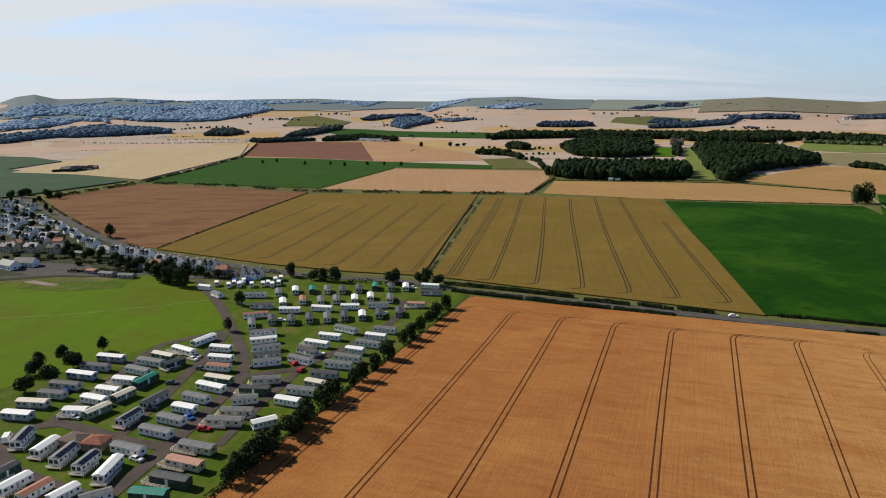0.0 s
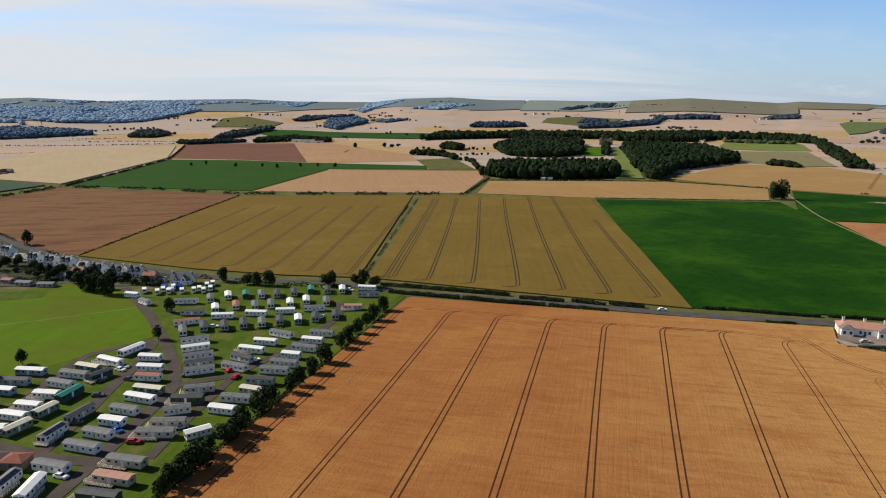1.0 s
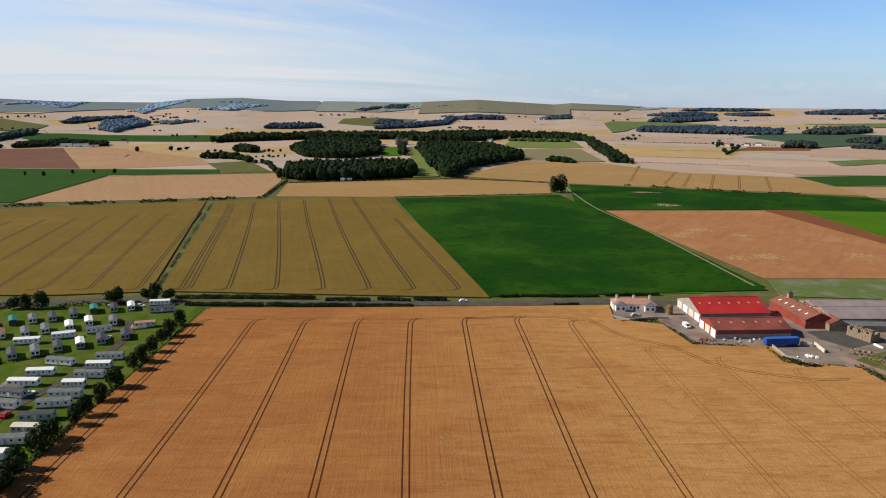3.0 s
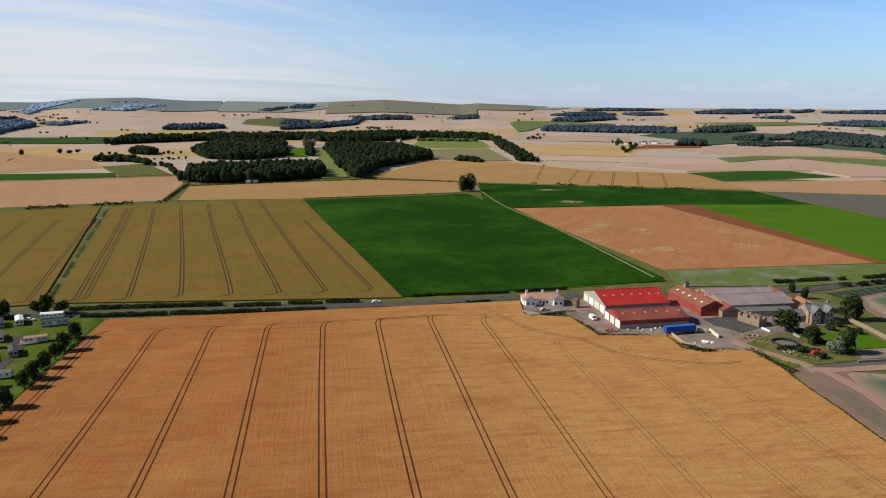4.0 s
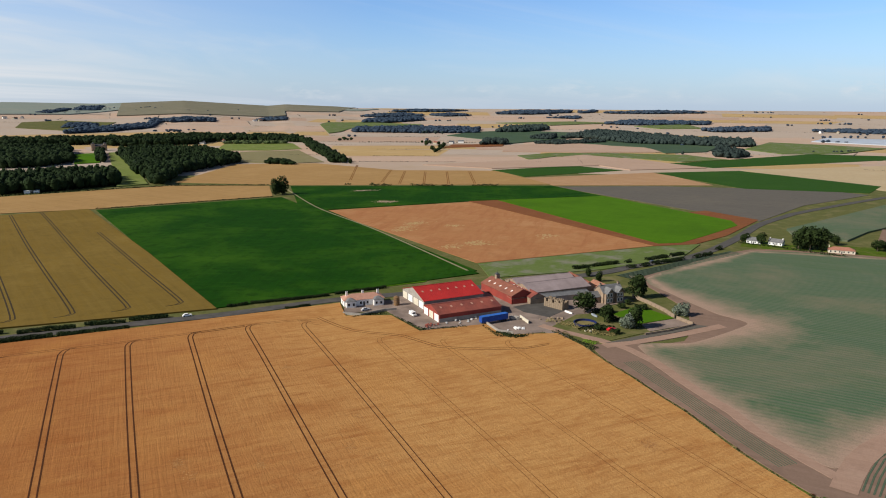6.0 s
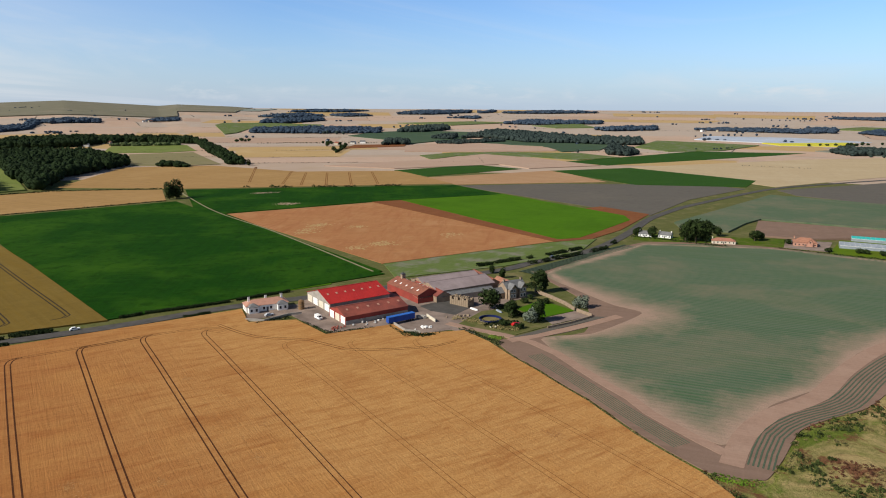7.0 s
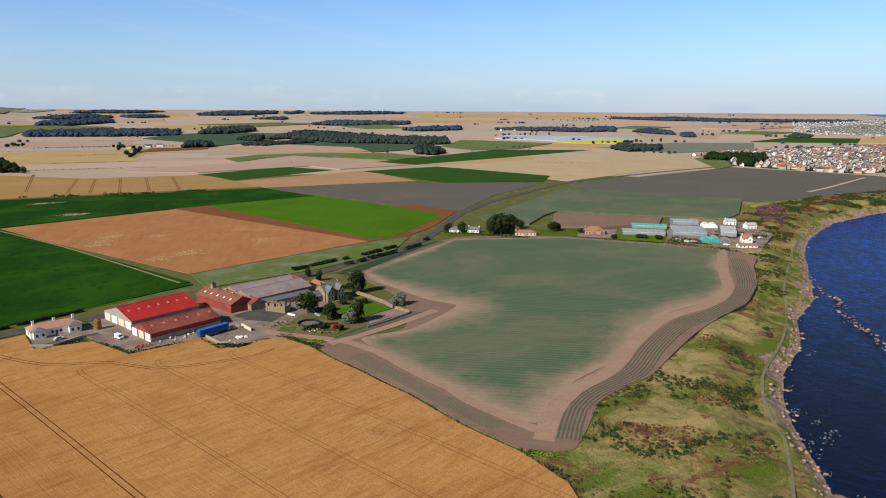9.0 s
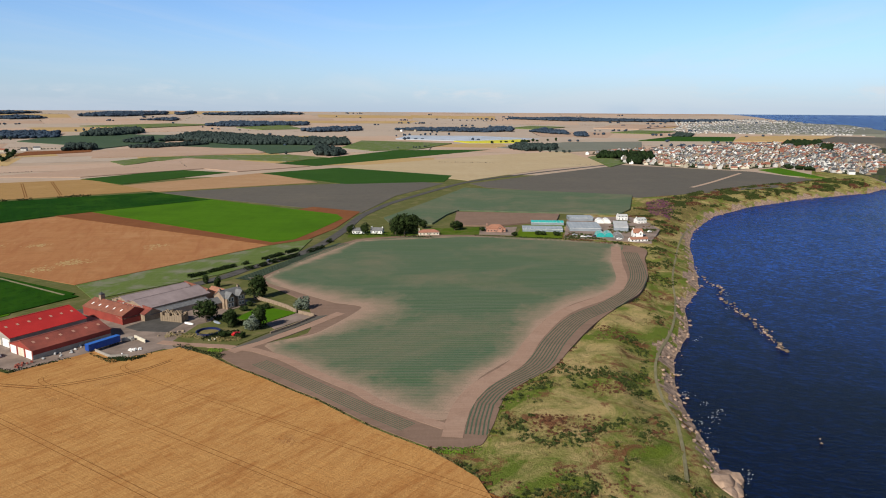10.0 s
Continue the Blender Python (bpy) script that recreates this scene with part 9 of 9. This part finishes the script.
glasshouse("long glasshouse with grey glass roofs", 511.6, 216.6, -62, 32.4, 14, 3, "ghouse")
glasshouse("glasshouse with a turquoise roof behind", 544.5, 226.4, -63.3, 27.9, 9, 2, "aqua")
glasshouse("wide nursery glasshouse with many spans", 532.8, 188.2, -63.4, 25.5, 30, 6, "ghouse", 2.4)
glasshouse("second long glasshouse behind the first", 582.1, 209.8, -57.3, 21.3, 14, 3, "ghouse", 2.5)
glasshouse("tall grey-roofed packing shed", 548.5, 163.6, -70.9, 11.6, 34, 2, "grey", 3.2)
for lab, mat, spots, yw in [("arched polytunnel with a turquoise cover", "aqua", [(520.2, 167.9), (523.6, 162.6)], 25), ("arched polytunnel with a grey cover", "midgrey", [(523.1, 154.4)], 25), ("arched polytunnel with a white cover", "white", [(583.7, 190), (586.9, 185)], 25)]:
    for sx, sy in spots:
        tunnel(lab, sx, sy, yw, 11, 3.6, mat)
settle([(505.9, 180.3, -57.5, 2.6, "w"), (508.3, 176.6, -57.5, 2.6, "s"), (513.4, 172.9, -57.5, 2.6, "k"), (511.8, 153.6, -56.3, 2.5, "w"), (509.3, 188.4, -58.7, 2.7, "s"), (541.6, 143.9, -22.3, 4.2, "w"), (557.3, 142.7, -21.3, 4.4, "w"), (513.3, 142.8, -57.5, 2.6, "k"), (494.4, 259.2, -58, 2.8, "w")])
hedge("hedge", "clipped hedge before the roadside houses", [(429.8, 310.1), (436.4, 290.7), (441.5, 278.3)], 2.0, 1.8, 0.9, 8, seed=91)
hedge("hedge", "low hedge at the edge of the nursery", [(467.5, 255.3), (477.6, 225.9), (491.7, 190.5)], 1.0, 0.9, 0.7, 7, seed=92)
hedge("hedge", "dark garden hedge of the roadside cottages", [(417.1, 343.7), (424.2, 327.9), (431.8, 311.5)], 1.6, 1.4, 0.8, 8, seed=93)


# ---- the town on the headland ----
def town():
    rng = random.Random(12)
    kinds = []
    for lab, wall, roof, L, W, e, r in [
        ("white terraced town house with a grey roof", "white", "midgrey", 9, 7, 4.4, 6.8),
        ("cream town house with a slate roof", "harl", "slate", 10, 7, 4.6, 7.2),
        ("town house with a brown-red clay roof", "harl", "red", 10, 7, 4.2, 6.6),
        ("stone town house with a grey roof", "stone", "midgrey", 10, 7.5, 5.0, 7.8),
        ("cream bungalow with a faded roof", "cream", "red", 10, 7, 2.8, 5.0),
        ("grey harled town house with dark roof", "harl2", "tilebrown", 10, 7, 4.8, 7.4),
    ]:
        kinds.append(house_model("town_house", lab, L, W, e, r, wall, roof, 2 if e > 4 else 1, 0, 0, group="houses of the town", wins=False))
    outline = [(1444.5, 510.4), (1434.3, 465.7), (1255.2, 367.7), (1224, 281.7), (1224.6, 181.5), (1325.5, 131), (1274.2, 68.6), (1239.5, 33.7), (1247.6, -30.7), (1989.6, -41.6), (2081.6, 41.3), (2088.8, 173.6), (1953.9, 294.9), (1734.9, 388.9), (1605.4, 488.1)]
    P = np.array(outline)

    def inside(x, y):
        c, j = False, len(P) - 1
        for i in range(len(P)):
            if (P[i][1] > y) != (P[j][1] > y) and x < (P[j][0] - P[i][0]) * (y - P[i][1]) / (P[j][1] - P[i][1]) + P[i][0]:
                c = not c
            j = i
        return c

    lo, hi = P.min(0), P.max(0)
    spots = []
    # streets run roughly across and along the headland
    a = radians(18)
    for i in range(-75, 75):
        for j in range(-75, 75):
            u, v = i * 11.5 + rng.uniform(-3, 3), j * 17 + rng.uniform(-6, 6)
            x = (lo[0] + hi[0]) / 2 + u * math.cos(a) - v * math.sin(a)
            y = (lo[1] + hi[1]) / 2 + u * math.sin(a) + v * math.cos(a)
            if inside(x, y) and rng.random() < 0.8:
                spots.append((x, y, 18 + rng.choice([0, 0, 0, 90, 180]) + rng.uniform(-8, 8)))
    away = inland(np.array([s[0] for s in spots]), np.array([s[1] for s in spots]))
    spots = [s for s, q in zip(spots, away) if q > 14]
    spots.sort(key=lambda s: math.hypot(s[0], s[1]))
    rest = {}
    for n, (x, y, yaw) in enumerate(spots):
        k = rng.choices(range(6), [3.2, 3, 2, 1.6, 1.0, 2.4])[0]
        m = at(x, y, yaw)
        if n < 290:
            if n < 6:
                kinds[n].matrix_basis = m
            else:
                copy_thing(kinds[k], m)
        else:
            for ch in kinds[k].children:
                V, Fc = rest.setdefault(ch.data.materials[0].name, ([], [], ch.data.materials[0]))[:2]
                b = len(V)
                V += [tuple(m @ v.co) for v in ch.data.vertices]
                Fc += [tuple(b + q for q in p.vertices) for p in ch.data.polygons]
    for key, (V, Fc, mat) in rest.items():
        tagged(mesh_object("far_town_houses", V, Fc, mat), "crowded white and red-roofed houses of the far town", "houses", kind="stuff")
    # the second town further along the coast
    V, Fc, W2, F2 = [], [], [], []
    far = [(radians(rng.uniform(-91, -77)), rng.uniform(2500, 3600)) for _ in range(1500)]
    FX, FY = np.array([-math.sin(a) * r for a, r in far]), np.array([math.cos(a) * r for a, r in far])
    for (az, r), x, y, q, z in zip(far, FX, FY, inland(FX, FY), land(FX, FY)):
        if q < 30 or (math.degrees(az) > -78 and rng.random() < 0.6):
            continue
        m = at(x, y, rng.uniform(0, 180), float(z))
        s = Shape().gable_walls(8, 6, 4, 5.8)
        b = len(V)
        V += [tuple(m @ Vector(p)) for p in s.v]
        Fc += [tuple(b + q for q in p) for p in s.f]
        s = Shape().gable_roof(8, 6, 4, 5.8, 0.3, 0.2)
        b = len(W2)
        W2 += [tuple(m @ Vector(p)) for p in s.v]
        F2 += [tuple(b + q for q in p) for p in s.f]
    tagged(mesh_object("far_town_houses", V, Fc, PAINT["harl"]), "pale walls of a coastal town in the distance", "houses", kind="stuff")
    tagged(mesh_object("far_town_roofs", W2, F2, PAINT["midgrey"]), "grey roofs of a coastal town in the distance", "houses", kind="stuff")
    field("town_ground", "grey streets and gardens of the town", "garden", outline, 0.12)
    r2 = np.random.default_rng(4)
    T = np.array([(s[0] + rng.uniform(-14, 14), s[1] + rng.uniform(-14, 14)) for s in spots if rng.random() < 0.28])
    grove("town_trees", "garden trees between the town houses", T, 6.5, 40, 1.7, "leaf_dark", r2, r0=3.0)


town()

# ---- farms and estate buildings far off ----
def far_shed(label, x, y, yaw, L, W, e, r, wall, roof, name="far_barn", category="barn"):
    root = thing(name, label, category)
    root.matrix_basis = at(x, y, yaw)
    part("wall", Shape().gable_walls(L, W, e, r), PAINT[wall], root)
    part("roof", Shape().gable_roof(L, W, e, r, 0.3, 0.15), PAINT[roof], root)
    part("door", Shape().box(-1.5, -W / 2 - 0.05, 0, 1.5, -W / 2 + 0.02, min(e, 3) - 0.2), PAINT["dark"], root)
    return root


far_shed("long low white shed at the edge of the wood", -65.1, 901.7, 2, 15, 4, 2.8, 3.3, "white", "white")
for x, y, yaw, L in ((-745, 1572, 22, 26), (-716, 1566, 20, 22), (-684, 1562, 20, 30)):
    far_shed("long white farm shed in the distance", x, y, yaw, L, 12, 5, 7, "white", "ghouse")
far_shed("low farm shed with a rusty red roof", -656, 1556, 20, 22, 10, 3.5, 5, "white", "red")
for k, (x, y) in enumerate([(-823.3, 774), (-822.6, 783.4), (-807.6, 778.9), (-817.9, 794.1), (-805.8, 789.3), (-806.4, 797.3), (-806.5, 805.7)]):
    far_shed("stone farm building on the plain", x, y, 18 + 40 * (k % 3), 14 + 3 * (k % 3), 8, 4, 7, ("stone", "harl", "stone")[k % 3], ("slate", "tilebrown", "midgrey")[k % 3], "far_farm_building", "farm building")
for k, (x, y) in enumerate([(-305.5, 2900), (-269.3, 2945.7), (-235.1, 2916.5), (-215.8, 2956.1), (286.2, 1839.9), (295.9, 1824.2), (238.8, 1757.9), (571.5, 2741.1), (594.7, 2752.5), (647.4, 2802.2), (783.2, 1647.3), (771.6, 1564), (818.4, 1569.4), (850.9, 1579.4), (1808.4, 2129.8), (1846.1, 2152.9), (1948.1, 2025.1), (1956.2, 2020), (1229.3, 1625.5), (1288.5, 1653.2), (1318.7, 1642.1), (1345, 1461.2), (1935.5, 2670.3), (1994.7, 2701.4), (1400.5, 433.2), (1389.4, 421.6), (1396.2, 466.4), (1553.2, 748.2), (2019.5, 1397.7), (2046.8, 1361.1), (2118.4, 1323.7)]):
    far_shed("distant pale farmhouse among trees", x, y, 25 * (k % 7), 12 + 2 * (k % 3), 8, 4.5, 7.5, ("harl", "white", "harl2")[k % 3], ("slate", "midgrey", "tilebrown")[k % 3], "far_house", "house")
mansion = house_model("mansion", "grey stone country mansion among dark trees", 30, 14, 10, 14, "stone", "slate", 2, 3, 0, True)
mansion.matrix_basis = at(14.1, 1640, 6)
for x in (-11, 11):
    tower = part("tower", Shape().box(x - 2.6, -1.2, 0, x + 2.6, 4.5, 15), PAINT["stone"], mansion)
    part("tower_roof", Shape().box(x - 2.8, -1.4, 15, x + 2.8, 4.7, 18, taper=2.2), PAINT["slate"], tower)

# ---- the shore ----
PATH_PTS = [(172.6, 29), (184.9, 32.5), (199.2, 36.2), (215.5, 41), (227.6, 45), (244.1, 54.1), (268.2, 62.8), (292.4, 67.6), (332.5, 71.3), (380.2, 80.7), (425.3, 93.1), (494.3, 107), (549.7, 117.3), (620.2, 127), (694.2, 129.7)]
lane("narrow trodden coastal path in the grass", PATH_PTS, 1.1, "path", 0.12, "coast_path", height)


def rock_mesh(rng, s, flat=0.6):
    bm = bmesh.new()
    bmesh.ops.create_icosphere(bm, subdivisions=2, radius=1.0)
    o = Vector((rng.uniform(0, 50), rng.uniform(0, 50), rng.uniform(0, 50)))
    for v in bm.verts:
        k = 1 + 0.45 * noise.noise(v.co * 1.1 + o) + 0.25 * noise.noise(v.co * 3.1 + o)
        v.co = Vector((v.co.x * k * s, v.co.y * k * s * 0.8, v.co.z * k * s * flat))
    me = bpy.data.meshes.new("rock")
    bm.to_mesh(me)
    bm.free()
    me.materials.append(M["rock"])
    return me


def shore_rocks():
    rng = random.Random(3)
    meshes = [rock_mesh(rng, 1.0) for _ in range(8)]
    dark = []
    for me in meshes[:4]:
        k = me.copy()
        k.materials[0] = M["rock_dark"]
        dark.append(k)
    V, Fc = [], []

    def joined(x, y, z, s):
        me = rng.choice(meshes)
        m = pose(x, y, z, rng.uniform(-20, 20), rng.uniform(-20, 20), rng.uniform(0, 360)) @ Matrix.Scale(s, 4)
        b = len(V)
        V.extend(tuple(m @ v.co) for v in me.vertices)
        Fc.extend(tuple(b + q for q in p.vertices) for p in me.polygons)

    for (ax, ay), (bx, by) in zip(COAST[4:27], COAST[5:28]):
        L = math.hypot(bx - ax, by - ay)
        far = math.hypot(ax, ay)
        if far > 1250:
            continue
        for _ in range(int(L * 0.8 * (1 if far < 500 else 0.5))):
            u = rng.random()
            d = rng.gauss(3.0, 2.2)
            nx, ny = -(by - ay) / L, (bx - ax) / L
            x, y = ax + (bx - ax) * u + nx * d, ay + (by - ay) * u + ny * d
            joined(x, y, max(height(x, y), SEA) - 0.1, rng.uniform(0.25, 1.15) ** 1.3 * (1 if far < 600 else 1.3))
    tagged(mesh_object("shore_rocks", V, Fc, M["rock"], True), "broken pinkish rocks along the waterline", "rocks", kind="stuff")
    # the reef that runs out from the shore
    reef = [(483.3, 92.8), (452.9, 76.3), (439.4, 66.2), (414.8, 62.3), (400.1, 53), (386.5, 44.6), (369.1, 36.1), (356.1, 30.2), (344.3, 24.5), (337.6, 20.8)]
    for (ax, ay), (bx, by) in zip(reef[:-1], reef[1:]):
        for k in range(11):
            u = (k + rng.random()) / 11
            ob = new("reef_rock", rng.choice(dark + meshes[:3]))
            tagged(ob, "low dark reef rock breaking the sea", "rock", "rocks of the reef")
            ob.matrix_basis = pose(ax + (bx - ax) * u + rng.gauss(0, 1.2), ay + (by - ay) * u + rng.gauss(0, 1.2), SEA, 0, 0, rng.uniform(0, 360)) @ Matrix.Scale(rng.uniform(0.4, 1.25), 4)
    for x, y, s in [(*p, q) for p, q in zip([(197.8, 25.6), (202.6, 23.8), (194.8, 23.7), (197.2, 22), (194, 26), (245.2, 2), (248.6, 2.7)], [5.4, 4.6, 4.4, 3.6, 3.0, 0.5, 0.4])]:
        ob = new("sea_stack", rng.choice(meshes))
        tagged(ob, "pale rounded boulder standing at the waterline", "rock", "boulders at the point")
        ob.matrix_basis = pose(x, y, SEA + s * 0.2, rng.uniform(-15, 15), rng.uniform(-15, 15), rng.uniform(0, 360)) @ Matrix.Scale(s, 4)


shore_rocks()


def surf():
    """Thin broken foam beside rocks and reef."""
    rng = np.random.default_rng(8)
    out = []
    spots = [(233.3, 36.6), (239.8, 40.1), (220.1, 31.6), (261.5, 49.5), (284.8, 55.9), (333.3, 59.9), (426, 62.3), (446.3, 72.7), (388.7, 48.4), (359.7, 33.7), (339.6, 22.9), (208.8, 20.2), (200, 20.8), (245.7, 35.7), (253.2, 36), (258.7, 42.1), (398.1, 55.6), (484.8, 89.7)]
    for x, y in spots:
        for _ in range(14):
            a = rng.uniform(0, math.tau)
            q = np.array([x, y]) + rng.normal(0, 1, 2) * np.array([2.6, 1.1])
            s = rng.uniform(0.05, 0.24)
            c, d = math.cos(a) * s, math.sin(a) * s
            z = SEA + 0.1
            out.append([(q[0] - 2 * c, q[1] - 2 * d, z), (q[0] + d * 0.6, q[1] - c * 0.6, z), (q[0] + 2 * c, q[1] + 2 * d, z), (q[0] - d * 0.6, q[1] + c * 0.6, z)])
    me = cloud_mesh("surf_foam", np.array(out), PAINT["white"])
    tagged(new("surf_foam", me), "flecks of white foam round the rocks", "foam", kind="stuff")


surf()


def within(pts, X, Y):
    """Which of the places lie inside an outline."""
    P = np.array([(p[0], p[1]) for p in pts])
    ins, j = np.zeros(len(X), bool), len(P) - 1
    for i in range(len(P)):
        xi, yi, xj, yj = *P[i], *P[j]
        ins ^= ((yi > Y) != (yj > Y)) & (X < (xj - xi) * (Y - yi) / (yj - yi + 1e-12) + xi)
        j = i
    return ins


def coast_scrub():
    """Gorse, bracken and tussocks on the slope above the path."""
    rng = np.random.default_rng(15)
    sets = {"scrub": [], "gorse": [], "bracken": [], "heather": []}
    moor = [(788.6, 213.7), (809.6, 199.9), (717.4, 159.3), (640.7, 146.6), (658, 169.2)]
    X, Y = rng.uniform(95, 1150, 190000), rng.uniform(-60, 330, 190000)
    d = inland(X, Y)
    ok = (d > 12) & (d < 95) & (np.hypot(X, Y) < 1180) & ~((X > 520) & (d > 66))
    ok &= ~within(EARTH_LINE, X, Y) & ~within(WHEAT_LINE, X, Y)
    X, Y = X[ok][:26000], Y[ok][:26000]
    for x, y, z, w in zip(X, Y, land(X, Y), smooth(40, 75, inland(X, Y))):
        p = noise.noise(Vector((x * 0.04, y * 0.04, 3.0))) + 0.6 * noise.noise(Vector((x * 0.13, y * 0.13, 9.0))) + 0.14 * w
        if p < 0.0 and not (640 < x < 780 and y > 120):
            continue
        kind = "bracken" if noise.noise(Vector((x * 0.05, y * 0.05, 40.0))) > 0.14 and p > 0.04 else ("gorse" if p > 0.11 else "scrub")
        if 640 < x < 810 and within(moor, np.array([x]), np.array([y]))[0] and rng.uniform() < 0.7:
            kind = "heather"
        s = rng.uniform(0.4, 1.2) * (0.85 if kind == "gorse" else 0.6) * (1.0 + max(0.0, x - 450) / 420)
        P, D = crown_points(rng, s * 1.3, s, 14, 3)
        P += np.array([x, y, z - 0.1])
        sets[kind].append(leaves(P, D, s * 0.75, rng))
    for key, lab in (("scrub", "dry straw-coloured tussocks on the cliff top"), ("gorse", "dark gorse clumps on the cliff top"), ("bracken", "rust-brown bracken patches on the cliff top"), ("heather", "purple heather patch on the cliff top")):
        me = cloud_mesh("coastal_scrub", np.concatenate(sets[key]), M[key])
        tagged(new("coastal_scrub", me), lab, "scrub", kind="stuff")


coast_scrub()
